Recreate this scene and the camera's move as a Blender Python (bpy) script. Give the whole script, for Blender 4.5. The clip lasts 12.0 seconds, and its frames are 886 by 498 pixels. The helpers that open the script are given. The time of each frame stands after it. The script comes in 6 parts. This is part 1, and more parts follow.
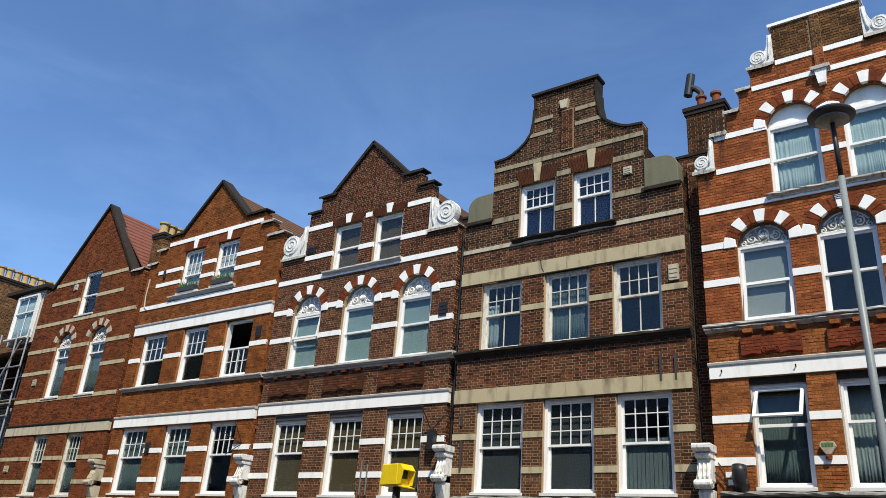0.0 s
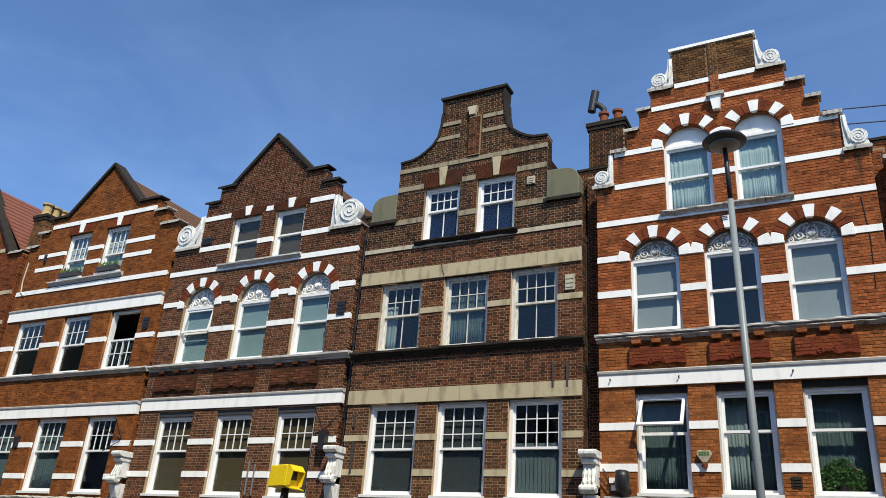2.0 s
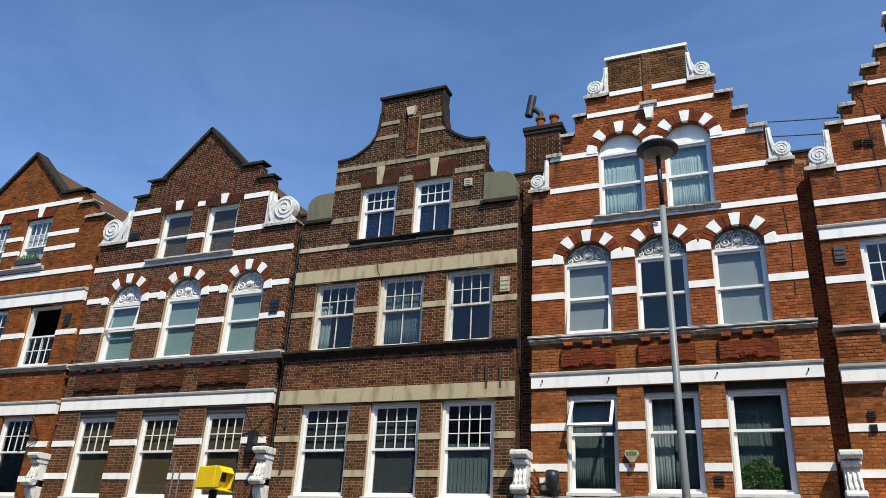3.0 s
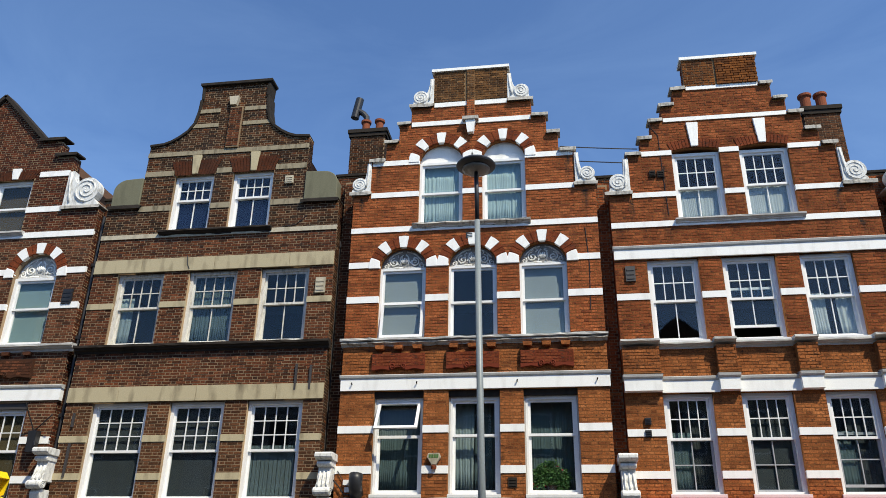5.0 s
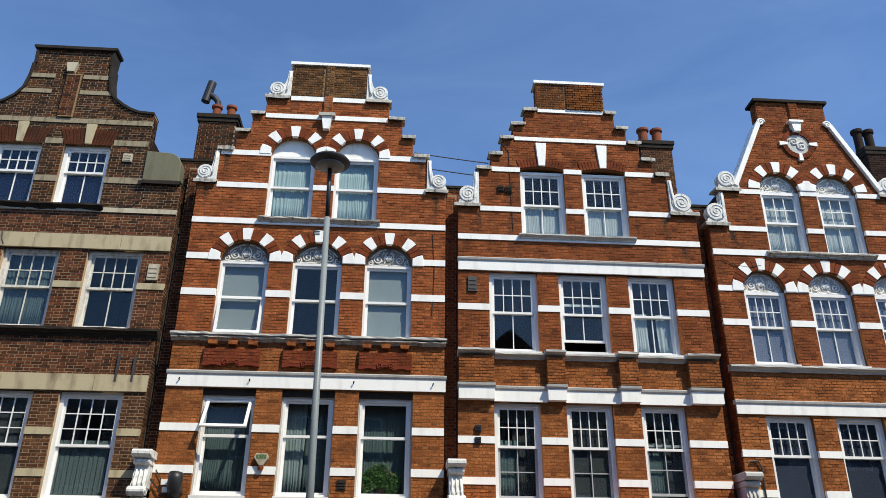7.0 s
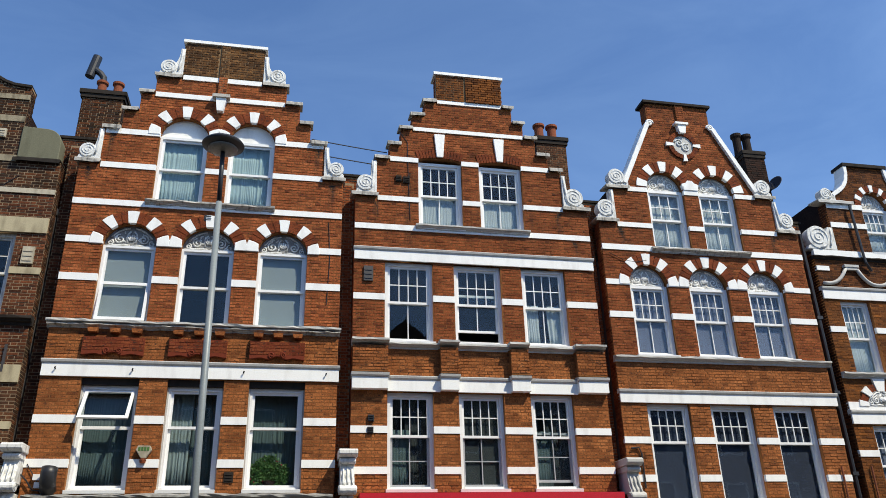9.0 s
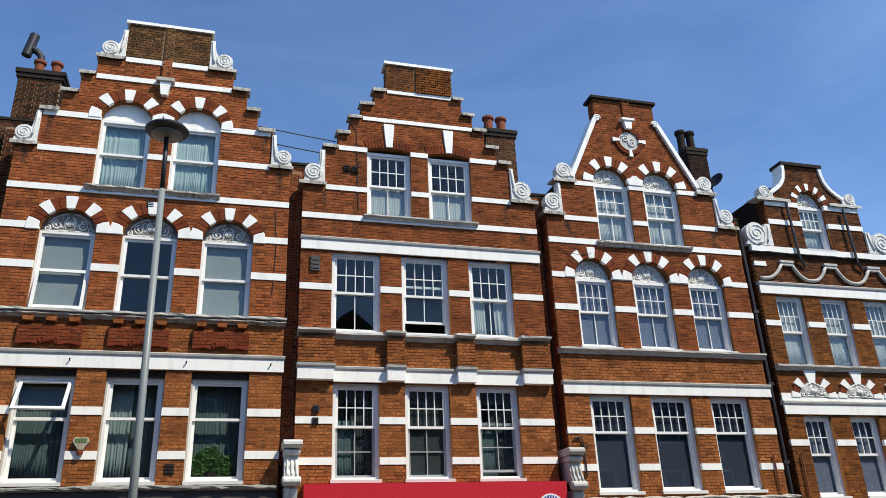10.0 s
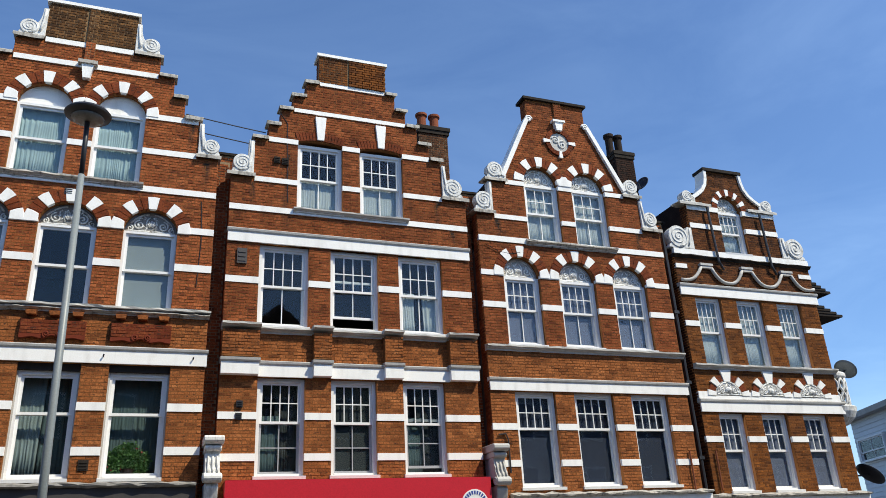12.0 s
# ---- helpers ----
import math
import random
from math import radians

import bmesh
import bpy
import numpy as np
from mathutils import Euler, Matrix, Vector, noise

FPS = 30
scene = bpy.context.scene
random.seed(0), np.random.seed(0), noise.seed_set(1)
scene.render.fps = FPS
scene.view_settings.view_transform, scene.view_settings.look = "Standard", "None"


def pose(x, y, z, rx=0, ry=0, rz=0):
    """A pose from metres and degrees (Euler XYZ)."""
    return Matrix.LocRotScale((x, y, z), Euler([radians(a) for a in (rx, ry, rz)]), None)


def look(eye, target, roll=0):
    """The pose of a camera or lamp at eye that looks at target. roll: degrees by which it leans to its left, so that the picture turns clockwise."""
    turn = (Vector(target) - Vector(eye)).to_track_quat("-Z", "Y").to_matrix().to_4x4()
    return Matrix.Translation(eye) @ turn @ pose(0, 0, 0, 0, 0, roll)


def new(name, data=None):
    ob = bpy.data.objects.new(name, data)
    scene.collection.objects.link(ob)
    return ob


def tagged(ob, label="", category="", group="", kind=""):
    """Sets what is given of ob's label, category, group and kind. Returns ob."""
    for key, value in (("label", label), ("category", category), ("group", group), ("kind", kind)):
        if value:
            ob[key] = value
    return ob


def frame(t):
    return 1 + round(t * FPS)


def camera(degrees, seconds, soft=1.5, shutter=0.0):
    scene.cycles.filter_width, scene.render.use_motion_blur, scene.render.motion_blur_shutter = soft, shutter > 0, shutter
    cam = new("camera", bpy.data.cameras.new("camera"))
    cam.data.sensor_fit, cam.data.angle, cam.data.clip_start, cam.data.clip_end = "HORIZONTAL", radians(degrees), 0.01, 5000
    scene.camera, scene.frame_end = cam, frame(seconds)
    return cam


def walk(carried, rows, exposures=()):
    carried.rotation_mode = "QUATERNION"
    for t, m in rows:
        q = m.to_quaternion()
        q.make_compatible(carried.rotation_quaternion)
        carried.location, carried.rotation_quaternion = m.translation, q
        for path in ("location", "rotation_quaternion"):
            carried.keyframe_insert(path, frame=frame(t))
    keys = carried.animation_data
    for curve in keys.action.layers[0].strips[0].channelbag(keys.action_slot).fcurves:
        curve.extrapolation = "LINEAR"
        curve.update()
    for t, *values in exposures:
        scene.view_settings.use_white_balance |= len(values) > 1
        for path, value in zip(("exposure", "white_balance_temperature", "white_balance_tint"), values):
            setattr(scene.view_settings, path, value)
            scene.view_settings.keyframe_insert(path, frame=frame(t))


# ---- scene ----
cam = camera(59.3, 12.0, soft=0.8)
PATH = [
    (0, (4.703, -15.52, 1.652), (3.596, -14.041, 2.417), 4.3),
    (0.5, (4.701, -15.512, 1.65), (3.618, -14.016, 2.417), 4.5),
    (1, (4.661, -15.521, 1.695), (3.628, -13.99, 2.463), 4.3),
    (1.5, (4.638, -15.538, 1.702), (3.67, -13.969, 2.476), 4.1),
    (2, (4.625, -15.522, 1.701), (3.738, -13.91, 2.483), 4.2),
    (2.5, (4.584, -15.537, 1.684), (3.772, -13.889, 2.474), 4.0),
    (2.7, (4.548, -15.538, 1.686), (3.767, -13.876, 2.478), 3.7),
    (4.5, (4.596, -15.607, 1.737), (4.183, -13.823, 2.542), 1.5),
    (5, (4.57, -15.642, 1.768), (4.287, -13.834, 2.573), 1.0),
    (5.5, (4.532, -15.623, 1.784), (4.365, -13.801, 2.592), 0.9),
    (6, (4.536, -15.582, 1.761), (4.462, -13.757, 2.575), 0.9),
    (6.5, (4.523, -15.56, 1.736), (4.541, -13.735, 2.556), 0.8),
    (7, (4.494, -15.549, 1.738), (4.61, -13.729, 2.56), 0.5),
    (8.8, (4.52, -15.548, 1.727), (4.871, -13.748, 2.526), -1.3),
    (9, (4.515, -15.517, 1.727), (4.893, -13.723, 2.525), -1.6),
    (9.5, (4.526, -15.526, 1.762), (4.967, -13.737, 2.54), -2.1),
    (10, (4.51, -15.539, 1.766), (5.02, -13.764, 2.534), -2.4),
    (10.5, (4.517, -15.525, 1.769), (5.089, -13.767, 2.533), -2.6),
    (11, (4.519, -15.525, 1.767), (5.142, -13.782, 2.525), -2.9),
    (11.5, (4.529, -15.516, 1.731), (5.19, -13.787, 2.488), -3.2),
    (12, (4.533, -15.52, 1.734), (5.212, -13.797, 2.489), -3.2),
]
walk(cam, [(t, look(eye, target, roll)) for t, eye, target, roll in PATH], exposures=[(0.0, 0.33, 5700, 10), (12.0, 0.33, 5700, 10)])

# ---- world and light ----
SUN_AZ, SUN_EL = radians(42), radians(51)
SUN_DIR = Vector((math.sin(SUN_AZ) * math.cos(SUN_EL), -math.cos(SUN_AZ) * math.cos(SUN_EL), math.sin(SUN_EL)))
world = bpy.data.worlds.new("sky_world")
scene.world = world
world.use_nodes = True
wn = world.node_tree.nodes
sky = wn.new("ShaderNodeTexSky")
sky.sky_type, sky.sun_disc = "NISHITA", False
sky.sun_elevation, sky.sun_rotation = SUN_EL, math.pi - SUN_AZ
sky.air_density, sky.dust_density, sky.ozone_density = 1.0, 0.5, 4.5
wn["Background"].inputs["Strength"].default_value = 0.128
wl = world.node_tree.links
sky_dir = wn.new("ShaderNodeTexCoord")
sky_map = wn.new("ShaderNodeMapping")
sky_map.inputs["Scale"].default_value = (1.6, 2.4, 5.0)
sky_map.inputs["Rotation"].default_value = (0.3, 0.5, 0.4)
wl.new(sky_dir.outputs["Generated"], sky_map.inputs["Vector"])
wisp = wn.new("ShaderNodeTexNoise")
wisp.inputs["Scale"].default_value, wisp.inputs["Detail"].default_value, wisp.inputs["Roughness"].default_value = 1.5, 9.0, 0.6
wisp.inputs["Distortion"].default_value = 0.8
wl.new(sky_map.outputs[0], wisp.inputs["Vector"])
veil = wn.new("ShaderNodeValToRGB")
veil.color_ramp.elements[0].position, veil.color_ramp.elements[0].color = 0.42, (0.98, 0.98, 0.98, 1)
veil.color_ramp.elements[1].position, veil.color_ramp.elements[1].color = 0.8, (1.38, 1.25, 1.12, 1)
wl.new(wisp.outputs["Fac"], veil.inputs["Fac"])
cirrus = wn.new("ShaderNodeMix")
cirrus.data_type, cirrus.blend_type = "RGBA", "MULTIPLY"
cirrus.inputs[0].default_value = 1.0
wl.new(sky.outputs[0], cirrus.inputs[6])
wl.new(veil.outputs["Color"], cirrus.inputs[7])
wl.new(cirrus.outputs[2], wn["Background"].inputs["Color"])
sun_data = bpy.data.lights.new("sun", "SUN")
sun_data.energy, sun_data.angle, sun_data.color = 4.4, radians(0.55), (1.0, 0.85, 0.58)
sun = new("sun", sun_data)
sun.matrix_world = look((0, 0, 0), -SUN_DIR)


# ---- materials ----
def material(name, rough=0.8, metal=0.0):
    m = bpy.data.materials.new(name)
    m.use_nodes = True
    b = m.node_tree.nodes["Principled BSDF"]
    b.inputs["Roughness"].default_value, b.inputs["Metallic"].default_value = rough, metal
    b.inputs["Specular IOR Level"].default_value = 0.12 if rough > 0.8 else 0.3 if rough > 0.6 else 0.5
    return m, m.node_tree.nodes, m.node_tree.links, b


def noise_ramp(nodes, links, scale, stops, detail=6.0, coords=None):
    tex = nodes.new("ShaderNodeTexNoise")
    tex.inputs["Scale"].default_value, tex.inputs["Detail"].default_value = scale, detail
    if coords is not None:
        links.new(coords, tex.inputs["Vector"])
    ramp = nodes.new("ShaderNodeValToRGB")
    ramp.color_ramp.elements[0].position, ramp.color_ramp.elements[0].color = stops[0][0], (*stops[0][1], 1)
    ramp.color_ramp.elements[1].position, ramp.color_ramp.elements[1].color = stops[1][0], (*stops[1][1], 1)
    links.new(tex.outputs["Fac"], ramp.inputs["Fac"])
    return tex, ramp


def mix(nodes, links, kind, fac, a, b):
    n = nodes.new("ShaderNodeMix")
    n.data_type, n.blend_type = "RGBA", kind
    for value, sock in ((fac, n.inputs[0]), (a, n.inputs[6]), (b, n.inputs[7])):
        if isinstance(value, bpy.types.NodeSocket):
            links.new(value, sock)
        elif isinstance(value, tuple):
            sock.default_value = (*value, 1)
        else:
            sock.default_value = value
    return n.outputs[2]


def bump(nodes, links, b, height, strength, distance=0.01):
    n = nodes.new("ShaderNodeBump")
    n.inputs["Strength"].default_value, n.inputs["Distance"].default_value = strength, distance
    links.new(height, n.inputs["Height"])
    links.new(n.outputs["Normal"], b.inputs["Normal"])


def world_coords(nodes, links, stretch=(1, 1, 1)):
    g = nodes.new("ShaderNodeNewGeometry")
    mp = nodes.new("ShaderNodeMapping")
    mp.inputs["Scale"].default_value = stretch
    links.new(g.outputs["Position"], mp.inputs["Vector"])
    return mp.outputs["Vector"]


def drip_mask(nodes, links, drips):
    """Narrow wavering run marks: (x, top, length, half width) for each, joined into one mask."""
    def calc(kind, a, b=None, clamp=False):
        n = nodes.new("ShaderNodeMath")
        n.operation, n.use_clamp = kind, clamp
        for value, sock in ((a, n.inputs[0]), (b, n.inputs[1])):
            if isinstance(value, bpy.types.NodeSocket):
                links.new(value, sock)
            elif value is not None:
                sock.default_value = value
        return n.outputs[0]
    axes = nodes.new("ShaderNodeSeparateXYZ")
    links.new(world_coords(nodes, links), axes.inputs[0])
    waver = nodes.new("ShaderNodeTexNoise")
    waver.inputs["Scale"].default_value, waver.inputs["Detail"].default_value = 5.0, 5.0
    links.new(world_coords(nodes, links), waver.inputs["Vector"])
    x = calc("ADD", axes.outputs[0], calc("MULTIPLY", calc("SUBTRACT", waver.outputs["Fac"], 0.5), 0.3))
    total = None
    for x0, top, long, half in drips:
        across = calc("SUBTRACT", 1.0, calc("DIVIDE", calc("ABSOLUTE", calc("SUBTRACT", x, x0)), half), True)
        down = calc("MULTIPLY", calc("DIVIDE", calc("SUBTRACT", axes.outputs[2], top - long), long, True), calc("LESS_THAN", axes.outputs[2], top))
        one = calc("MULTIPLY", across, down)
        total = one if total is None else calc("MAXIMUM", total, one)
    return calc("MULTIPLY", total, 1.3, True)


def brick_material(name, tones, soot=0.35, pieces=False, soot_colour=(0.03, 0.022, 0.018), drips=()):
    """Fired brick: each brick its own tone, with grain, and broad weather stains."""
    m, n, l, b = material(name, 0.88)
    if pieces:
        rnd = n.new("ShaderNodeObjectInfo").outputs["Random"]
    else:
        rnd = n.new("ShaderNodeNewGeometry").outputs["Random Per Island"]
    ramp = n.new("ShaderNodeValToRGB")
    ramp.color_ramp.interpolation = "LINEAR"
    for i, (p, c) in enumerate(tones):
        e = ramp.color_ramp.elements[i] if i < 2 else ramp.color_ramp.elements.new(p)
        e.position, e.color = p, (*c, 1)
    l.new(rnd, ramp.inputs["Fac"])
    pos = world_coords(n, l)
    _, grain = noise_ramp(n, l, 38, ((0.32, (0.62, 0.6, 0.58)), (0.72, (1.3, 1.27, 1.22))), 5, pos)
    col = mix(n, l, "MULTIPLY", 1.0, ramp.outputs["Color"], grain.outputs["Color"])
    _, blotch = noise_ramp(n, l, 2.6, ((0.36, (0.72, 0.68, 0.66)), (0.68, (1.22, 1.22, 1.2))), 4, pos)
    col = mix(n, l, "MULTIPLY", 1.0, col, blotch.outputs["Color"])
    fleck_pos = world_coords(n, l, (15.0, 15.0, 30.0))
    _, fleck = noise_ramp(n, l, 1.0, ((0.54, (0, 0, 0)), (0.68, (0.8,) * 3)), 5, fleck_pos)
    col = mix(n, l, "MIX", fleck.outputs["Color"], col, soot_colour)
    stain_pos = world_coords(n, l, (1.3, 1, 0.45))
    _, stain = noise_ramp(n, l, 0.9, ((0.48, (0, 0, 0)), (0.8, (soot,) * 3)), 7, stain_pos)
    col = mix(n, l, "MIX", stain.outputs["Color"], col, soot_colour)
    run_pos = world_coords(n, l, (5.5, 1.0, 0.5))
    _, run = noise_ramp(n, l, 1.0, ((0.6, (0, 0, 0)), (0.76, (min(1.0, soot * 1.6),) * 3)), 5, run_pos)
    col = mix(n, l, "MIX", run.outputs["Color"], col, soot_colour)
    if drips:
        col = mix(n, l, "MIX", drip_mask(n, l, drips), col, soot_colour)
    l.new(col, b.inputs["Base Color"])
    tex, _ = noise_ramp(n, l, 90, ((0, (0, 0, 0)), (1, (1, 1, 1))), 3, pos)
    bump(n, l, b, tex.outputs["Fac"], 0.5, 0.004)
    return m


def plain_material(name, colour, dirt, rough=0.75, amount=0.5, scale=1.6, metal=0.0, stretch=(1.5, 1, 0.4), rel=0.25, grain=0.86):
    """Painted or rendered surface with streaky dirt and fine grain."""
    m, n, l, b = material(name, rough, metal)
    pos = world_coords(n, l, stretch)
    _, streak = noise_ramp(n, l, scale * 2, ((0.5, (0, 0, 0)), (0.78, (amount,) * 3)), 8, pos)
    _, fine = noise_ramp(n, l, 45, ((0.3, (grain,) * 3), (0.7, (1.04, 1.04, 1.04))), 3, world_coords(n, l))
    col = mix(n, l, "MULTIPLY", 1.0, colour, fine.outputs["Color"])
    col = mix(n, l, "MIX", streak.outputs["Color"], col, dirt)
    l.new(col, b.inputs["Base Color"])
    tex, _ = noise_ramp(n, l, 30, ((0, (0, 0, 0)), (1, (1, 1, 1))), 5, world_coords(n, l))
    bump(n, l, b, tex.outputs["Fac"], rel, 0.006)
    return m


def glass_material(name, low=0.038):
    m = bpy.data.materials.new(name)
    m.use_nodes = True
    n, l = m.node_tree.nodes, m.node_tree.links
    n.remove(n["Principled BSDF"])
    out = n["Material Output"]
    clear, gloss, facing, power, mx = (n.new(k) for k in ("ShaderNodeBsdfTransparent", "ShaderNodeBsdfGlossy", "ShaderNodeLayerWeight", "ShaderNodeMath", "ShaderNodeMixShader"))
    clear.inputs["Color"].default_value = (0.82, 0.87, 0.88, 1)
    gloss.inputs["Roughness"].default_value = 0.02
    facing.inputs["Blend"].default_value = 0.5
    power.operation, power.inputs[1].default_value = "POWER", 3.0
    rise = n.new("ShaderNodeMapRange")
    rise.inputs["To Min"].default_value, rise.inputs["To Max"].default_value = low, 0.28
    l.new(facing.outputs["Facing"], power.inputs[0])
    l.new(power.outputs[0], rise.inputs["Value"])
    tex = n.new("ShaderNodeTexNoise")
    tex.inputs["Scale"].default_value = 1.6
    l.new(world_coords(n, l), tex.inputs["Vector"])
    bp = n.new("ShaderNodeBump")
    bp.inputs["Strength"].default_value, bp.inputs["Distance"].default_value = 0.05, 0.02
    l.new(tex.outputs["Fac"], bp.inputs["Height"])
    l.new(bp.outputs["Normal"], gloss.inputs["Normal"])
    l.new(rise.outputs[0], mx.inputs[0])
    l.new(clear.outputs[0], mx.inputs[1])
    l.new(gloss.outputs[0], mx.inputs[2])
    l.new(mx.outputs[0], out.inputs["Surface"])
    return m


ORANGE = ((0.0, (0.18, 0.053, 0.021)), (1.0, (0.43, 0.142, 0.050)), (0.25, (0.31, 0.092, 0.030)), (0.8, (0.36, 0.111, 0.037)))
AMBER = ((0.0, (0.13, 0.042, 0.013)), (1.0, (0.33, 0.118, 0.030)), (0.25, (0.22, 0.073, 0.018)), (0.8, (0.26, 0.088, 0.021)))
RED = ((0.0, (0.085, 0.024, 0.009)), (1.0, (0.25, 0.070, 0.022)), (0.3, (0.15, 0.042, 0.014)), (0.75, (0.20, 0.056, 0.018)))
BROWN = ((0.0, (0.046, 0.019, 0.010)), (1.0, (0.19, 0.066, 0.028)), (0.35, (0.094, 0.034, 0.015)), (0.75, (0.135, 0.047, 0.021)))
DARK = ((0.0, (0.064, 0.028, 0.015)), (1.0, (0.20, 0.074, 0.036)), (0.35, (0.105, 0.041, 0.020)), (0.75, (0.148, 0.056, 0.027)))
UMBER = ((0.0, (0.062, 0.030, 0.015)), (1.0, (0.18, 0.081, 0.037)), (0.35, (0.098, 0.043, 0.020)), (0.75, (0.13, 0.056, 0.026)))
OCHRE = ((0.0, (0.075, 0.038, 0.016)), (1.0, (0.24, 0.122, 0.045)), (0.5, (0.145, 0.071, 0.026)))
RUSSET = ((0.0, (0.14, 0.040, 0.016)), (1.0, (0.35, 0.110, 0.038)), (0.25, (0.235, 0.069, 0.023)), (0.8, (0.28, 0.084, 0.028)))
TAWNY = ((0.0, (0.10, 0.036, 0.010)), (1.0, (0.27, 0.098, 0.020)), (0.3, (0.17, 0.060, 0.013)), (0.8, (0.22, 0.078, 0.016)))
TAN_BRICK = ((0.0, (0.18, 0.063, 0.021)), (1.0, (0.43, 0.166, 0.055)), (0.25, (0.31, 0.110, 0.033)), (0.8, (0.36, 0.130, 0.040)))
M_TANBRICK = brick_material("tan_brick", TAN_BRICK, 0.2)
M_TANBRICK_PIECE = brick_material("tan_brick_piece", TAN_BRICK, 0.2, True)
M_RUSSET = brick_material("russet_brick", RUSSET, 0.3, drips=((6.28, 9.72, 0.7, 0.08), (10.55, 9.72, 0.65, 0.09), (7.03, 10.5, 1.0, 0.05), (12.1, 9.45, 0.75, 0.12), (16.1, 9.45, 0.7, 0.1), (10.9, 9.0, 0.5, 0.07)))
M_TAWNY = brick_material("tawny_brick", TAWNY, 0.45)
M_TAWNYGABLE = brick_material("sooty_tawny_gable_brick", ((0.0, (0.045, 0.017, 0.008)), (1.0, (0.19, 0.065, 0.020)), (0.35, (0.085, 0.030, 0.011)), (0.8, (0.125, 0.044, 0.015))), 0.8)
M_ORANGE = brick_material("orange_brick", ORANGE, 0.22, drips=((0.56, 10.95, 0.8, 0.09), (4.95, 10.95, 0.75, 0.08), (0.2, 10.1, 0.6, 0.08), (5.3, 10.05, 0.7, 0.1)))
M_AMBER = brick_material("amber_brick", AMBER, 0.35)
M_RED = brick_material("red_brick", RED, 0.6)
M_BROWN = brick_material("brown_brick", BROWN, 0.4)
M_DARK = brick_material("dark_brick", DARK, 0.35)
M_DARK_PIECE = brick_material("dark_brick_piece", DARK, 0.35, True)
M_UMBER = brick_material("umber_brick", UMBER, 0.4)
M_UMBER_PIECE = brick_material("umber_brick_piece", UMBER, 0.4, True)
M_DARKGABLE = brick_material("dark_red_gable_brick", ((0.0, (0.035, 0.013, 0.008)), (1.0, (0.14, 0.038, 0.016)), (0.4, (0.075, 0.022, 0.010)), (0.75, (0.10, 0.028, 0.012))), 0.4)
M_BROWNGABLE = brick_material("sooty_brown_gable_brick", ((0.0, (0.024, 0.014, 0.008)), (1.0, (0.135, 0.048, 0.018)), (0.4, (0.052, 0.024, 0.011)), (0.75, (0.082, 0.033, 0.014))), 0.9)
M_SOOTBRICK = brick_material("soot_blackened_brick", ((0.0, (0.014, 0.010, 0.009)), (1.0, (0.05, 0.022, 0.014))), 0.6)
M_OCHRE = brick_material("yellow_stock_brick", OCHRE, 0.4)
M_RUBBED = brick_material("rubbed_red_brick", ((0.0, (0.15, 0.036, 0.013)), (1.0, (0.24, 0.066, 0.024))), 0.15)
M_RUBBED_DARK = brick_material("sooty_rubbed_brick", ((0.0, (0.065, 0.022, 0.011)), (1.0, (0.125, 0.042, 0.018))), 0.5)
M_DIM = plain_material("dim_grey_curtain", (0.27, 0.32, 0.33), (0.18, 0.22, 0.23), 0.9, 0.4)
# Pale sky mirrored by the arched windows, given as an even grey.
M_ASH = plain_material("ash_grey_sky_reflection", (0.33, 0.36, 0.37), (0.24, 0.27, 0.28), 0.85, 0.5)
M_CARVED_DARK = plain_material("carved_dark_brick", (0.06, 0.026, 0.014), (0.025, 0.013, 0.009), 0.9, 0.6, 3)
M_CARVED_RED = plain_material("carved_red_brick", (0.17, 0.036, 0.017), (0.07, 0.022, 0.013), 0.9, 0.5, 3)
M_MORTAR_WARM = plain_material("warm_mortar", (0.22, 0.092, 0.03), (0.05, 0.025, 0.013), 0.95, 0.7, 7)
M_MORTAR_GREY = plain_material("grey_mortar", (0.29, 0.208, 0.125), (0.08, 0.056, 0.034), 0.95, 0.6, 2)
M_OCHREMORTAR = plain_material("ochre_mortar", (0.27, 0.175, 0.09), (0.05, 0.035, 0.02), 0.95, 0.6, 3)
M_WHITE = plain_material("white_masonry_paint", (0.88, 0.88, 0.85), (0.36, 0.34, 0.31), 0.7, 0.3, rel=0.05, grain=0.96)
M_STUCCO = plain_material("white_moulded_stucco", (0.74, 0.74, 0.71), (0.16, 0.15, 0.13), 0.75, 0.8, 6)
M_STONE = plain_material("buff_stone", (0.47, 0.405, 0.26), (0.10, 0.08, 0.05), 0.85, 0.8)
M_PALE = plain_material("pale_stone", (0.50, 0.45, 0.34), (0.16, 0.135, 0.09), 0.85, 0.8)
M_GRIMSTONE = plain_material("grimy_stone", (0.31, 0.265, 0.18), (0.06, 0.05, 0.034), 0.9, 0.95, 3)
M_COPING = plain_material("weathered_coping", (0.48, 0.455, 0.405), (0.035, 0.032, 0.028), 0.9, 1.0, 4.5)
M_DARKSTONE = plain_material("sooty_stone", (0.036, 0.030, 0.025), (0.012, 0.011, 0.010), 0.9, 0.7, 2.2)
M_RENDER = plain_material("olive_cement_render", (0.17, 0.165, 0.11), (0.06, 0.055, 0.04), 0.9, 0.6, 1.5)
M_GREYPAINT = plain_material("grey_painted_stone", (0.52, 0.51, 0.48), (0.2, 0.19, 0.17), 0.75, 0.5)
M_FRAME = plain_material("white_frame_paint", (0.80, 0.80, 0.79), (0.5, 0.49, 0.46), 0.45, 0.25, rel=0.1, grain=0.96)
M_FRAME_OLD = plain_material("flaking_frame_paint", (0.68, 0.66, 0.6), (0.2, 0.16, 0.11), 0.7, 0.75, 6)
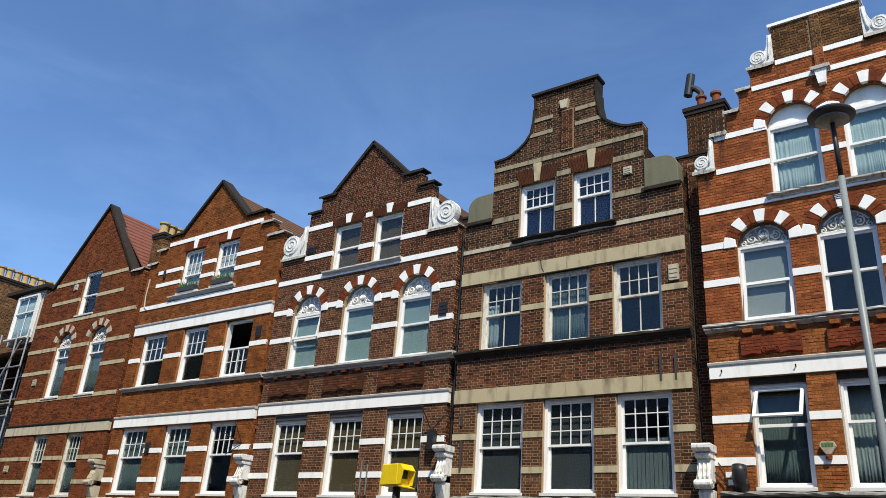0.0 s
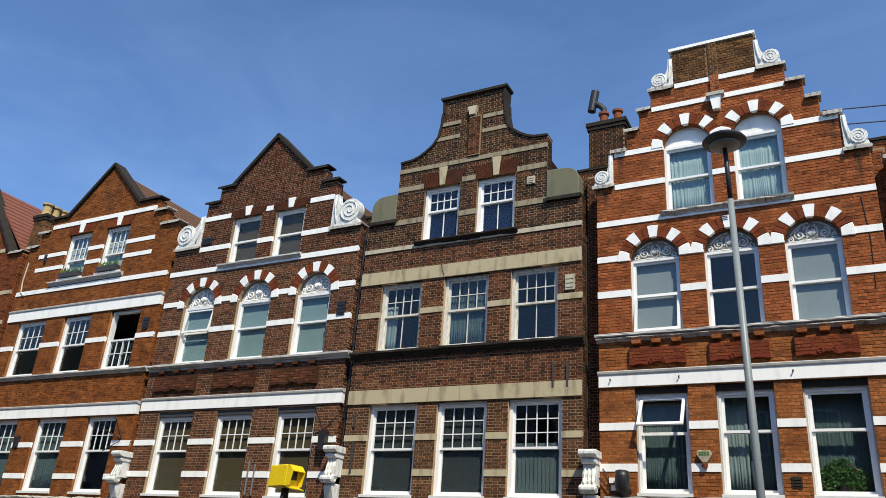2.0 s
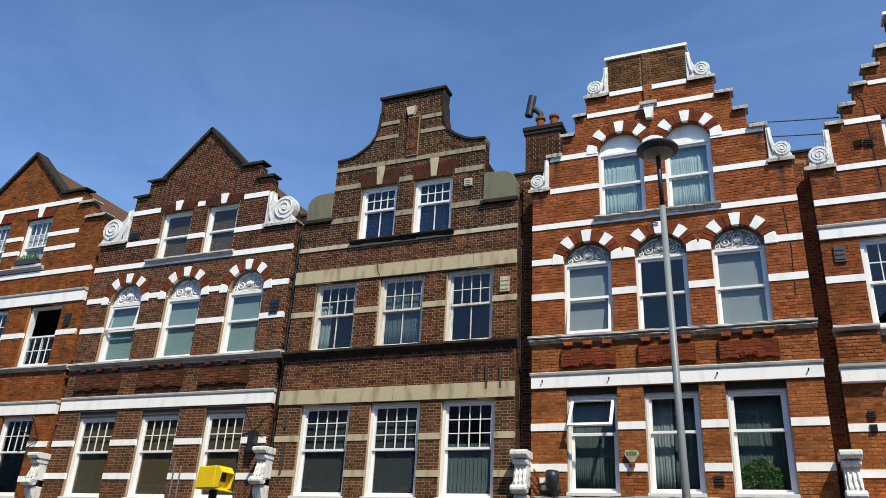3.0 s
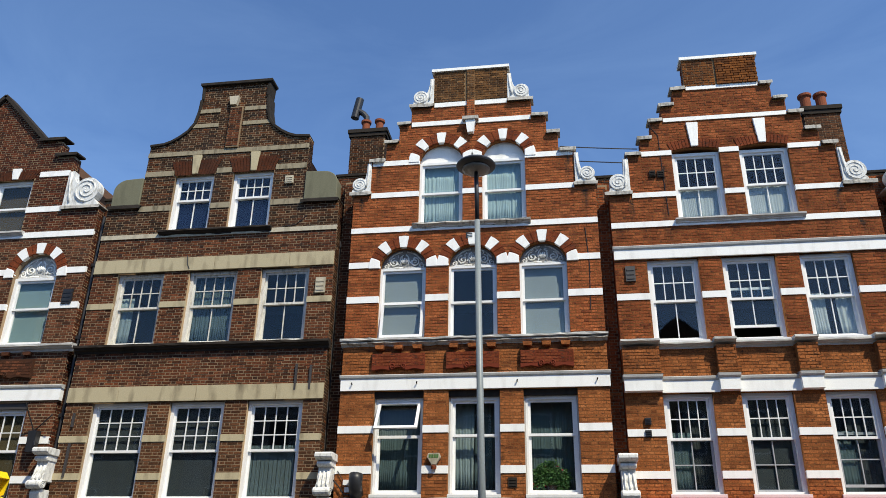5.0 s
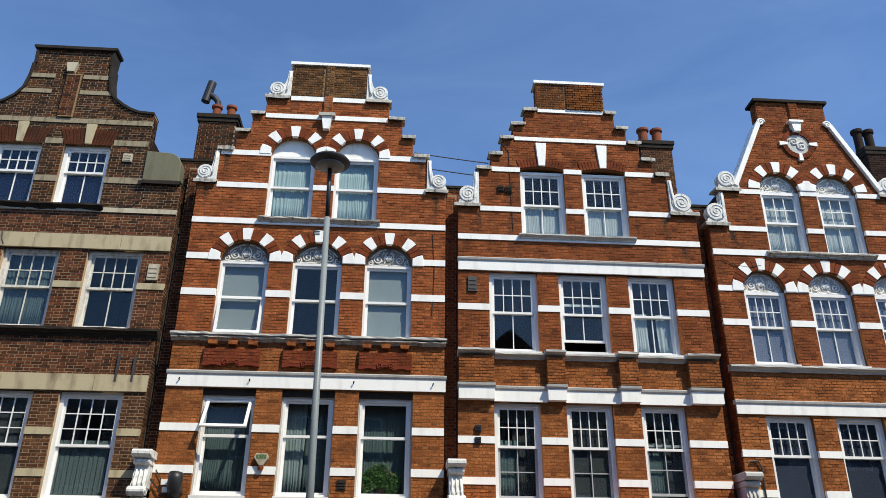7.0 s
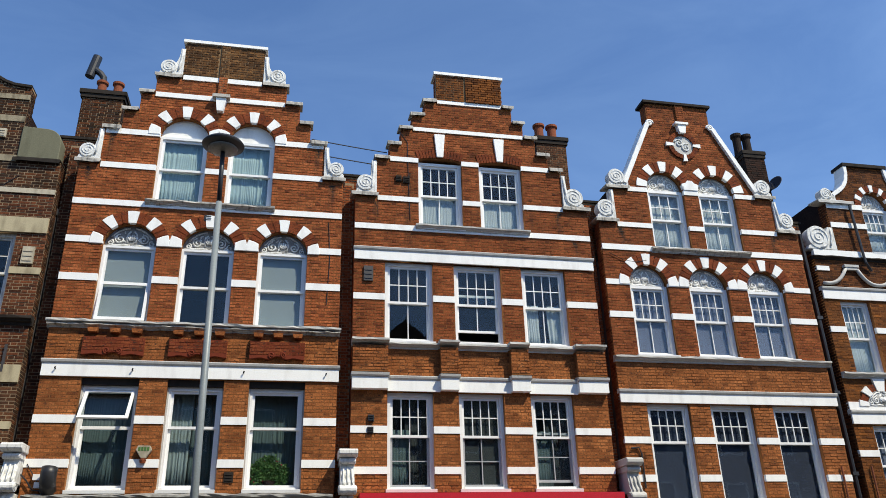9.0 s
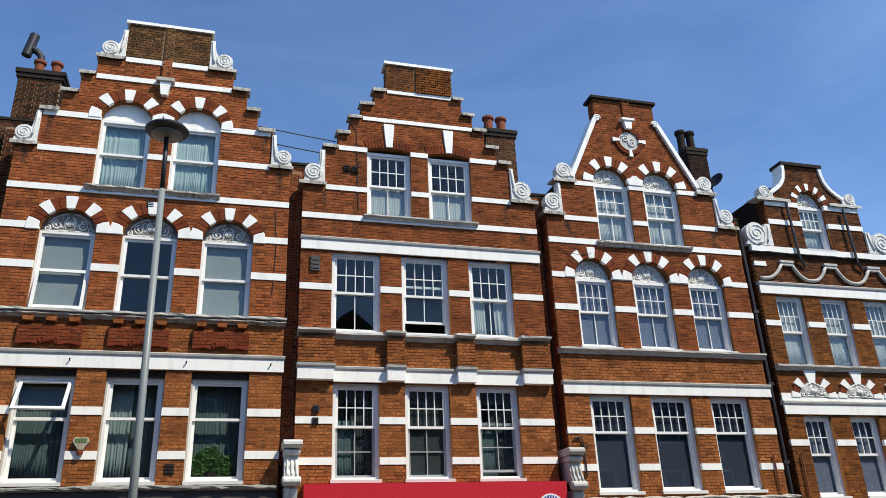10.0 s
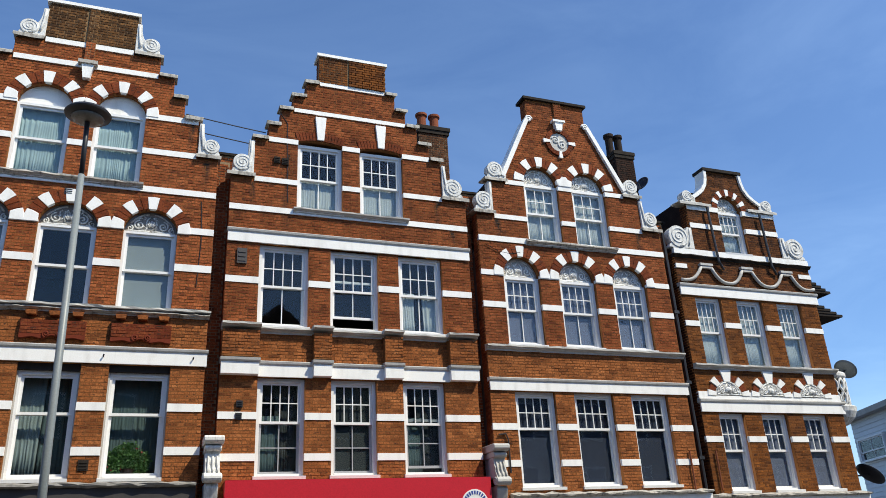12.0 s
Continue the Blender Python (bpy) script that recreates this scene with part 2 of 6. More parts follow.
M_FRAME_SHADED = plain_material("shaded_dirty_frame_paint", (0.36, 0.37, 0.39), (0.2, 0.21, 0.22), 0.5, 0.3)
M_GLASS = glass_material("window_glass")
# Darker than real plaster: the rooms' dimness is put into its colour.
M_ROOM = plain_material("shade_darkened_room_plaster", (0.11, 0.105, 0.10), (0.06, 0.055, 0.05), 0.9, 0.4)
M_NET = plain_material("net_curtain", (0.50, 0.53, 0.55), (0.36, 0.38, 0.4), 0.9, 0.3)
M_TEAL = plain_material("pale_teal_curtain", (0.44, 0.54, 0.56), (0.32, 0.41, 0.43), 0.9, 0.4)
M_GREYCURTAIN = plain_material("grey_curtain", (0.095, 0.132, 0.138), (0.07, 0.085, 0.09), 0.9, 0.4)
M_TAN = plain_material("brown_roller_blind", (0.10, 0.075, 0.04), (0.07, 0.05, 0.03), 0.9, 0.4)
M_LILAC = plain_material("lilac_blind", (0.17, 0.18, 0.26), (0.12, 0.13, 0.19), 0.9, 0.4)
# Tone of dim reflections and unlit rooms behind the lower panes.
M_GLOOM = plain_material("dark_pane_reflection", (0.05, 0.056, 0.06), (0.034, 0.038, 0.04), 0.9, 0.5)
M_SLATBLIND = plain_material("grey_vertical_blind", (0.12, 0.15, 0.155), (0.09, 0.11, 0.115), 0.85, 0.4)
M_NAVY = plain_material("dark_blue_blind", (0.046, 0.053, 0.085), (0.03, 0.035, 0.055), 0.9, 0.4)
# Blue sky reflected in the gable panes, put into a flat colour.
M_BLUEREFLECTION = plain_material("deep_blue_sky_reflection", (0.008, 0.016, 0.055), (0.006, 0.012, 0.04), 0.85, 0.4)
# Soot on ledges; on recessed tympana the arch's shadow is in it too.
M_SOOTSHADEPAINT = plain_material("sooty_and_shaded_white_paint", (0.30, 0.29, 0.27), (0.06, 0.055, 0.05), 0.85, 0.8, 3)
M_PALEBLIND = plain_material("pale_grey_blind", (0.27, 0.36, 0.37), (0.21, 0.28, 0.29), 0.85, 0.4)
M_BLACK = plain_material("black_painted_iron", (0.018, 0.018, 0.02), (0.05, 0.045, 0.04), 0.45, 0.4)
M_DARKWOOD = plain_material("dark_board", (0.05, 0.045, 0.045), (0.02, 0.02, 0.02), 0.6, 0.4)
M_TERRACOTTA = plain_material("terracotta", (0.24, 0.078, 0.038), (0.09, 0.05, 0.035), 0.85, 0.5)
M_DARKPOT = plain_material("sooty_clay_pot", (0.032, 0.022, 0.018), (0.02, 0.015, 0.012), 0.85, 0.8, 3)
M_BUFFPOT = plain_material("buff_clay", (0.50, 0.36, 0.17), (0.15, 0.1, 0.05), 0.85, 0.5, 3)
M_REDTILE = plain_material("red_roof_tile", (0.20, 0.072, 0.045), (0.08, 0.035, 0.024), 0.8, 0.5)
M_BROWNTILE = plain_material("brown_roof_tile", (0.16, 0.09, 0.055), (0.06, 0.04, 0.03), 0.85, 0.5)
M_SLATE = plain_material("slate", (0.07, 0.07, 0.075), (0.03, 0.03, 0.03), 0.6, 0.5)
M_REDSIGN = plain_material("red_sign_board", (0.50, 0.012, 0.026), (0.38, 0.01, 0.02), 0.4, 0.3)
M_YELLOW = plain_material("yellow_enamel", (0.85, 0.62, 0.0), (0.6, 0.42, 0.0), 0.35, 0.25)
M_STEEL = plain_material("galvanised_steel", (0.20, 0.22, 0.24), (0.13, 0.14, 0.15), 0.5, 0.4, 3, 0.4)
M_LAMPPOST = plain_material("grey_green_lamp_paint", (0.22, 0.25, 0.26), (0.14, 0.16, 0.17), 0.45, 0.4, 3)
M_GALV = plain_material("bright_scaffold_tube", (0.36, 0.37, 0.38), (0.2, 0.2, 0.2), 0.5, 0.5, 3, 0.2)
M_LENS = plain_material("clouded_lamp_glass", (0.2, 0.19, 0.16), (0.1, 0.09, 0.07), 0.25, 0.5, 6)
M_LEAF = plain_material("leaf_green", (0.07, 0.16, 0.03), (0.03, 0.08, 0.02), 0.6, 0.6, 8)
M_PETAL = plain_material("red_petal", (0.5, 0.02, 0.05), (0.35, 0.01, 0.03), 0.6, 0.3)
M_ASPHALT = plain_material("asphalt", (0.042, 0.042, 0.044), (0.03, 0.03, 0.03), 0.9, 0.5, 1.0, 0, (1, 1, 1))
M_PAVING = plain_material("concrete_paving", (0.15, 0.145, 0.135), (0.09, 0.087, 0.082), 0.9, 0.5, 1.0, 0, (1, 1, 1))
M_SIDING = plain_material("white_weatherboard", (0.72, 0.74, 0.75), (0.5, 0.51, 0.52), 0.6, 0.3)


# ---- building helpers ----
def box(bm, x0, x1, y0, y1, z0, z1, taper=0.0):
    """A box; taper narrows its lower end by that much on each side."""
    v = [bm.verts.new(p) for p in ((x0 + taper, y0, z0), (x1 - taper, y0, z0), (x1 - taper, y1, z0), (x0 + taper, y1, z0),
                                   (x0, y0, z1), (x1, y0, z1), (x1, y1, z1), (x0, y1, z1))]
    for f in ((3, 2, 1, 0), (4, 5, 6, 7), (0, 1, 5, 4), (1, 2, 6, 5), (2, 3, 7, 6), (3, 0, 4, 7)):
        bm.faces.new([v[i] for i in f])
    return v


def prism(bm, pts, y0, y1):
    """An outline in x and z, given depth from y0 to y1."""
    a = [bm.verts.new((x, y0, z)) for x, z in pts]
    b = [bm.verts.new((x, y1, z)) for x, z in pts]
    fs = [bm.faces.new(a), bm.faces.new(b[::-1])]
    for i in range(len(pts)):
        j = (i + 1) % len(pts)
        fs.append(bm.faces.new((a[j], a[i], b[i], b[j])))
    bmesh.ops.recalc_face_normals(bm, faces=fs)


def worn_run(bm, profile, x0, x1, wear=0.005, seed=0):
    """A weathered moulding: a profile in y and z, run from x0 to x1 with chipped, uneven edges."""
    rng = random.Random(int(x0 * 100) + seed)
    n = max(2, int((x1 - x0) / 0.16))
    rows = []
    for i in range(n + 1):
        x = x0 + (x1 - x0) * i / n
        sag = rng.uniform(-wear, wear)
        rows.append([bm.verts.new((x, y + (rng.uniform(-wear, wear * 2.2) if y < 0 else 0), z + sag + rng.uniform(-wear, wear))) for y, z in profile])
    fs = [bm.faces.new(rows[0]), bm.faces.new(rows[-1][::-1])]
    for a, b in zip(rows, rows[1:]):
        for i in range(len(profile)):
            j = (i + 1) % len(profile)
            fs.append(bm.faces.new((a[j], a[i], b[i], b[j])))
    bmesh.ops.recalc_face_normals(bm, faces=fs)


def along_x(bm, profile, x0, x1):
    """A moulding: a profile in y and z, run from x0 to x1."""
    a = [bm.verts.new((x0, y, z)) for y, z in profile]
    b = [bm.verts.new((x1, y, z)) for y, z in profile]
    fs = [bm.faces.new(a), bm.faces.new(b[::-1])]
    for i in range(len(profile)):
        j = (i + 1) % len(profile)
        fs.append(bm.faces.new((a[j], a[i], b[i], b[j])))
    bmesh.ops.recalc_face_normals(bm, faces=fs)


def tube(bm, path, r, sides=8, ends=True, r_end=None):
    """A round bar along a path of points."""
    rings, path = [], [Vector(p) for p in path]
    for i, p in enumerate(path):
        d = (path[min(i + 1, len(path) - 1)] - path[max(i - 1, 0)]).normalized()
        side = d.cross(Vector((0, 1, 0)) if abs(d.y) < 0.9 else Vector((1, 0, 0))).normalized()
        up = d.cross(side)
        rad = r if r_end is None else r + (r_end - r) * i / (len(path) - 1)
        rings.append([bm.verts.new(p + rad * (math.cos(a) * side + math.sin(a) * up)) for a in (2 * math.pi * k / sides for k in range(sides))])
    fs = []
    for a, b in zip(rings, rings[1:]):
        for k in range(sides):
            fs.append(bm.faces.new((a[k], a[(k + 1) % sides], b[(k + 1) % sides], b[k])))
    if ends:
        fs += [bm.faces.new(rings[0]), bm.faces.new(rings[-1])]
    bmesh.ops.recalc_face_normals(bm, faces=fs)


def lathe(bm, profile, centre, sides=20):
    """A turned shape: radius and height pairs round an upright axis."""
    rings = [[bm.verts.new((centre[0] + r * math.cos(2 * math.pi * k / sides), centre[1] + r * math.sin(2 * math.pi * k / sides), centre[2] + h)) for k in range(sides)] for r, h in profile]
    fs = []
    for a, b in zip(rings, rings[1:]):
        for k in range(sides):
            fs.append(bm.faces.new((a[k], a[(k + 1) % sides], b[(k + 1) % sides], b[k])))
    fs += [bm.faces.new(rings[0]), bm.faces.new(rings[-1])]
    bmesh.ops.recalc_face_normals(bm, faces=fs)


def spiral(cx, cz, r, y, turns=2.25, start=0.0, flip=1):
    pts = []
    for i in range(int(turns * 14) + 1):
        a = start + flip * i * 2 * math.pi / 14
        q = r * (1 - i / (turns * 14 + 3))
        pts.append((cx + q * math.cos(a), y, cz + q * math.sin(a)))
    return pts


def finish(bm, name, mat, bevel=0.0):
    if bevel:
        bmesh.ops.bevel(bm, geom=[e for e in bm.edges if len(e.link_faces) == 2 and e.calc_face_angle() > 0.6], offset=bevel, segments=1, affect="EDGES", clamp_overlap=True)
    me = bpy.data.meshes.new(name)
    bm.to_mesh(me)
    bm.free()
    me.materials.append(mat)
    return me


def part(name, bm, mat, parent, label="", bevel=0.0, smooth=False):
    ob = new(name, finish(bm, name, mat, bevel))
    ob.parent = parent
    if smooth:
        for p in ob.data.polygons:
            p.use_smooth = True
    if label:
        ob["label"] = label
    return ob


def thing(name, label, category, group="", kind="", at=(0, 0, 0)):
    ob = new(name)
    ob.empty_display_size = 0.2
    ob.location = at
    return tagged(ob, label, category, group, kind)


def intervals(poly, z):
    """Where the level z lies inside an outline."""
    xs = []
    for (xa, za), (xb, zb) in zip(poly, poly[1:] + poly[:1]):
        if (za <= z) != (zb <= z):
            xs.append(xa + (z - za) / (zb - za) * (xb - xa))
    xs.sort()
    return list(zip(xs[::2], xs[1::2]))


def subtract(spans, a, b):
    out = []
    for p, q in spans:
        if b <= p or a >= q:
            out.append((p, q))
        else:
            if a > p:
                out.append((p, a))
            if b < q:
                out.append((b, q))
    return out


def hole_span(h, z):
    """The part of the level z that an opening takes: x0, x1, z0, z1 and the rise of its arch."""
    x0, x1, z0, z1, rise = h
    if z < z0 or z > z1 + rise:
        return None
    if z <= z1:
        return x0, x1
    half, mid = (x1 - x0) / 2, (x0 + x1) / 2
    w = half * math.sqrt(max(0.0, 1 - ((z - z1) / rise) ** 2))
    return mid - w, mid + w


def hole_outline(h, n=16):
    x0, x1, z0, z1, rise = h
    pts = [(x0, z0), (x1, z0), (x1, z1)]
    if rise:
        for i in range(1, n):
            a = math.pi * i / n
            pts.append(((x0 + x1) / 2 + (x1 - x0) / 2 * math.cos(a), z1 + rise * math.sin(a)))
    return pts + [(x0, z1)]


def wall_mesh(name, outline, holes, y0, y1, mat):
    """A wall with thickness, its openings cut right through."""
    cu = bpy.data.curves.new(name, "CURVE")
    cu.dimensions, cu.fill_mode, cu.extrude = "2D", "BOTH", (y1 - y0) / 2
    for pts in [outline] + [hole_outline(h) for h in holes]:
        sp = cu.splines.new("POLY")
        sp.points.add(len(pts) - 1)
        for p, (x, z) in zip(sp.points, pts):
            p.co = (x, z, 0, 1)
        sp.use_cyclic_u = True
    tmp = bpy.data.objects.new(name, cu)
    me = bpy.data.meshes.new_from_object(tmp)
    bpy.data.objects.remove(tmp)
    bpy.data.curves.remove(cu)
    for v in me.vertices:
        x, z, d = v.co
        v.co = (x, (y0 + y1) / 2 + d, z)
    bm = bmesh.new()
    bm.from_mesh(me)
    bmesh.ops.remove_doubles(bm, verts=bm.verts, dist=0.0005)
    bmesh.ops.recalc_face_normals(bm, faces=bm.faces)
    bm.to_mesh(me)
    bm.free()
    me.name = name
    me.materials.clear()
    me.materials.append(mat)
    return me


COURSE = 0.066


def brick_rows(outline, holes, z_lo, z_hi, rng, y=-0.005, depth=0.02):
    """Bricks in Flemish bond over a wall: quads for from_pydata, one closed front per brick."""
    verts, faces, course = [], [], COURSE
    row = int(z_lo / course)
    while row * course < z_hi:
        za, zb = row * course + 0.005, (row + 1) * course - 0.005
        spans = [s for s in intervals(outline, (za + zb) / 2)]
        top = intervals(outline, zb + 0.004)
        keep = []
        for p, q in spans:
            for u, v in top:
                if min(q, v) - max(p, u) > 0.04:
                    keep.append((max(p, u), min(q, v)))
        spans = keep
        for h in holes:
            for zz in (za, zb):
                s = hole_span(h, zz)
                if s:
                    spans = subtract(spans, s[0] - 0.004, s[1] + 0.004)
        for p, q in spans:
            k = row % 2
            x = math.floor(p / 0.3375) * 0.3375 - (0.16875 if row % 2 else 0)
            while x < q:
                for w in (0.215, 0.1025):
                    a, b = max(x, p), min(x + w, q)
                    if b - a > 0.025:
                        j, t = rng.uniform(-0.003, 0.003), rng.uniform(-0.0015, 0.0015)
                        i = len(verts)
                        e = 0.003
                        verts += [(a, y + depth, za), (b, y + depth, za), (b, y + depth, zb), (a, y + depth, zb),
                                  (a + e, y + j, za + e + t), (b - e, y + j, za + e - t), (b - e, y + j, zb - e), (a + e, y + j, zb - e)]
                        faces += [(i + 4, i + 5, i + 6, i + 7), (i, i + 1, i + 5, i + 4), (i + 1, i + 2, i + 6, i + 5), (i + 2, i + 3, i + 7, i + 6), (i + 3, i, i + 4, i + 7)]
                    x += w + 0.01
        row += 1
    return verts, faces


def bricks(parent, outline, holes, z_lo, z_hi, mat, seed, y=-0.005):
    me = bpy.data.meshes.new("brickwork")
    v, f = brick_rows(outline, holes, z_lo, z_hi, random.Random(seed), y)
    me.from_pydata(v, [], f)
    me.materials.append(mat)
    ob = new("brickwork", me)
    ob.parent = parent
    return tagged(ob, kind="stuff")


def side_bricks(parent, xs, sgn, y0, y1, z0, z1, mat, seed):
    """Bricks on a face that looks along x: to the right for sgn 1, to the left for -1."""
    v, f = brick_rows([(y0, z0), (y1, z0), (y1, z1), (y0, z1)], [], z0, z1, random.Random(seed))
    v = [(xs - sgn * y, x, z) for x, y, z in v]
    if sgn < 0:
        f = [q[::-1] for q in f]
    me = bpy.data.meshes.new("brickwork")
    me.from_pydata(v, [], f)
    me.materials.append(mat)
    ob = new("brickwork", me)
    ob.parent = parent
    return tagged(ob, kind="stuff")


def brick_pieces(parent, outline, holes, z_lo, z_hi, mat, seed):
    """The same bond, each brick an object; bricks of one size share a mesh."""
    v, f = brick_rows(outline, holes, z_lo, z_hi, random.Random(seed))
    cache = {}
    for i in range(0, len(v), 8):
        ox, oz = v[i][0], v[i][2]
        w = round(v[i + 1][0] - ox, 2)
        if w not in cache:
            me = bpy.data.meshes.new("brick")
            me.from_pydata([(x - ox, y, z - oz) for x, y, z in v[i:i + 8]], [], [tuple(k for k in q) for q in f[:5]])
            me.materials.append(mat)
            cache[w] = me
        ob = new("brick", cache[w])
        ob.location = (ox, 0, oz)
        ob.parent = parent


# ---- parts of a facade ----
def sash(bm, x0, x1, z0, z1, y, cols, rows, rail=0.05, bar=0.02):
    box(bm, x0, x0 + rail, y, y + 0.04, z0, z1)
    box(bm, x1 - rail, x1, y, y + 0.04, z0, z1)
    box(bm, x0 + rail, x1 - rail, y, y + 0.04, z0, z0 + rail)
    box(bm, x0 + rail, x1 - rail, y, y + 0.04, z1 - rail, z1)
    u0, u1, w0, w1 = x0 + rail, x1 - rail, z0 + rail, z1 - rail
    for i in range(1, cols):
        x = u0 + (u1 - u0) * i / cols
        box(bm, x - bar / 2, x + bar / 2, y + 0.006, y + 0.034, w0, w1)
    for i in range(1, rows):
        z = w0 + (w1 - w0) * i / rows
        box(bm, u0, u1, y + 0.008, y + 0.032, z - bar / 2, z + bar / 2)


def pane(win, x0, x1, z0, z1, y):
    bm = bmesh.new()
    box(bm, x0, x1, y, y + 0.006, z0, z1)
    ob = part("pane", bm, M_GLASS, win)
    ob.visible_shadow = False
    return ob


def drape(win, x0, x1, z0, z1, y, mat, name="curtain", depth=0.035, label="", seed=1):
    """Cloth in uneven folds."""
    rng = random.Random(seed)
    bm = bmesh.new()
    n = max(8, int((x1 - x0) / 0.012))
    phase, rows = [rng.uniform(0, 6) for _ in range(3)], 4
    grid = []
    for j in range(rows + 1):
        line = []
        for i in range(n + 1):
            u = i / n
            x = x0 + (x1 - x0) * u
            warp = 0.05 * math.sin(x * 5.3 + phase[2]) + 0.025 * math.sin(x * 13.7 + phase[1])
            full = 0.45 + 0.55 * abs(math.sin(x * 3.1 + phase[1])) - 0.06 * j
            d = depth * full * (math.sin((x + warp) * 105 + phase[0]) + 0.7 * math.sin((x - warp) * 47 + phase[1] + j * 0.25) + 0.35 * math.sin(x * 170 + phase[2]))
            line.append(bm.verts.new((x + 0.014 * math.sin(j * 0.8 + x * 9 + phase[0]), y + d, z0 + (z1 - z0) * j / rows)))
        grid.append(line)
    for a, b in zip(grid, grid[1:]):
        for i in range(n):
            bm.faces.new((a[i], a[i + 1], b[i + 1], b[i]))
    ob = part(name, bm, mat, win, label, smooth=True)
    md = ob.modifiers.new("cloth", "SOLIDIFY")
    md.thickness = 0.004
    return ob


def window(house, x0, x1, z0, z1, up=(4, 2), low=(2, 1), split=0.52, frame=None, curtain="", y=0.11, sill=True, state="", seed=0, jamb=0.075, head=0.07, out=0.34, low_frame=None, gap=0.132):
    frame = frame or M_FRAME
    bm = bmesh.new()
    box(bm, x0, x0 + jamb, y - 0.02, y + 0.13, z0, z1)
    box(bm, x1 - jamb, x1, y - 0.02, y + 0.13, z0, z1)
    box(bm, x0 + jamb, x1 - jamb, y - 0.02, y + 0.13, z1 - head, z1)
    box(bm, x0 + jamb, x1 - jamb, y - 0.03, y + 0.13, z0, z0 + 0.05)
    win = part("window", bm, frame, house, bevel=0.006)
    a0, a1, b0, b1 = x0 + jamb, x1 - jamb, z0 + 0.05, z1 - head
    zm = b0 + (b1 - b0) * split
    if sill:
        bm = bmesh.new()
        along_x(bm, [(-0.05, z0 - 0.065), (-0.06, z0 - 0.01), (0.02, z0 + 0.004), (0.1, z0 + 0.01), (0.1, z0 - 0.065)], x0 - 0.03, x1 + 0.03)
        part("sill", bm, frame, win)
    for name, q0, q1, yy, (c, r) in (("upper_sash", zm - 0.02, b1, y + 0.02, up), ("lower_sash", b0, zm + 0.025, y + 0.065, low)):
        dz = 0.0
        if state == "dropped" and name == "upper_sash":
            dz = -(b1 - zm) * 0.96
            yy = y + 0.02
        if state == "raised" and name == "lower_sash":
            dz = (zm - b0) * 0.28
        if state == "ajar" and name == "lower_sash":
            dz = 0.09
        if state == "hung" and name == "upper_sash":
            continue
        if state == "hung_low" and name == "lower_sash":
            continue
        bm = bmesh.new()
        sash(bm, a0, a1, q0 + dz, q1 + dz, yy, c, r)
        part(name, bm, low_frame if low_frame and name == "lower_sash" else frame, win)
        pane(win, a0 + 0.045, a1 - 0.045, q0 + dz + 0.045, q1 + dz - 0.045, yy + 0.018)
    if state in ("hung", "hung_low"):
        # a top-hung light, pushed out at its foot
        q0, q1 = (zm - 0.02, b1) if state == "hung" else (b0, zm + 0.02)
        if state == "hung_low":
            out = 0.12
        h = q1 - q0
        bm = bmesh.new()
        sash(bm, a0, a1, -h, 0, 0, 1, 1, rail=0.06)
        light = part("upper_sash" if state == "hung" else "lower_sash", bm, frame, win, "top-hung light pushed open")
        tilt = pose(0, y, q1, -math.degrees(math.asin(out / h)), 0, 0)
        light.matrix_local = tilt
        g = pane(win, a0 + 0.05, a1 - 0.05, -h + 0.05, -0.05, 0.016)
        g.matrix_local = tilt
        bm = bmesh.new()
        box(bm, a0, a1, y + 0.02, y + 0.06, q0 - 0.02, q0 + 0.03)
        part("transom", bm, frame, win)
    yc = y + gap
    if curtain == "net":
        drape(win, a0 - 0.02, a1 + 0.02, b0, b1, yc, M_NET, "net_curtain", 0.008, "thin white net curtain in folds", seed)
    elif curtain == "teal":
        drape(win, a0 - 0.02, a1 + 0.02, b0, b1, yc, M_TEAL, "curtain", 0.011, "pale teal curtain in folds", seed)
    elif curtain == "grey":
        drape(win, a0 - 0.02, a1 + 0.02, b0, b1, yc, M_GREYCURTAIN, "curtain", 0.009, "grey vertical curtain folds", seed)
    elif curtain == "gloom":
        # added flat panel, its colour standing in for dark reflections in the glass
        bm = bmesh.new()
        box(bm, a0, a1, yc - 0.021, yc - 0.014, b0 + 0.01, b1)
        part("blind", bm, M_GLOOM, win, "dark grey panel carrying the panes' dim reflections")
    elif curtain == "dusk":
        # added sheet that gives the glass its dim reflected tone
        drape(win, a0 + (a1 - a0) * 0.4, a1 + 0.02, b0, b1, yc + 0.08, M_GLOOM, "curtain", 0.006, "dark folded sheet carrying the panes' dim reflections", seed + 1)
        drape(win, a0 - 0.02, a0 + (a1 - a0) * 0.48, b0, zm + 0.15, yc, M_GREYCURTAIN, "curtain", 0.009, "dark grey curtain drawn to one side", seed)
    elif curtain == "cafe":
        drape(win, a0 - 0.02, a1 + 0.02, b0, zm + 0.03, yc, M_NET, "net_curtain", 0.006, "white net curtain across the lower sash", seed)
    elif curtain == "half":
        drape(win, a0 - 0.02, a0 + (a1 - a0) * 0.45, b0, b1, yc, M_DIM, "curtain", 0.014, "pale curtain drawn over half the window", seed)
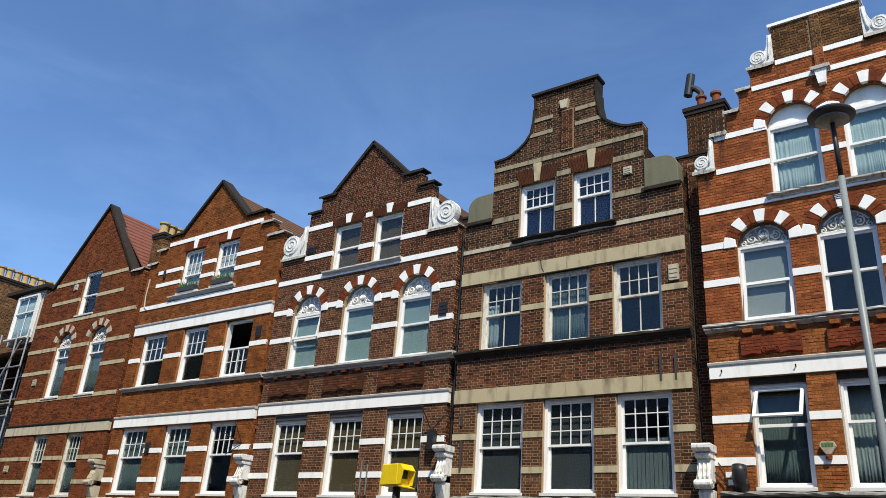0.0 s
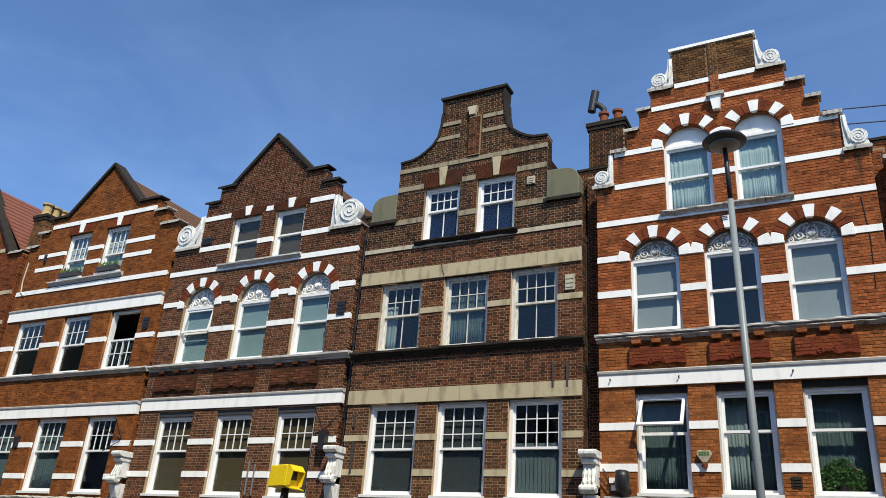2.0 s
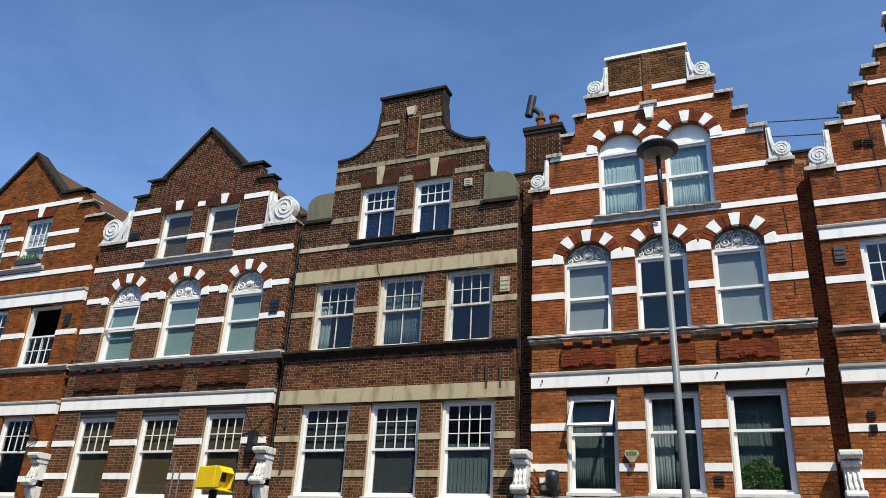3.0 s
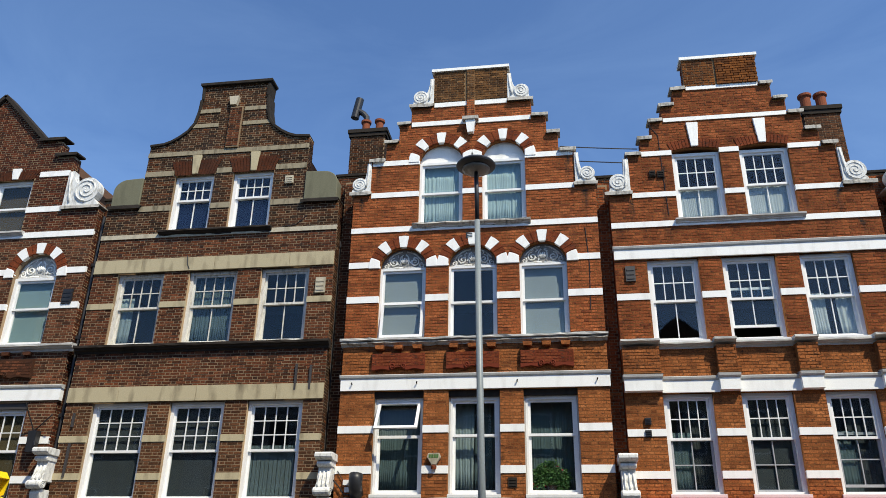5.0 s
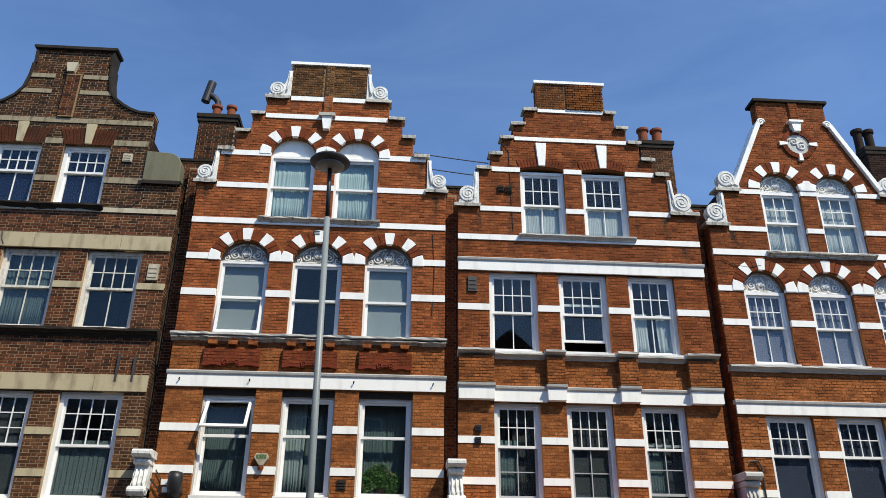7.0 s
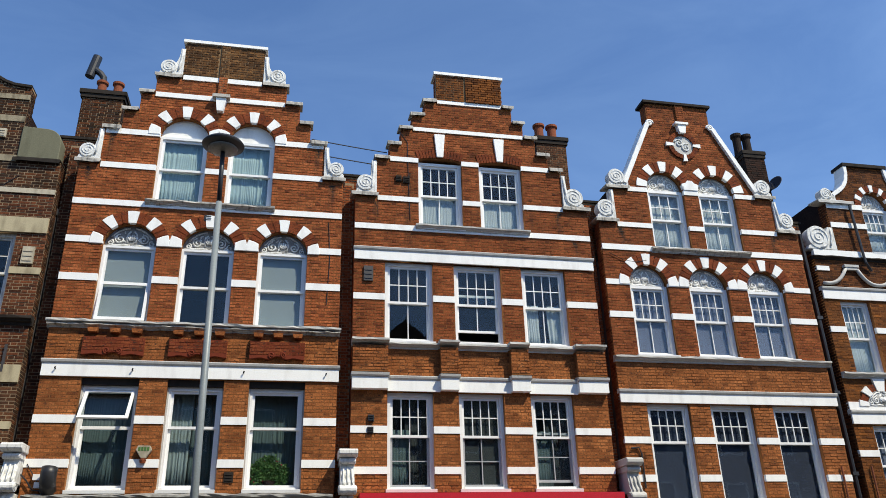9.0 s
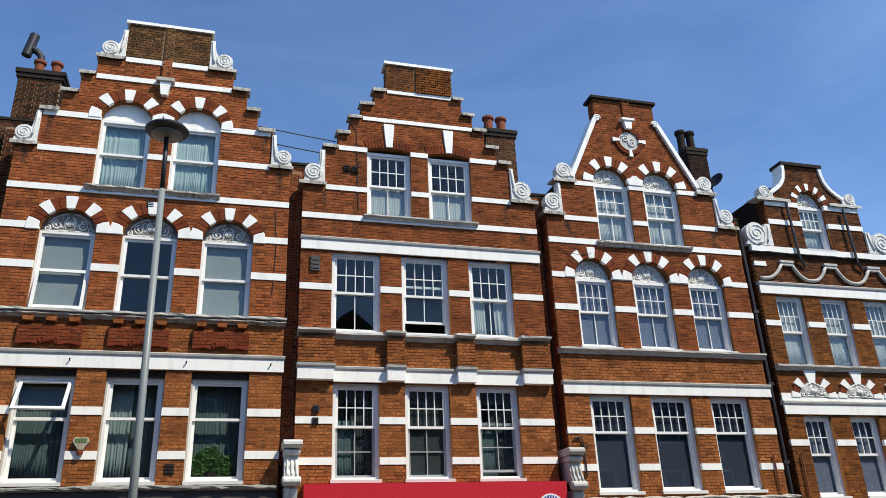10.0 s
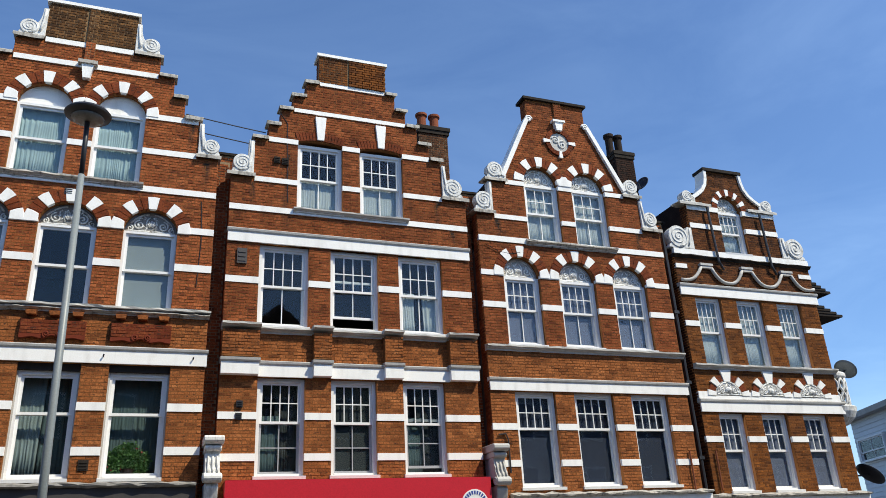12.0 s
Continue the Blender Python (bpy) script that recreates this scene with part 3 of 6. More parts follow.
        drape(win, a0 + (a1 - a0) * 0.45, a1 + 0.02, b0, b1, yc + 0.05, M_GREYCURTAIN, "curtain", 0.013, "grey vertical curtain folds", seed + 1)
    elif curtain == "part":
        drape(win, a0 - 0.02, a0 + (a1 - a0) * 0.3, b0, zm + 0.3, yc, M_DIM, "curtain", 0.012, "pale curtain drawn to one side", seed)
    elif curtain == "sides":
        drape(win, a0 - 0.02, a0 + (a1 - a0) * 0.4, b0, zm + 0.1, yc, M_NET, "curtain", 0.014, "white curtain drawn to one side", seed)
        drape(win, a0 + (a1 - a0) * 0.62, a1 + 0.02, b0, zm + 0.1, yc, M_NET, "curtain", 0.014, "white curtain drawn to one side", seed + 1)
    elif curtain in ("tan", "lilac", "pale", "navy", "ash", "blue"):
        # blue and ash carry reflected sky as colour; the others are drawn blinds
        bm = bmesh.new()
        m = {"tan": M_TAN, "blue": M_BLUEREFLECTION, "lilac": M_LILAC, "navy": M_NAVY, "ash": M_ASH, "pale": M_PALEBLIND}[curtain]
        box(bm, a0, a1, yc - 0.021, yc - 0.014, b0 + 0.02, b1)
        part("blind", bm, m, win, "flat panel: drawn roller blinds, reflected sky in some windows")
    elif curtain == "ash_low":
        for i in range(int((a1 - a0) / 0.09)):
            bm = bmesh.new()
            xs = a0 + 0.045 + i * 0.09
            box(bm, xs - 0.04, xs + 0.04, yc - 0.018 + 0.006 * (i % 2), yc - 0.014 + 0.006 * (i % 2), b0 + 0.03, zm + 0.12)
            part("slat", bm, M_SLATBLIND, win)
    return win


def band(house, outline, openings, z0, z1, mat, proud=0.022, x_lim=None, name="string_course", label=""):
    """A flat course of painted brick or stone, broken at the openings."""
    zc = (z0 + z1) / 2
    spans = intervals(outline, zc)
    if x_lim:
        spans = [(max(p, x_lim[0]), min(q, x_lim[1])) for p, q in spans if min(q, x_lim[1]) - max(p, x_lim[0]) > 0.02]
    for h in openings:
        for z in (z0 + 0.01, z1 - 0.01):
            s = hole_span(h, z)
            if s:
                spans = subtract(spans, *s)
    for p, q in spans:
        bm = bmesh.new()
        box(bm, p - 0.004, q + 0.004, -proud, 0.05, z0, z1)
        part(name, bm, mat, house, label, bevel=0.006)


def cornice(house, x0, x1, z, mat, deep=0.13, high=0.13, name="cornice", label=""):
    bm = bmesh.new()
    worn_run(bm, [(0.06, z - high), (-0.03, z - high), (-0.04, z - high * 0.72), (-deep * 0.6, z - high * 0.6), (-deep * 0.72, z - high * 0.42),
                 (-deep, z - high * 0.35), (-deep, z - high * 0.06), (-deep + 0.02, z), (0.06, z + 0.025)], x0, x1, 0.006 if mat in (M_COPING, M_DARKSTONE) else 0.004)
    return part(name, bm, mat, house, label)


def lintel(house, x0, x1, z0, z1, mat, cap=True, cap_mat=None, label=""):
    """A deep plain course over a row of windows, with a small moulding along its top."""
    bm = bmesh.new()
    box(bm, x0, x1, -0.045, 0.08, z0, z1)
    part("lintel_course", bm, mat, house, label, bevel=0.006)
    if cap:
        bm = bmesh.new()
        along_x(bm, [(0.06, z1 + 0.003), (-0.05, z1 + 0.003), (-0.075, z1 + 0.03), (-0.085, z1 + 0.07), (-0.07, z1 + 0.085), (0.06, z1 + 0.1)], x0 - 0.02, x1 + 0.02)
        part("lintel_moulding", bm, cap_mat or M_GREYPAINT, house)


def arch(house, x0, x1, z1, rise, mat_white, mat_red, stones=(38, 66, 90, 114, 142), deep=0.25, springers=True, wide=8.5):
    """Wedge stones round an arch: painted ones with red brick ones between."""
    cx, a, b = (x0 + x1) / 2, (x1 - x0) / 2, rise
    def at(ang, d):
        c, s = math.cos(radians(ang)), math.sin(radians(ang))
        return cx + (a + d) * c, z1 + (b + d) * s
    marks = [(m - wide, m + wide, True) for m in stones]
    edges, cur = [], 0.0
    for lo, hi, w in marks:
        if lo - cur > 2:
            n = max(1, round((lo - cur) / 11))
            edges += [(cur + (lo - cur) * k / n, cur + (lo - cur) * (k + 1) / n, False) for k in range(n)]
        edges.append((lo, hi, True))
        cur = hi
    n = max(1, round((180 - cur) / 11))
    edges += [(cur + (180 - cur) * k / n, cur + (180 - cur) * (k + 1) / n, False) for k in range(n)]
    for lo, hi, w in edges:
        bm = bmesh.new()
        g = 0.0 if w else 0.6
        d = deep + (0.015 if w else 0)
        pts = [at(lo + g, 0.0), at(lo + g, d), at((lo + hi) / 2, d + 0.004), at(hi - g, d), at(hi - g, 0.0)]
        prism(bm, pts, -0.034 if w else -0.024, 0.06)
        part("voussoir", bm, mat_white if w else mat_red, house)
    if springers:
        for sx in (x0, x1):
            d = -1 if sx == x0 else 1
            bm = bmesh.new()
            prism(bm, [(sx, z1 - 0.02), (sx + d * 0.255, z1 - 0.02), (sx + d * 0.25, z1 + 0.12), (sx + d * 0.215, z1 + 0.24), (sx + d * 0.1, z1 + 0.205), (sx, z1 + 0.15)], -0.036, 0.06)
            part("springer", bm, mat_white, house, bevel=0.008)


def tympanum(house, x0, x1, z1, rise, carved=True, seed=0, mat=None):
    """The filled head of an arched window, plain or with moulded scrolls."""
    cx, a = (x0 + x1) / 2, (x1 - x0) / 2
    bm = bmesh.new()
    n = 18
    prism(bm, [(cx + a * math.cos(math.pi * i / n), z1 + rise * math.sin(math.pi * i / n)) for i in range(n + 1)], 0.16, 0.25)
    base = part("tympanum", bm, mat or (M_SOOTSHADEPAINT if carved else M_WHITE), house, "white moulded panel in the window's arch" if carved else "plain white panel in the window's arch")
    if not carved:
        return base
    rng = random.Random(seed + int(100 * x0))
    bm = bmesh.new()
    k, r = a / 0.52, rise * 0.34
    def sprig(points, thick):
        tube(bm, [(cx + d * a * u, 0.155 + rng.uniform(-0.008, 0.008), z1 + rise * w) for u, w in points], thick * k, 6)
    for d in (-1, 1):
        tube(bm, spiral(cx + d * a * 0.45, z1 + rise * 0.36, r * 0.66, 0.15, 1.6, math.pi / 2, -d), 0.017 * k, 6)
        tube(bm, spiral(cx + d * a * 0.79, z1 + rise * 0.19, r * 0.40, 0.15, 1.3, math.pi / 2, d), 0.015 * k, 6)
        sprig(((0.1, 0.88), (0.3, 0.84), (0.5, 0.72), (0.66, 0.56), (0.78, 0.42)), 0.019)
        sprig(((0.05, 0.08), (0.3, 0.1), (0.55, 0.07), (0.8, 0.09), (0.93, 0.06)), 0.018)
        sprig(((0.14, 0.2), (0.2, 0.42), (0.16, 0.62), (0.06, 0.74)), 0.017)
        for _ in range(9):
            u, w = rng.uniform(0.08, 0.85), rng.uniform(0.08, 0.8)
            if u * u + w * w < 0.8:
                du, dw = rng.uniform(-0.12, 0.12), rng.uniform(0.05, 0.16)
                sprig(((u, w), (u + du, w + dw * 0.5), (u + du * 0.6, w + dw)), 0.014)
    for q in (-50, -25, 0, 25, 50):
        c, w = math.sin(radians(q)), math.cos(radians(q))
        tube(bm, [(cx + c * 0.03 * k, 0.15, z1 + rise * 0.3), (cx + c * 0.09 * k, 0.14, z1 + rise * 0.3 + w * 0.08 * k), (cx + c * 0.12 * k, 0.15, z1 + rise * 0.3 + w * 0.13 * k)], 0.02 * k, 6)
    part("relief", bm, M_WHITE if mat else M_STUCCO, base, smooth=True)
    return base


def scroll_pad(house, x_in, x_out, z, h, centre_z, r, mat=None, label="white moulded scroll on a gable's shoulder", neck=0.16):
    """A scroll that steps a gable down to its shoulder: x_in is its tall side."""
    mat = mat or M_STUCCO
    d = 1 if x_out > x_in else -1
    cx = x_out - d * (r + 0.04)
    bm = bmesh.new()
    pts = [(x_in, z), (x_out - d * 0.02, z), (x_out - d * 0.04, z + 0.07), (cx, centre_z)]
    steps = 8
    end = (x_in + d * neck, z + h)
    start = (cx - d * r * 0.5, centre_z + r * 0.5)
    for i in range(steps + 1):
        t = i / steps
        pts.append((start[0] + (end[0] - start[0]) * math.sin(t * math.pi / 2), start[1] + (end[1] - start[1]) * (1 - math.cos(t * math.pi / 2))))
    pts.append((x_in, z + h))
    prism(bm, pts, -0.05, 0.14)
    ring = [(cx + r * math.cos(2 * math.pi * k / 24), centre_z + r * math.sin(2 * math.pi * k / 24)) for k in range(24)]
    prism(bm, ring, -0.07, 0.16)
    pad = part("scroll", bm, mat, house, label, bevel=0.008)
    bm = bmesh.new()
    tube(bm, spiral(cx, centre_z, r * 0.92, -0.067, 2.4, -math.pi / 2, -d), max(0.014, r * 0.075), 6)
    tube(bm, [(x_in + d * neck * 0.5, -0.055, z + h * 0.95), (x_in + d * neck * 0.6, -0.06, z + h * 0.6), (x_in + d * neck * 0.9, -0.06, z + h * 0.3), (x_in + d * neck * 1.1, -0.06, z + 0.1)], 0.025, 6)
    part("spiral_moulding", bm, mat, pad, smooth=True)
    return pad


def coping(house, x0, x1, z, mat=None, deep=0.1, high=0.1, back=0.32, label=""):
    bm = bmesh.new()
    worn_run(bm, [(back, z - high * 0.2), (-deep + 0.03, z - high * 0.3), (-deep, z - high), (-deep, z - 0.012), (-deep + 0.02, z), (back, z + 0.03)], x0, x1)
    return part("coping", bm, mat or M_COPING, house, label, bevel=0.008)


def verge(house, p0, p1, mat, thick=0.09, deep=0.1, back=0.33, name="verge"):
    """A sloping capping along a gable's edge."""
    (xa, za), (xb, zb) = p0, p1
    dx, dz = xb - xa, zb - za
    q = math.hypot(dx, dz)
    nx, nz = -dz / q, dx / q
    if nz < 0:
        nx, nz = -nx, -nz
    bm = bmesh.new()
    prism(bm, [(xa - nx * 0.02, za - nz * 0.02), (xb - nx * 0.02, zb - nz * 0.02), (xb + nx * thick, zb + nz * thick), (xa + nx * thick, za + nz * thick)], -deep, back)
    return part(name, bm, mat, house, bevel=0.008)


def flat_arch(house, x0, x1, z, high, mat, key=None, key_w=0.19, key_up=0.0, camber=0.0, fan=0.14):
    """A shallow arch of rubbed bricks set on end, with a tall keystone."""
    n = int((x1 - x0 + 0.3) / 0.085)
    cx = (x0 + x1) / 2
    for i in range(n):
        t0, t1 = -1 + 2 * i / n, -1 + 2 * (i + 1) / n - 0.02
        half = (x1 - x0) / 2
        rise = lambda t: camber * (1 - t * t)
        bm = bmesh.new()
        prism(bm, [(cx + half * t0, z + rise(t0)), (cx + half * t1, z + rise(t1)), (cx + (half + fan) * t1, z + high + rise(t1)), (cx + (half + fan) * t0, z + high + rise(t0))], -0.022, 0.05)
        part("voussoir", bm, mat, house)
    if key:
        bm = bmesh.new()
        prism(bm, [(cx - key_w * 0.3, z + 0.01 + camber), (cx + key_w * 0.3, z + 0.01 + camber), (cx + key_w * 0.5, z + high + key_up), (cx - key_w * 0.5, z + high + key_up)], -0.05, 0.06)
        part("keystone", bm, key, house, bevel=0.008)


def apron(house, x0, x1, z0, z1, mat, face, drop=0.1, stone=None, reach=0.14):
    """A panel of carved brick under a sill, with a scrolled lower edge."""
    n, pts = 24, []
    for i in range(n + 1):
        t = i / n
        pts.append((x0 + (x1 - x0) * t, z0 + drop * (0.1 + 0.65 * (0.5 - 0.5 * math.cos(t * math.pi * 6)) * (0.6 + 0.4 * math.cos((t - 0.5) * math.pi * 2)))))
    bm = bmesh.new()
    prism(bm, pts + [(x1, z1), (x0, z1)], -0.085, 0.05)
    panel = part("apron_panel", bm, mat, house, "carved brick panel below the sill")
    rows = bricks(panel, [(x0 + 0.005, z0 + drop), (x1 - 0.005, z0 + drop), (x1 - 0.005, z1), (x0 + 0.005, z1)], [], z0 + drop, z1, face, 700 + int(10 * x0), -0.09)
    for d in (-1, 1):
        bm = bmesh.new()
        cx = (x0 + x1) / 2 + d * 0.11
        tube(bm, spiral(cx, z0 + drop * 0.9, 0.06, -0.092, 1.5, -math.pi / 2, d), 0.016, 6)
        part("carved_curl", bm, mat, panel)
    for t in (0.14, 0.5, 0.86):
        bm = bmesh.new()
        x = x0 + (x1 - x0) * t
        box(bm, x - 0.1, x + 0.1, -reach, 0.04, z1 + 0.09, z1 + 0.17, 0.02)
        part("corbel", bm, stone or face, house)


def vent(house, x, z, w, h, mat, y=-0.05):
    bm = bmesh.new()
    box(bm, x - w / 2, x + w / 2, y, 0.02, z - h / 2, z + h / 2)
    v = part("air_vent", bm, mat, house, bevel=0.008)
    for i in range(3):
        bm = bmesh.new()
        zz = z - h / 2 + h * (i + 0.7) / 3.6
        box(bm, x - w * 0.38, x + w * 0.38, y - 0.012, y + 0.01, zz - h * 0.05, zz + h * 0.05)
        part("louvre", bm, mat, v)


def pipe(house, x, z0, z1, mat, y=-0.06, r=0.04, name="downpipe", bends=()):
    bm = bmesh.new()
    tube(bm, [(x, y, z0), *bends, (x, y, z1)], r, 8)
    for i in range(int((z1 - z0) / 1.8)):
        z = z0 + 0.9 + i * 1.8
        box(bm, x - r * 1.6, x + r * 1.6, y - r * 1.2, y + r * 1.2, z - 0.04, z + 0.04)
    return part(name, bm, mat, house, smooth=False)


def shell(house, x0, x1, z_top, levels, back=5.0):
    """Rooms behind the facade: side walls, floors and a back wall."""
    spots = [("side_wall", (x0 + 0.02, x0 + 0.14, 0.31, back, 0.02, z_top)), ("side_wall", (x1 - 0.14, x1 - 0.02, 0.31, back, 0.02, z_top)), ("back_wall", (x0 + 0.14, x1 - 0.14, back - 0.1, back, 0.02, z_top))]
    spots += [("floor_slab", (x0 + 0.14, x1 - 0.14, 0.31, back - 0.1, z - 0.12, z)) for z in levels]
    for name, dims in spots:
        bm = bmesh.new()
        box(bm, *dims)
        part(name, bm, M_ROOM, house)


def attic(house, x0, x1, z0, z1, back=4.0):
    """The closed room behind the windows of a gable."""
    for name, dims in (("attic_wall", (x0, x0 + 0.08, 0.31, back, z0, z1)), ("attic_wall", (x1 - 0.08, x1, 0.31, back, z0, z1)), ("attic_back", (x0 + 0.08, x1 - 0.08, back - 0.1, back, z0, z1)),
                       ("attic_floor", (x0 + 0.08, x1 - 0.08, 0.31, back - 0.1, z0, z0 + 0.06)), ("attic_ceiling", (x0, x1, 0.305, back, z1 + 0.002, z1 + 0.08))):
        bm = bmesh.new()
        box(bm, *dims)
        # the chimney's sooty brick, for dark outer faces, also blackens these rooms inside
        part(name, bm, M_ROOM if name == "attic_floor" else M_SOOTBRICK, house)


def gable_roof(house, x0, x1, apex, z0, mat, y0=0.2, y1=7.0, rows=16):
    """A pitched roof running back from a gable, in lapped courses of tiles."""
    ax, az = apex
    for ex in (x0, x1):
        bm = bmesh.new()
        dx, dz = ex - ax, z0 - az
        top = []
        for i in range(rows):
            t0, t1 = i / rows, (i + 1) / rows
            top += [(ax + dx * t0, az + dz * t0), (ax + dx * t1, az + dz * t1 + 0.045)]
        top.append((ex, z0))
        prism(bm, top + [(ex, z0 - 0.06), (ax, az - 0.06)], y0, y1)
        part("roof_slope", bm, mat, house)


def chimney(x0, x1, y0, y1, z0, z1, mat, pots, pot_mat, label, seed, pot_h=0.4, pot_r=0.11, cap=0.07):
    ch = thing("chimney", label, "chimney")
    bm = bmesh.new()
    box(bm, x0, x1, y0, y1, z0, z1)
    stack = part("shaft", bm, M_DARKSTONE if mat is M_SOOTBRICK else M_MORTAR_GREY, ch)
    out = [(x0, z0), (x1, z0), (x1, z1), (x0, z1)]
    bricks(ch, out, [], z0, z1, mat, seed, y=y0 - 0.008)
    for xs, sgn in ((x0, -1), (x1, 1)):
        side_bricks(ch, xs, sgn, y0, y1, z0, z1, mat, seed + 1)
    for k, (e, za, zb) in enumerate(((cap * 0.6, z1 - 0.16, z1 - 0.06), (cap, z1 - 0.055, z1 + 0.05))):
        bm = bmesh.new()
        box(bm, x0 - e, x1 + e, y0 - e, y1 + e, za, zb)
        part("cap_course", bm, M_DARKSTONE, ch, bevel=0.01)
    for px, py in pots:
        bm = bmesh.new()
        lathe(bm, [(pot_r * 0.9, 0), (pot_r, 0.03), (pot_r * 0.86, pot_h * 0.35), (pot_r * 0.86, pot_h * 0.8), (pot_r * 1.15, pot_h * 0.86), (pot_r * 1.15, pot_h * 0.97), (pot_r * 0.8, pot_h), (pot_r * 0.7, pot_h - 0.1)], (px, py, z1 + 0.04), 16)
        part("chimney_pot", bm, pot_mat, ch, smooth=False)
    return ch


def house_base(label, x0, x1, outline, holes, wall_mat, brick_mat, seed, levels, z_back, brick_lo=2.9, tiers=(), pieces=None):
    """Facade, return walls and rooms. tiers: (top, brick) from the foot up; pieces: the levels left for single bricks."""
    ob = thing("terraced_house", label, "house", "terrace of gabled shop houses")
    wall = new("wall", wall_mesh("wall", outline, holes, 0.0, 0.3, wall_mat))
    wall.parent = ob
    spots, foot = [], brick_lo
    for top, mat in list(tiers) + [(max(z for _, z in outline), brick_mat)]:
        if pieces and foot < pieces[0] < top:
            spots += [(foot, pieces[0], mat), (pieces[1], top, mat)]
        else:
            spots.append((foot, top, mat))
        foot = top
    for k, (za, zb, mat) in enumerate(spots):
        lo, hi = round(za / COURSE) * COURSE, round(zb / COURSE) * COURSE
        if hi - lo > 0.01:
            bricks(ob, outline, holes, lo + 0.001, hi - 0.001 if k + 1 < len(spots) else hi, mat, seed + 40 * k)
    for k, ((xa, za), (xb, zb)) in enumerate(zip(outline, outline[1:] + outline[:1])):
        if abs(xa - xb) < 0.02 and abs(zb - za) > 0.2:
            lo, hi = max(brick_lo, min(za, zb)), max(za, zb)
            side_bricks(ob, xa, 1 if zb > za else -1, 0.0, 0.3, lo, hi, brick_mat, seed + 300 + k)
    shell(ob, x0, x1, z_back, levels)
    return ob


def opening(w, rise=0.0):
    return (w[0], w[1], w[2], w[3], rise)


def row(xs, z0, z1):
    return [(a, b, z0, z1) for a, b in xs]


# ---- ground ----
bm = bmesh.new()
box(bm, -400, 400, -400, 400, -0.6, -0.12)
tagged(part("road", bm, M_ASPHALT, None), "grey asphalt road surface", "road", kind="structure")
for name, ya, yb in (("pavement", -4.9, 0.35), ("pavement", -19.5, -13.4)):
    bm = bmesh.new()
    box(bm, -60, 60, ya, yb, -0.13, 0.0)
    tagged(part(name, bm, M_PAVING, None, bevel=0.02), "pale concrete pavement with a raised kerb", "pavement", kind="structure")

# ---- house with a plain tiled gable and buff bands ----
ax0, ax1 = -27.9, -20.87
a_out = [(ax0, 0), (ax1, 0), (ax1, 11.4), (-21.67, 11.5), (-24.3, 14.75), (-27.0, 11.6), (ax0, 11.3)]
a3 = row(((-24.98, -23.75),), 10.08, 11.92)
a2 = row(((-25.88, -24.72), (-23.55, -22.33)), 6.82, 8.87)
a1 = row(((-25.72, -24.65), (-23.45, -22.35)), 3.22, 5.38)
a_holes = [opening(w) for w in a3 + a1] + [opening(w, 0.6) for w in a2]
A = house_base("dark red brick house with a steep tiled gable", ax0, ax1, a_out, a_holes, M_MORTAR_WARM, M_RED, 11, (3.0, 6.2, 9.4), 9.6)
for z0, z1 in ((9.84, 9.98), (8.72, 8.87), (7.81, 7.95), (6.68, 6.82), (4.44, 4.58), (3.6, 3.74)):
    band(A, a_out, a_holes, z0, z1, M_STONE)
for z in (11.6, 10.78):
    band(A, a_out, a_holes, z - 0.07, z + 0.07, M_STONE, x_lim=(-27.0, -21.95))
lintel(A, ax0, ax1 + 0.05, 5.4, 5.72, M_PALE, True, M_DARKSTONE)
for w in a2:
    arch(A, w[0], w[1], w[3], 0.6, M_PALE, M_RUBBED, (25, 58, 90, 122, 155), springers=False)
    tympanum(A, w[0], w[1], w[3], 0.6, True, 3)
    window(A, *w, up=(2, 1), low=(1, 1), split=0.8, curtain="grey", seed=4)
for w in a3:
    window(A, *w, up=(1, 1), low=(1, 1), split=0.46, seed=5)
for w in a1:
    window(A, *w, up=(4, 2), low=(1, 1), split=0.55, frame=M_FRAME_OLD, curtain="grey", seed=6)
verge(A, (-27.2, 11.5), (-24.26, 14.82), M_DARKSTONE)
verge(A, (-24.34, 14.82), (-21.55, 11.42), M_DARKSTONE)
coping(A, -21.6, ax1 + 0.05, 11.48)
gable_roof(A, -27.6, -20.9, (-24.3, 14.7), 11.2, M_REDTILE)
vent(A, -25.45, 11.35, 0.24, 0.24, M_GREYPAINT)
vent(A, -26.75, 7.5, 0.24, 0.24, M_PALE)
vent(A, -27.1, 4.15, 0.3, 0.24, M_PALE)

# ---- house with a tiled gable and painted white bands ----
bx0, bx1 = -20.5, -13.4
b_out = [(bx0, 0), (bx1, 0), (bx1, 11.4), (-14.0, 11.4), (-14.0, 11.95), (-14.45, 11.95), (-14.45, 12.4), (-15.4, 12.5), (-17.03, 14.1),
         (-18.7, 12.5), (-19.65, 12.4), (-19.65, 11.95), (-20.05, 11.95), (-20.05, 11.45), (bx0, 11.45)]
b3 = row(((-18.5, -17.35), (-16.67, -15.55)), 10.08, 11.7)
b2 = row(((-19.92, -18.5), (-17.63, -16.33), (-15.45, -14.15)), 6.83, 8.68)
b1 = row(((-19.98, -18.5), (-17.6, -16.24), (-15.36, -14.12)), 3.3, 5.42)
b_holes = [opening(w) for w in b3 + b2 + b1]
B = house_base("orange-red brick house with a gable and white bands", bx0, bx1, b_out, b_holes, M_MORTAR_WARM, M_AMBER, 12, (3.0, 6.3, 9.5), 9.6)
for z in (11.05, 10.55):
    band(B, b_out, b_holes, z - 0.07, z + 0.07, M_WHITE, x_lim=(-19.85, -14.3))
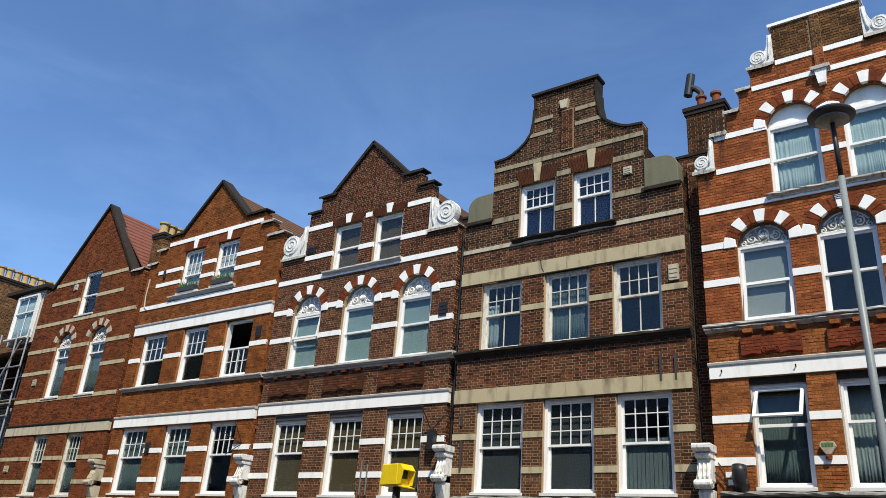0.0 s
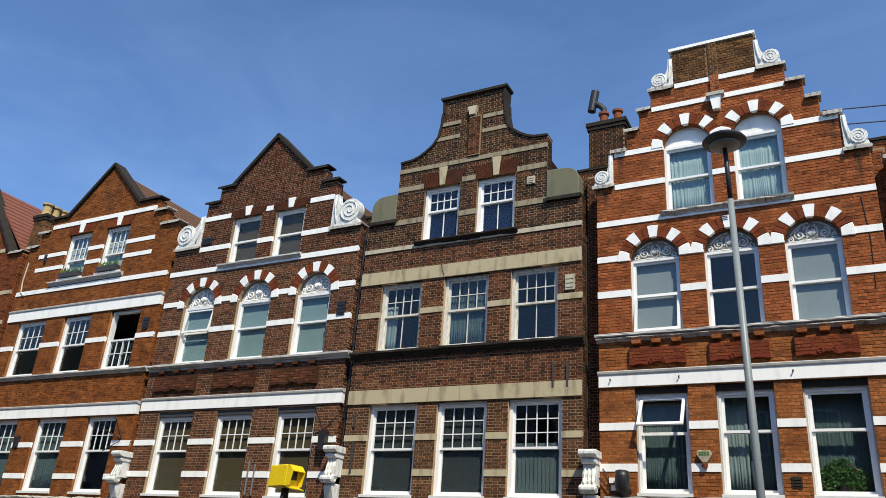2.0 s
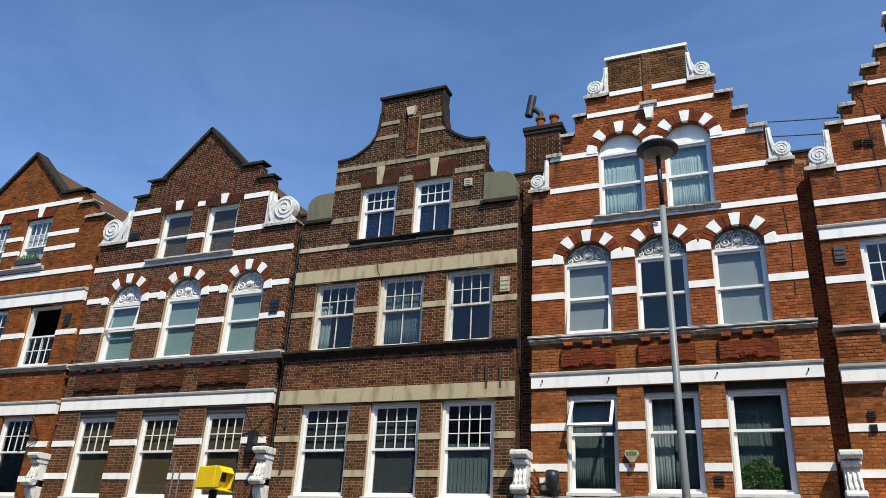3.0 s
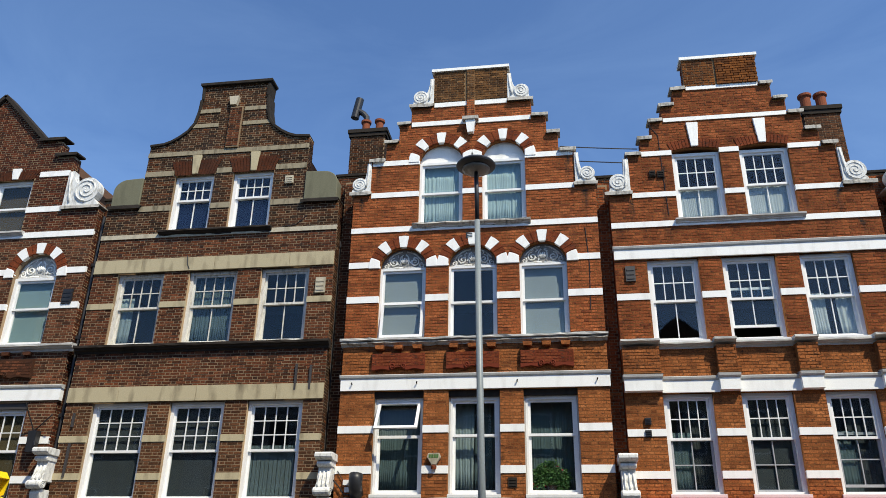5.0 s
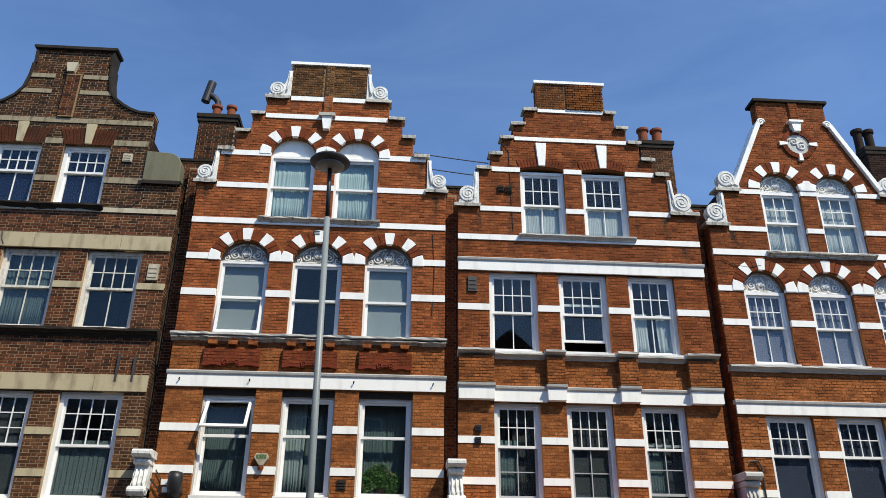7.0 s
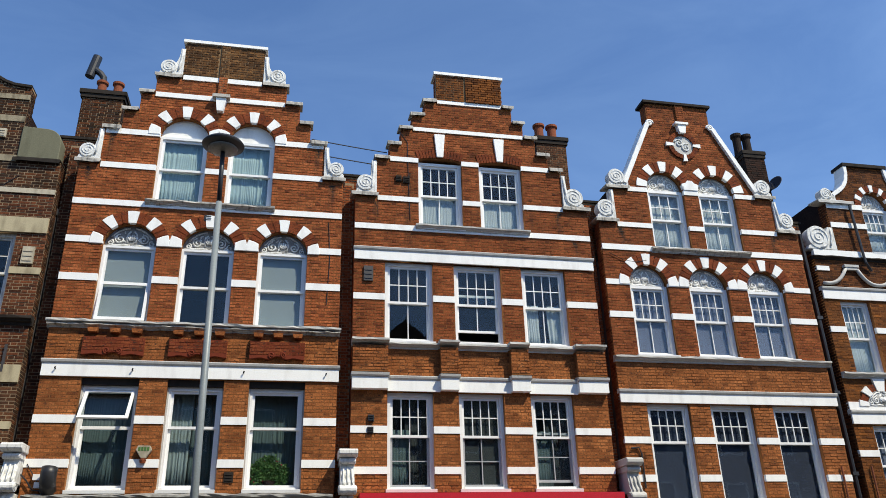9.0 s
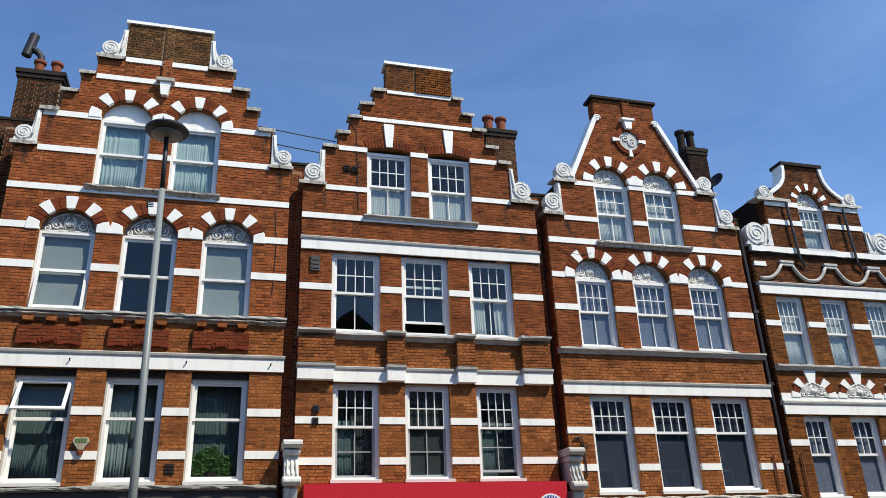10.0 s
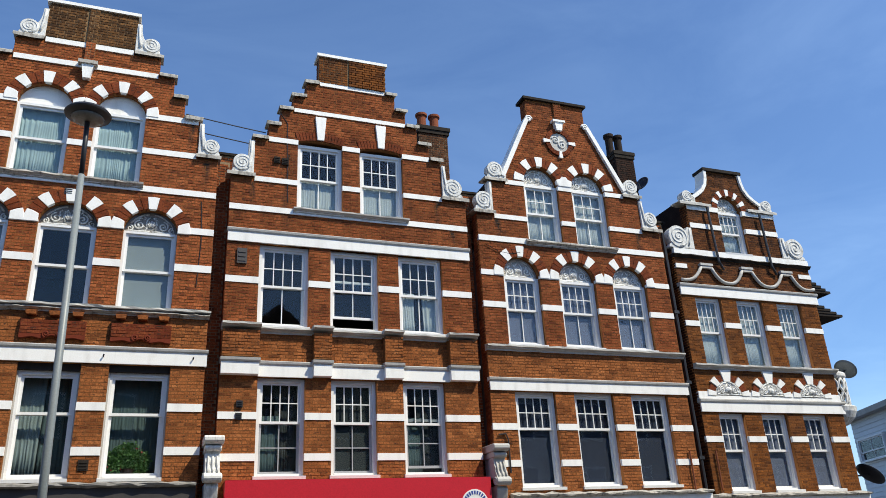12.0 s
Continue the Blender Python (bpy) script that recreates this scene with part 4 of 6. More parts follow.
band(B, b_out, [], 12.05, 12.2, M_WHITE, 0.03, (-19.5, -14.5))
for z in (7.79, 4.63, 3.72):
    band(B, b_out, b_holes, z - 0.075, z + 0.075, M_WHITE)
band(B, b_out, [], 9.66, 9.81, M_WHITE, 0.03)
cornice(B, -18.85, -15.35, 9.98, M_GREYPAINT, 0.14, 0.13, "sill_course")
lintel(B, bx0, bx1 + 0.02, 8.72, 9.02, M_WHITE)
lintel(B, bx0, bx1 + 0.02, 5.44, 5.72, M_WHITE)
cornice(B, bx0, bx1 + 0.08, 6.8, M_GREYPAINT)
for i, w in enumerate(b3):
    flat_arch(B, w[0], w[1], w[3], 0.3, M_RUBBED, M_WHITE, 0.26, 0.12)
    window(B, *w, up=(4, 2), low=(1, 1), split=0.42, curtain="net", seed=20 + i)
    bm = bmesh.new()
    box(bm, w[0] + 0.1, w[1] - 0.1, -0.12, 0.07, w[2] + 0.01, w[2] + 0.17, 0.02)
    trough = tagged(part("window_box", bm, M_DARKWOOD, None, bevel=0.01), "dark green window box with sparse plants", "window box")
    bm = bmesh.new()
    rng = random.Random(50 + i)
    for _ in range(90):
        x, y, z = rng.uniform(w[0] + 0.15, w[1] - 0.15), rng.uniform(-0.1, 0.05), w[2] + 0.17
        h, lx, ly = rng.uniform(0.05, 0.24), rng.uniform(-0.06, 0.06), rng.uniform(-0.05, 0.04)
        v = [bm.verts.new(p) for p in ((x, y, z), (x + lx + 0.02, y + ly, z + h * 0.6), (x + lx * 1.5, y + ly, z + h), (x + lx - 0.02, y + ly, z + h * 0.6))]
        bm.faces.new(v)
    part("foliage", bm, M_LEAF, trough)
window(B, *b2[0], up=(4, 2), low=(1, 1), split=0.5, seed=31)
window(B, *b2[1], up=(4, 2), low=(1, 1), split=0.5, curtain="", seed=32)
window(B, *b2[2], up=(4, 2), low=(2, 1), split=0.5, state="dropped", seed=33)
for i, w in enumerate(b1):
    window(B, *w, up=(4, 2), low=(1, 1), split=0.55, curtain="grey" if i < 2 else "", seed=34 + i)
verge(B, (-18.8, 12.42), (-17.0, 14.17), M_DARKSTONE)
verge(B, (-17.06, 14.17), (-15.3, 12.42), M_DARKSTONE)
for p, q, z in ((-19.75, -18.75, 12.52), (-20.15, -19.55, 12.03), (-20.6, -19.98, 11.53), (-15.35, -14.35, 12.52), (-14.5, -13.9, 12.03), (-14.1, -13.3, 11.5)):
    coping(B, p, q, z, M_DARKSTONE if z > 12.3 else M_COPING)
gable_roof(B, -20.3, -13.6, (-17.03, 14.0), 11.0, M_BROWNTILE)
vent(B, -19.45, 10.95, 0.12, 0.3, M_BLACK)
vent(B, -13.8, 8.15, 0.22, 0.36, M_BLACK)
vent(B, -18.28, 4.72, 0.22, 0.34, M_BLACK)

# ---- dark brick house with scrolls and arched windows ----
cx0, cx1 = -13.2, -6.45
c_out = [(cx0, 0), (cx1, 0), (cx1, 10.25), (-7.44, 10.25), (-7.44, 11.8), (-7.87, 11.8), (-7.87, 12.25), (-8.45, 12.35), (-9.83, 13.7),
         (-11.2, 12.35), (-11.8, 12.25), (-11.8, 11.8), (-12.22, 11.8), (-12.22, 10.35), (cx0, 10.35)]
c3 = row(((-11.06, -10.0), (-9.46, -8.42)), 9.68, 11.18)
c2 = row(((-12.38, -11.2), (-10.35, -9.16), (-8.3, -7.17)), 6.82, 8.5)
c1 = row(((-12.48, -11.2), (-10.37, -9.14), (-8.34, -7.14)), 3.3, 5.46)
c_holes = [opening(w) for w in c3 + c1] + [opening(w, 0.6) for w in c2]
C = house_base("dark brown brick house with white scrolls and arches", cx0, cx1, c_out, c_holes, M_MORTAR_GREY, M_DARKGABLE, 13, (3.0, 6.3), 9.26, tiers=((9.6, M_DARK),), pieces=(4.026, 5.412))
for z in (7.74, 4.63, 3.8):
    band(C, c_out, c_holes, z - 0.075, z + 0.075, M_WHITE)
band(C, c_out, c_holes, 8.55, 8.7, M_WHITE)
c_wide = [(w[0] - 0.15, w[1] + 0.15, w[2] + 1.2, w[3], 0.4) for w in c3]
for z in (11.3, 10.3):
    band(C, c_out, c_holes if z < 11 else c_holes + [(a, b, c, d + e, 0.0) for a, b, c, d, e in c_wide], z - 0.075, z + 0.075, M_WHITE, x_lim=(-12.2, -7.46))
band(C, c_out, [], 9.52, 9.67, M_WHITE, 0.03)
cornice(C, -11.3, -8.3, 9.7, M_GREYPAINT, 0.13, 0.14, "sill_course")
cornice(C, cx0 - 0.02, cx1 + 0.15, 6.78, M_GREYPAINT, 0.16, 0.16)
lintel(C, cx0, cx1 + 0.06, 5.5, 5.76, M_WHITE)
for w in c2:
    arch(C, w[0], w[1], w[3], 0.6, M_WHITE, M_RUBBED, (52, 90, 128))
    tympanum(C, w[0], w[1], w[3], 0.6, True, 7, M_GREYPAINT)
window(C, *c2[0], up=(1, 1), low=(1, 1), split=0.56, state="hung", curtain="pale", seed=41, out=0.1)
window(C, *c2[1], up=(1, 1), low=(1, 1), split=0.54, curtain="pale", seed=42)
window(C, *c2[2], up=(1, 1), low=(1, 1), split=0.54, curtain="pale", seed=43)
for i, w in enumerate(c3):
    window(C, *w, up=(1, 1), low=(1, 1), split=0.5, curtain="tan", seed=44 + i)
    flat_arch(C, w[0], w[1], w[3], 0.24, M_RUBBED_DARK, M_WHITE, 0.26, 0.08)
for i, w in enumerate(c1):
    window(C, w[0], w[1], w[2], w[3] - 0.14, up=(4, 2), low=(1, 1), split=0.56, curtain="tan", seed=46 + i)
    # dark box over the frame, the gap's shadow included in its colour
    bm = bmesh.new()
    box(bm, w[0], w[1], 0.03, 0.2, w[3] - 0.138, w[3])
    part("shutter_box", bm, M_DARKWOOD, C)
for x0, x1 in ((-12.85, -11.3), (-10.68, -9.22), (-8.68, -7.2)):
    apron(C, x0, x1, 6.0, 6.44, M_CARVED_DARK, M_DARK, reach=0.1)
verge(C, (-11.3, 12.27), (-9.79, 13.77), M_DARKSTONE)
verge(C, (-9.87, 13.77), (-8.35, 12.27), M_DARKSTONE)
for p, q, z in ((-11.9, -11.15, 12.36), (-12.3, -11.72, 11.88), (-8.5, -7.77, 12.36), (-7.95, -7.34, 11.88)):
    coping(C, p, q, z, M_DARKSTONE)
coping(C, cx0 - 0.05, -12.2, 10.43, M_COPING)
coping(C, -7.46, cx1 + 0.05, 10.33, M_COPING)
scroll_pad(C, -12.22, -13.25, 10.44, 0.98, 10.86, 0.34)
scroll_pad(C, -7.44, -6.47, 10.34, 0.98, 10.76, 0.34)
gable_roof(C, -12.2, -7.4, (-9.83, 13.6), 11.0, M_BROWNTILE)
vent(C, -11.95, 10.55, 0.36, 0.22, M_BLACK)
vent(C, -6.75, 7.95, 0.24, 0.36, M_BLACK)

# ---- brown brick house with a curved gable and stone bands ----
dx0, dx1 = -6.2, -0.36
curve = [(0.9, 13.6), (0.88, 13.2), (0.9, 12.85), (0.97, 12.5), (1.12, 12.28), (1.32, 12.12), (1.52, 12.0), (1.72, 11.93), (2.08, 11.9)]
d_mid = -3.3
d_out = [(dx0, 0), (dx1, 0), (dx1, 10.1), (d_mid + 2.08, 10.1)] + [(d_mid + w, z) for w, z in curve[::-1]] + [(d_mid - w, z) for w, z in curve] + [(d_mid - 2.08, 10.2), (dx0, 10.2)]
d3 = row(((-4.57, -3.55), (-3.07, -2.04)), 9.53, 11.02)
d2 = row(((-5.58, -4.42), (-3.8, -2.63), (-2.06, -0.92)), 6.72, 8.46)
d1 = row(((-5.58, -4.28), (-3.77, -2.53), (-2.02, -0.8)), 3.38, 5.42)
d_holes = [opening(w) for w in d3 + d2 + d1]
D = house_base("brown brick house with a curved gable and stone bands", dx0, dx1, d_out, d_holes, M_MORTAR_GREY, M_BROWNGABLE, 14, (3.0, 6.3), 9.06, tiers=((5.544, M_UMBER), (9.4, M_BROWN)), pieces=(3.96, 5.412))
for z in (7.66, 4.64, 3.86):
    band(D, d_out, d_holes, z - 0.07, z + 0.07, M_STONE)
for z in (11.1, 10.14):
    band(D, d_out, d_holes + [(w[0] - 0.05, w[1] + 0.05, 10.9, 11.6, 0.0) for w in d3], z - 0.07, z + 0.07, M_GRIMSTONE, x_lim=(d_mid - 2.07, d_mid + 2.07))
band(D, d_out, [], 11.58, 11.7, M_GRIMSTONE, 0.03)
for z in (12.42, 12.85):
    for lim in ((d_mid - 1.2, d_mid - 0.35), (d_mid + 0.3, d_mid + 1.2)):
        band(D, d_out, [], z - 0.05, z + 0.06, M_GRIMSTONE, 0.024, lim)
band(D, d_out, [], 9.35, 9.46, M_PALE, 0.03)
cornice(D, -4.72, -1.92, 9.5, M_DARKSTONE, 0.14, 0.13, "sill_course")
cornice(D, dx0 - 0.05, dx1 + 0.05, 6.7, M_DARKSTONE, 0.16, 0.17)
for x0, x1 in ((dx0, -5.0), (-5.0, -3.2), (-3.2, -1.4), (-1.4, dx1)):
    lintel(D, x0 + 0.004, x1 - 0.004, 8.47, 8.8, M_STONE, False)
    lintel(D, x0 + 0.004, x1 - 0.004, 5.43, 5.76, M_STONE, False)
for i, w in enumerate(d3):
    flat_arch(D, w[0], w[1], w[3], 0.4, M_RUBBED_DARK, M_STONE, 0.24, 0.14)
    window(D, *w, up=(4, 2), low=(2, 1), split=0.58, curtain="blue", seed=60 + i)
for i, w in enumerate(d2):
    window(D, *w, up=(4, 2), low=(2, 1), split=0.53, frame=M_FRAME_OLD, curtain=("part", "grey", "")[i], seed=63 + i)
for i, w in enumerate(d1):
    window(D, *w, up=(4, 3), low=(1, 1), split=0.5, curtain=("gloom", "gloom", "ash_low")[i], seed=66 + i)
bm = bmesh.new()
box(bm, d_mid - 0.06, d_mid + 0.26, -0.07, 0.05, 11.72, 12.9)
part("pilaster_strip", bm, M_MORTAR_GREY, D)
bricks(D, [(d_mid - 0.055, 11.73), (d_mid + 0.255, 11.73), (d_mid + 0.255, 12.89), (d_mid - 0.055, 12.89)], [], 11.73, 12.89, M_BROWN, 97, -0.078)
bm = bmesh.new()
box(bm, d_mid - 0.12, d_mid + 0.14, -0.11, 0.06, 12.95, 13.2, 0.05)
part("keystone", bm, M_PALE, D, bevel=0.01)
bm = bmesh.new()
pts = [(d_mid - 0.93, 13.6), (d_mid + 0.93, 13.6), (d_mid + 0.97, 13.63), (d_mid + 0.97, 13.69), (d_mid - 0.97, 13.69), (d_mid - 0.97, 13.63)]
prism(bm, pts, -0.09, 0.36)
part("coping", bm, M_DARKSTONE, D, bevel=0.01)
for sgn in (-1, 1):
    for (wa, za), (wb, zb) in zip(curve, curve[1:]):
        if za > 13.55:
            za = 13.59
        verge(D, (d_mid + sgn * wa, za), (d_mid + sgn * wb, zb), M_DARKSTONE, 0.05, 0.05, 0.34, "gable_capping")
for sgn, xa, xb, zb in ((-1, d_mid - 2.08, dx0 + 0.08, 10.24), (1, d_mid + 2.08, dx1 - 0.06, 10.15)):
    coping(D, min(xa, xb) - 0.06, max(xa, xb) + 0.06, zb, M_DARKSTONE)
    pts = [(xa, zb + 0.01), (xb, zb + 0.01)]
    for i in range(10):
        t = i / 9 * math.pi / 2
        pts.append((xb - sgn * 0.34 * (1 - math.cos(t)), zb + 0.42 + 0.32 * math.sin(t)))
    pts.append((xa, zb + 0.76))
    bm = bmesh.new()
    prism(bm, pts, -0.05, 0.3)
    part("shoulder_block", bm, M_RENDER, D, "rounded olive cement block on the gable's shoulder", bevel=0.015)
vent(D, -1.62, 10.72, 0.2, 0.2, M_PALE)
vent(D, -0.63, 7.98, 0.22, 0.36, M_PALE)
for x, z0, z1 in ((-1.0, 5.62, 6.18), (-0.68, 5.62, 6.15), (-5.95, 4.9, 5.2), (-5.92, 3.85, 4.55)):
    bm = bmesh.new()
    box(bm, x - 0.022, x + 0.022, -0.05, 0.0, z0, z1)
    part("iron_strap", bm, M_DARKWOOD, D)


def stepped_top(house, steps, top, top_mat, white_top=True):
    """Copings on both sides of a stepped gable: (left, right, z) for every step."""
    for i, (l, r, z) in enumerate(steps):
        inner = steps[i + 1] if i + 1 < len(steps) else None
        il, ir = (inner[0], inner[1]) if inner else (top[0], top[1])
        coping(house, l - 0.06, il - 0.004, z + 0.07, M_COPING)
        coping(house, ir + 0.004, r + 0.06, z + 0.07, M_COPING)
    bm = bmesh.new()
    x0, x1, z = top
    box(bm, x0 - 0.06, x1 + 0.06, -0.08, 0.36, z, z + 0.075)
    part("coping", bm, M_WHITE if white_top else M_DARKSTONE, house, "white capping stone" if white_top else "", bevel=0.012)


# ---- orange brick house with stepped gable, white arches ----
ex0, ex1 = 0.0, 5.53
e_steps = [(0.39, 5.1, 11.04), (0.72, 4.76, 11.54), (1.02, 4.5, 12.03), (1.3, 4.17, 12.5)]
e_out = [(ex0, 0), (ex1, 0), (ex1, 10.14), (5.1, 10.14), (5.1, 11.04), (4.76, 11.04), (4.76, 11.54), (4.5, 11.54), (4.5, 12.03), (4.17, 12.03), (4.17, 12.5),
         (3.62, 12.5), (3.62, 13.48), (1.84, 13.48), (1.84, 12.5), (1.3, 12.5), (1.3, 12.03), (1.02, 12.03), (1.02, 11.54), (0.72, 11.54), (0.72, 11.04), (0.39, 11.04), (0.39, 10.18), (ex0, 10.18)]
e3 = row(((1.53, 2.55), (3.0, 3.99)), 9.34, 11.0)
e2 = row(((0.71, 1.75), (2.25, 3.31), (3.8, 4.82)), 6.66, 8.34)
e1 = row(((0.73, 1.77), (2.29, 3.34), (3.82, 4.9)), 3.5, 5.56)
e_holes = [opening(w) for w in e1] + [opening(w, 0.48) for w in e3 + e2]
E_ = house_base("orange brick house with stepped gable and white arches", ex0, ex1, e_out, e_holes, M_MORTAR_WARM, M_ORANGE, 15, (3.1, 6.2), 8.9, tiers=((6.6, M_TANBRICK),), pieces=(4.026, 5.544))
for z in (7.59, 4.77, 3.97):
    band(E_, e_out, e_holes, z - 0.075, z + 0.075, M_WHITE)
band(E_, e_out, e_holes, 8.34, 8.48, M_WHITE)
for z in (10.16, 11.0):
    band(E_, e_out, e_holes, z - 0.07, z + 0.06, M_WHITE, x_lim=(0.42, 5.07))
for z, lim in ((12.02, (1.32, 4.15)), (12.53, (1.86, 3.6))):
    band(E_, e_out, [], z - 0.06, z + 0.06, M_WHITE, 0.03, lim)
band(E_, e_out, [], 9.2, 9.33, M_WHITE, 0.026)
cornice(E_, 1.42, 4.08, 9.36, M_COPING, 0.13, 0.12, "sill_course")
cornice(E_, ex0 - 0.04, ex1 + 0.03, 6.60, M_COPING, 0.11, 0.08)
bm = bmesh.new()
worn_run(bm, [(0.06, 6.628), (-0.115, 6.622), (-0.14, 6.632), (-0.14, 6.675), (0.06, 6.69)], ex0 - 0.06, ex1 + 0.05, 0.007, 4)
part("cornice_cap", bm, M_GREYPAINT, E_, "worn pale capping along the cornice")
lintel(E_, ex0, ex1 + 0.03, 5.57, 5.81, M_WHITE)
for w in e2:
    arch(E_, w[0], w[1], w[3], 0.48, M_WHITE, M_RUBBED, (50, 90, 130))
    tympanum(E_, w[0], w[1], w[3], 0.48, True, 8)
for w in e3:
    arch(E_, w[0], w[1], w[3], 0.48, M_WHITE, M_RUBBED, (46, 90, 134))
    tympanum(E_, w[0], w[1], w[3], 0.48, False)
window(E_, *e2[0], up=(1, 1), low=(1, 1), split=0.52, curtain="ash", state="hung_low", seed=71, jamb=0.05, head=0.05)
window(E_, *e2[1], up=(1, 1), low=(1, 1), split=0.5, seed=72, jamb=0.05, head=0.05)
window(E_, *e2[2], up=(1, 1), low=(1, 1), split=0.5, curtain="ash", seed=73, jamb=0.05, head=0.05)
for i, w in enumerate(e3):
    window(E_, *w, up=(1, 1), low=(1, 1), split=0.52, curtain="teal", seed=74 + i, jamb=0.055, head=0.06)
for i, w in enumerate(e1):
    window(E_, w[0] + 0.03, w[1] - 0.03, w[2], w[3] - 0.13, up=(1, 1), low=(1, 1), split=0.61, state="" if i else "hung", curtain=("grey", "half", "grey")[i], y=0.14, seed=76 + i, jamb=0.045, out=0.4, gap=0.26)
    # dark head block that also paints in the shadow above the frame
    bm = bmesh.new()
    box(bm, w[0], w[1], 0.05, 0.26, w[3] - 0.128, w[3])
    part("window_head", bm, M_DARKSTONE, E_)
    for x0, x1 in ((w[0], w[0] + 0.028), (w[1] - 0.028, w[1])):
        bm = bmesh.new()
        box(bm, x0, x1, 0.1, 0.26, w[2], w[3] - 0.13)
        part("jamb_lining", bm, M_GREYPAINT, E_)
for x0, x1 in ((0.66, 1.78), (2.24, 3.34), (3.78, 4.86)):
    apron(E_, x0, x1, 5.98, 6.34, M_CARVED_RED, M_RUBBED, stone=M_TANBRICK)
stepped_top(E_, e_steps, (1.84, 3.62, 13.48), None)
coping(E_, ex0 - 0.1, 0.42, 10.25, M_COPING)
coping(E_, 5.06, ex1 + 0.06, 10.21, M_COPING)
scroll_pad(E_, 0.39, -0.08, 10.26, 0.75, 10.45, 0.17, neck=0.1)
scroll_pad(E_, 5.1, 5.58, 10.22, 0.75, 10.42, 0.17, neck=0.1)
scroll_pad(E_, 1.84, 1.3, 12.58, 0.72, 12.77, 0.18, neck=0.1)
scroll_pad(E_, 3.62, 4.17, 12.58, 0.72, 12.77, 0.18, neck=0.1)
bm = bmesh.new()
box(bm, 1.83, 3.63, -0.03, 0.05, 12.6, 13.478)
part("gable_block", bm, M_OCHREMORTAR, E_)
bricks(E_, [(1.83, 12.6), (2.6, 12.6), (2.6, 13.478), (1.83, 13.478)], [], 12.6, 13.5, M_OCHRE, 88, -0.04)
bricks(E_, [(2.66, 12.6), (3.63, 12.6), (3.63, 13.478), (2.66, 13.478)], [], 12.6, 13.5, M_OCHRE, 89, -0.04)
bm = bmesh.new()
box(bm, 2.645, 2.835, -0.062, 0.03, 12.1, 13.475)
part("pilaster_strip", bm, M_OCHREMORTAR, E_)
bricks(E_, [(2.645, 12.62), (2.835, 12.62), (2.835, 13.47), (2.645, 13.47)], [], 12.62, 13.47, M_OCHRE, 87, -0.068)
bricks(E_, [(2.645, 12.1), (2.835, 12.1), (2.835, 12.61), (2.645, 12.61)], [], 12.1, 12.61, M_ORANGE, 86, -0.068)
bm = bmesh.new()
box(bm, 2.62, 2.86, -0.13, 0.05, 11.66, 12.0, 0.05)
part("keystone", bm, M_WHITE, E_, bevel=0.01)
bm = bmesh.new()
box(bm, 2.55, 2.93, -0.17, 0.05, 12.0, 12.08)
part("keystone_cap", bm, M_COPING, E_, bevel=0.01)
for x in (0.25, 1.63, 3.7, 5.3):
    bm = bmesh.new()
    tube(bm, [(x, -0.04, 5.7), (x, -0.09, 5.7), (x + 0.01, -0.1, 5.73)], 0.014, 6)
    part("fixing", bm, M_DARKSTONE, E_)
vent(E_, 2.72, 9.03, 0.16, 0.14, M_BLACK, -0.03)
vent(E_, 3.57, 3.72, 0.17, 0.19, M_DARKSTONE, -0.03)

# ---- orange brick house with five-stepped gable ----
fx0, fx1 = 5.82, 11.28
f_steps = [(6.29, 10.7, 10.81), (6.59, 10.41, 11.2), (6.86, 10.12, 11.65), (7.13, 9.84, 12.05), (7.43, 9.58, 12.47)]
f_out = [(fx0, 0), (fx1, 0), (fx1, 9.8), (10.7, 9.8), (10.7, 10.81), (10.41, 10.81), (10.41, 11.2), (10.12, 11.2), (10.12, 11.65), (9.84, 11.65), (9.84, 12.05), (9.58, 12.05), (9.58, 12.47),
         (9.34, 12.47), (9.34, 13.27), (7.72, 13.27), (7.72, 12.47), (7.43, 12.47), (7.43, 12.05), (7.13, 12.05), (7.13, 11.65), (6.86, 11.65), (6.86, 11.2), (6.59, 11.2), (6.59, 10.81), (6.29, 10.81), (6.29, 9.83), (fx0, 9.83)]
f3 = row(((7.25, 8.28), (8.69, 9.73)), 9.15, 10.84)
f2 = row(((6.49, 7.54), (8.01, 9.08), (9.55, 10.58)), 6.48, 8.27)
f1 = row(((6.55, 7.5), (8.03, 8.99), (9.57, 10.51)), 3.5, 5.4)
f_holes = [opening(w) for w in f2 + f1] + [opening(w, 0.09) for w in f3]
F = house_base("orange brick house with five-stepped gable and white bands", fx0, fx1, f_out, f_holes, M_MORTAR_WARM, M_RUSSET, 16, (3.1, 6.1), 8.76, tiers=((6.4, M_TANBRICK),), pieces=(3.96, 5.412))
for z in (7.44, 4.64, 3.85):
    band(F, f_out, f_holes, z - 0.07, z + 0.07, M_WHITE)
for z, lim in ((10.83, (6.6, 10.4)), (9.8, (6.32, 10.68))):
    band(F, f_out, f_holes, z - 0.06, z + 0.06, M_WHITE, 0.024, lim)
for z, lim in ((12.5, (7.74, 9.32)), (11.68, (7.15, 9.82))):
    band(F, f_out, [], z - 0.05, z + 0.05, M_WHITE, 0.03, lim)
band(F, f_out, [], 9.02, 9.15, M_WHITE, 0.026)
cornice(F, 7.17, 9.82, 9.17, M_GREYPAINT, 0.13, 0.11, "sill_course")
lintel(F, fx0, fx1, 8.28, 8.49, M_WHITE)
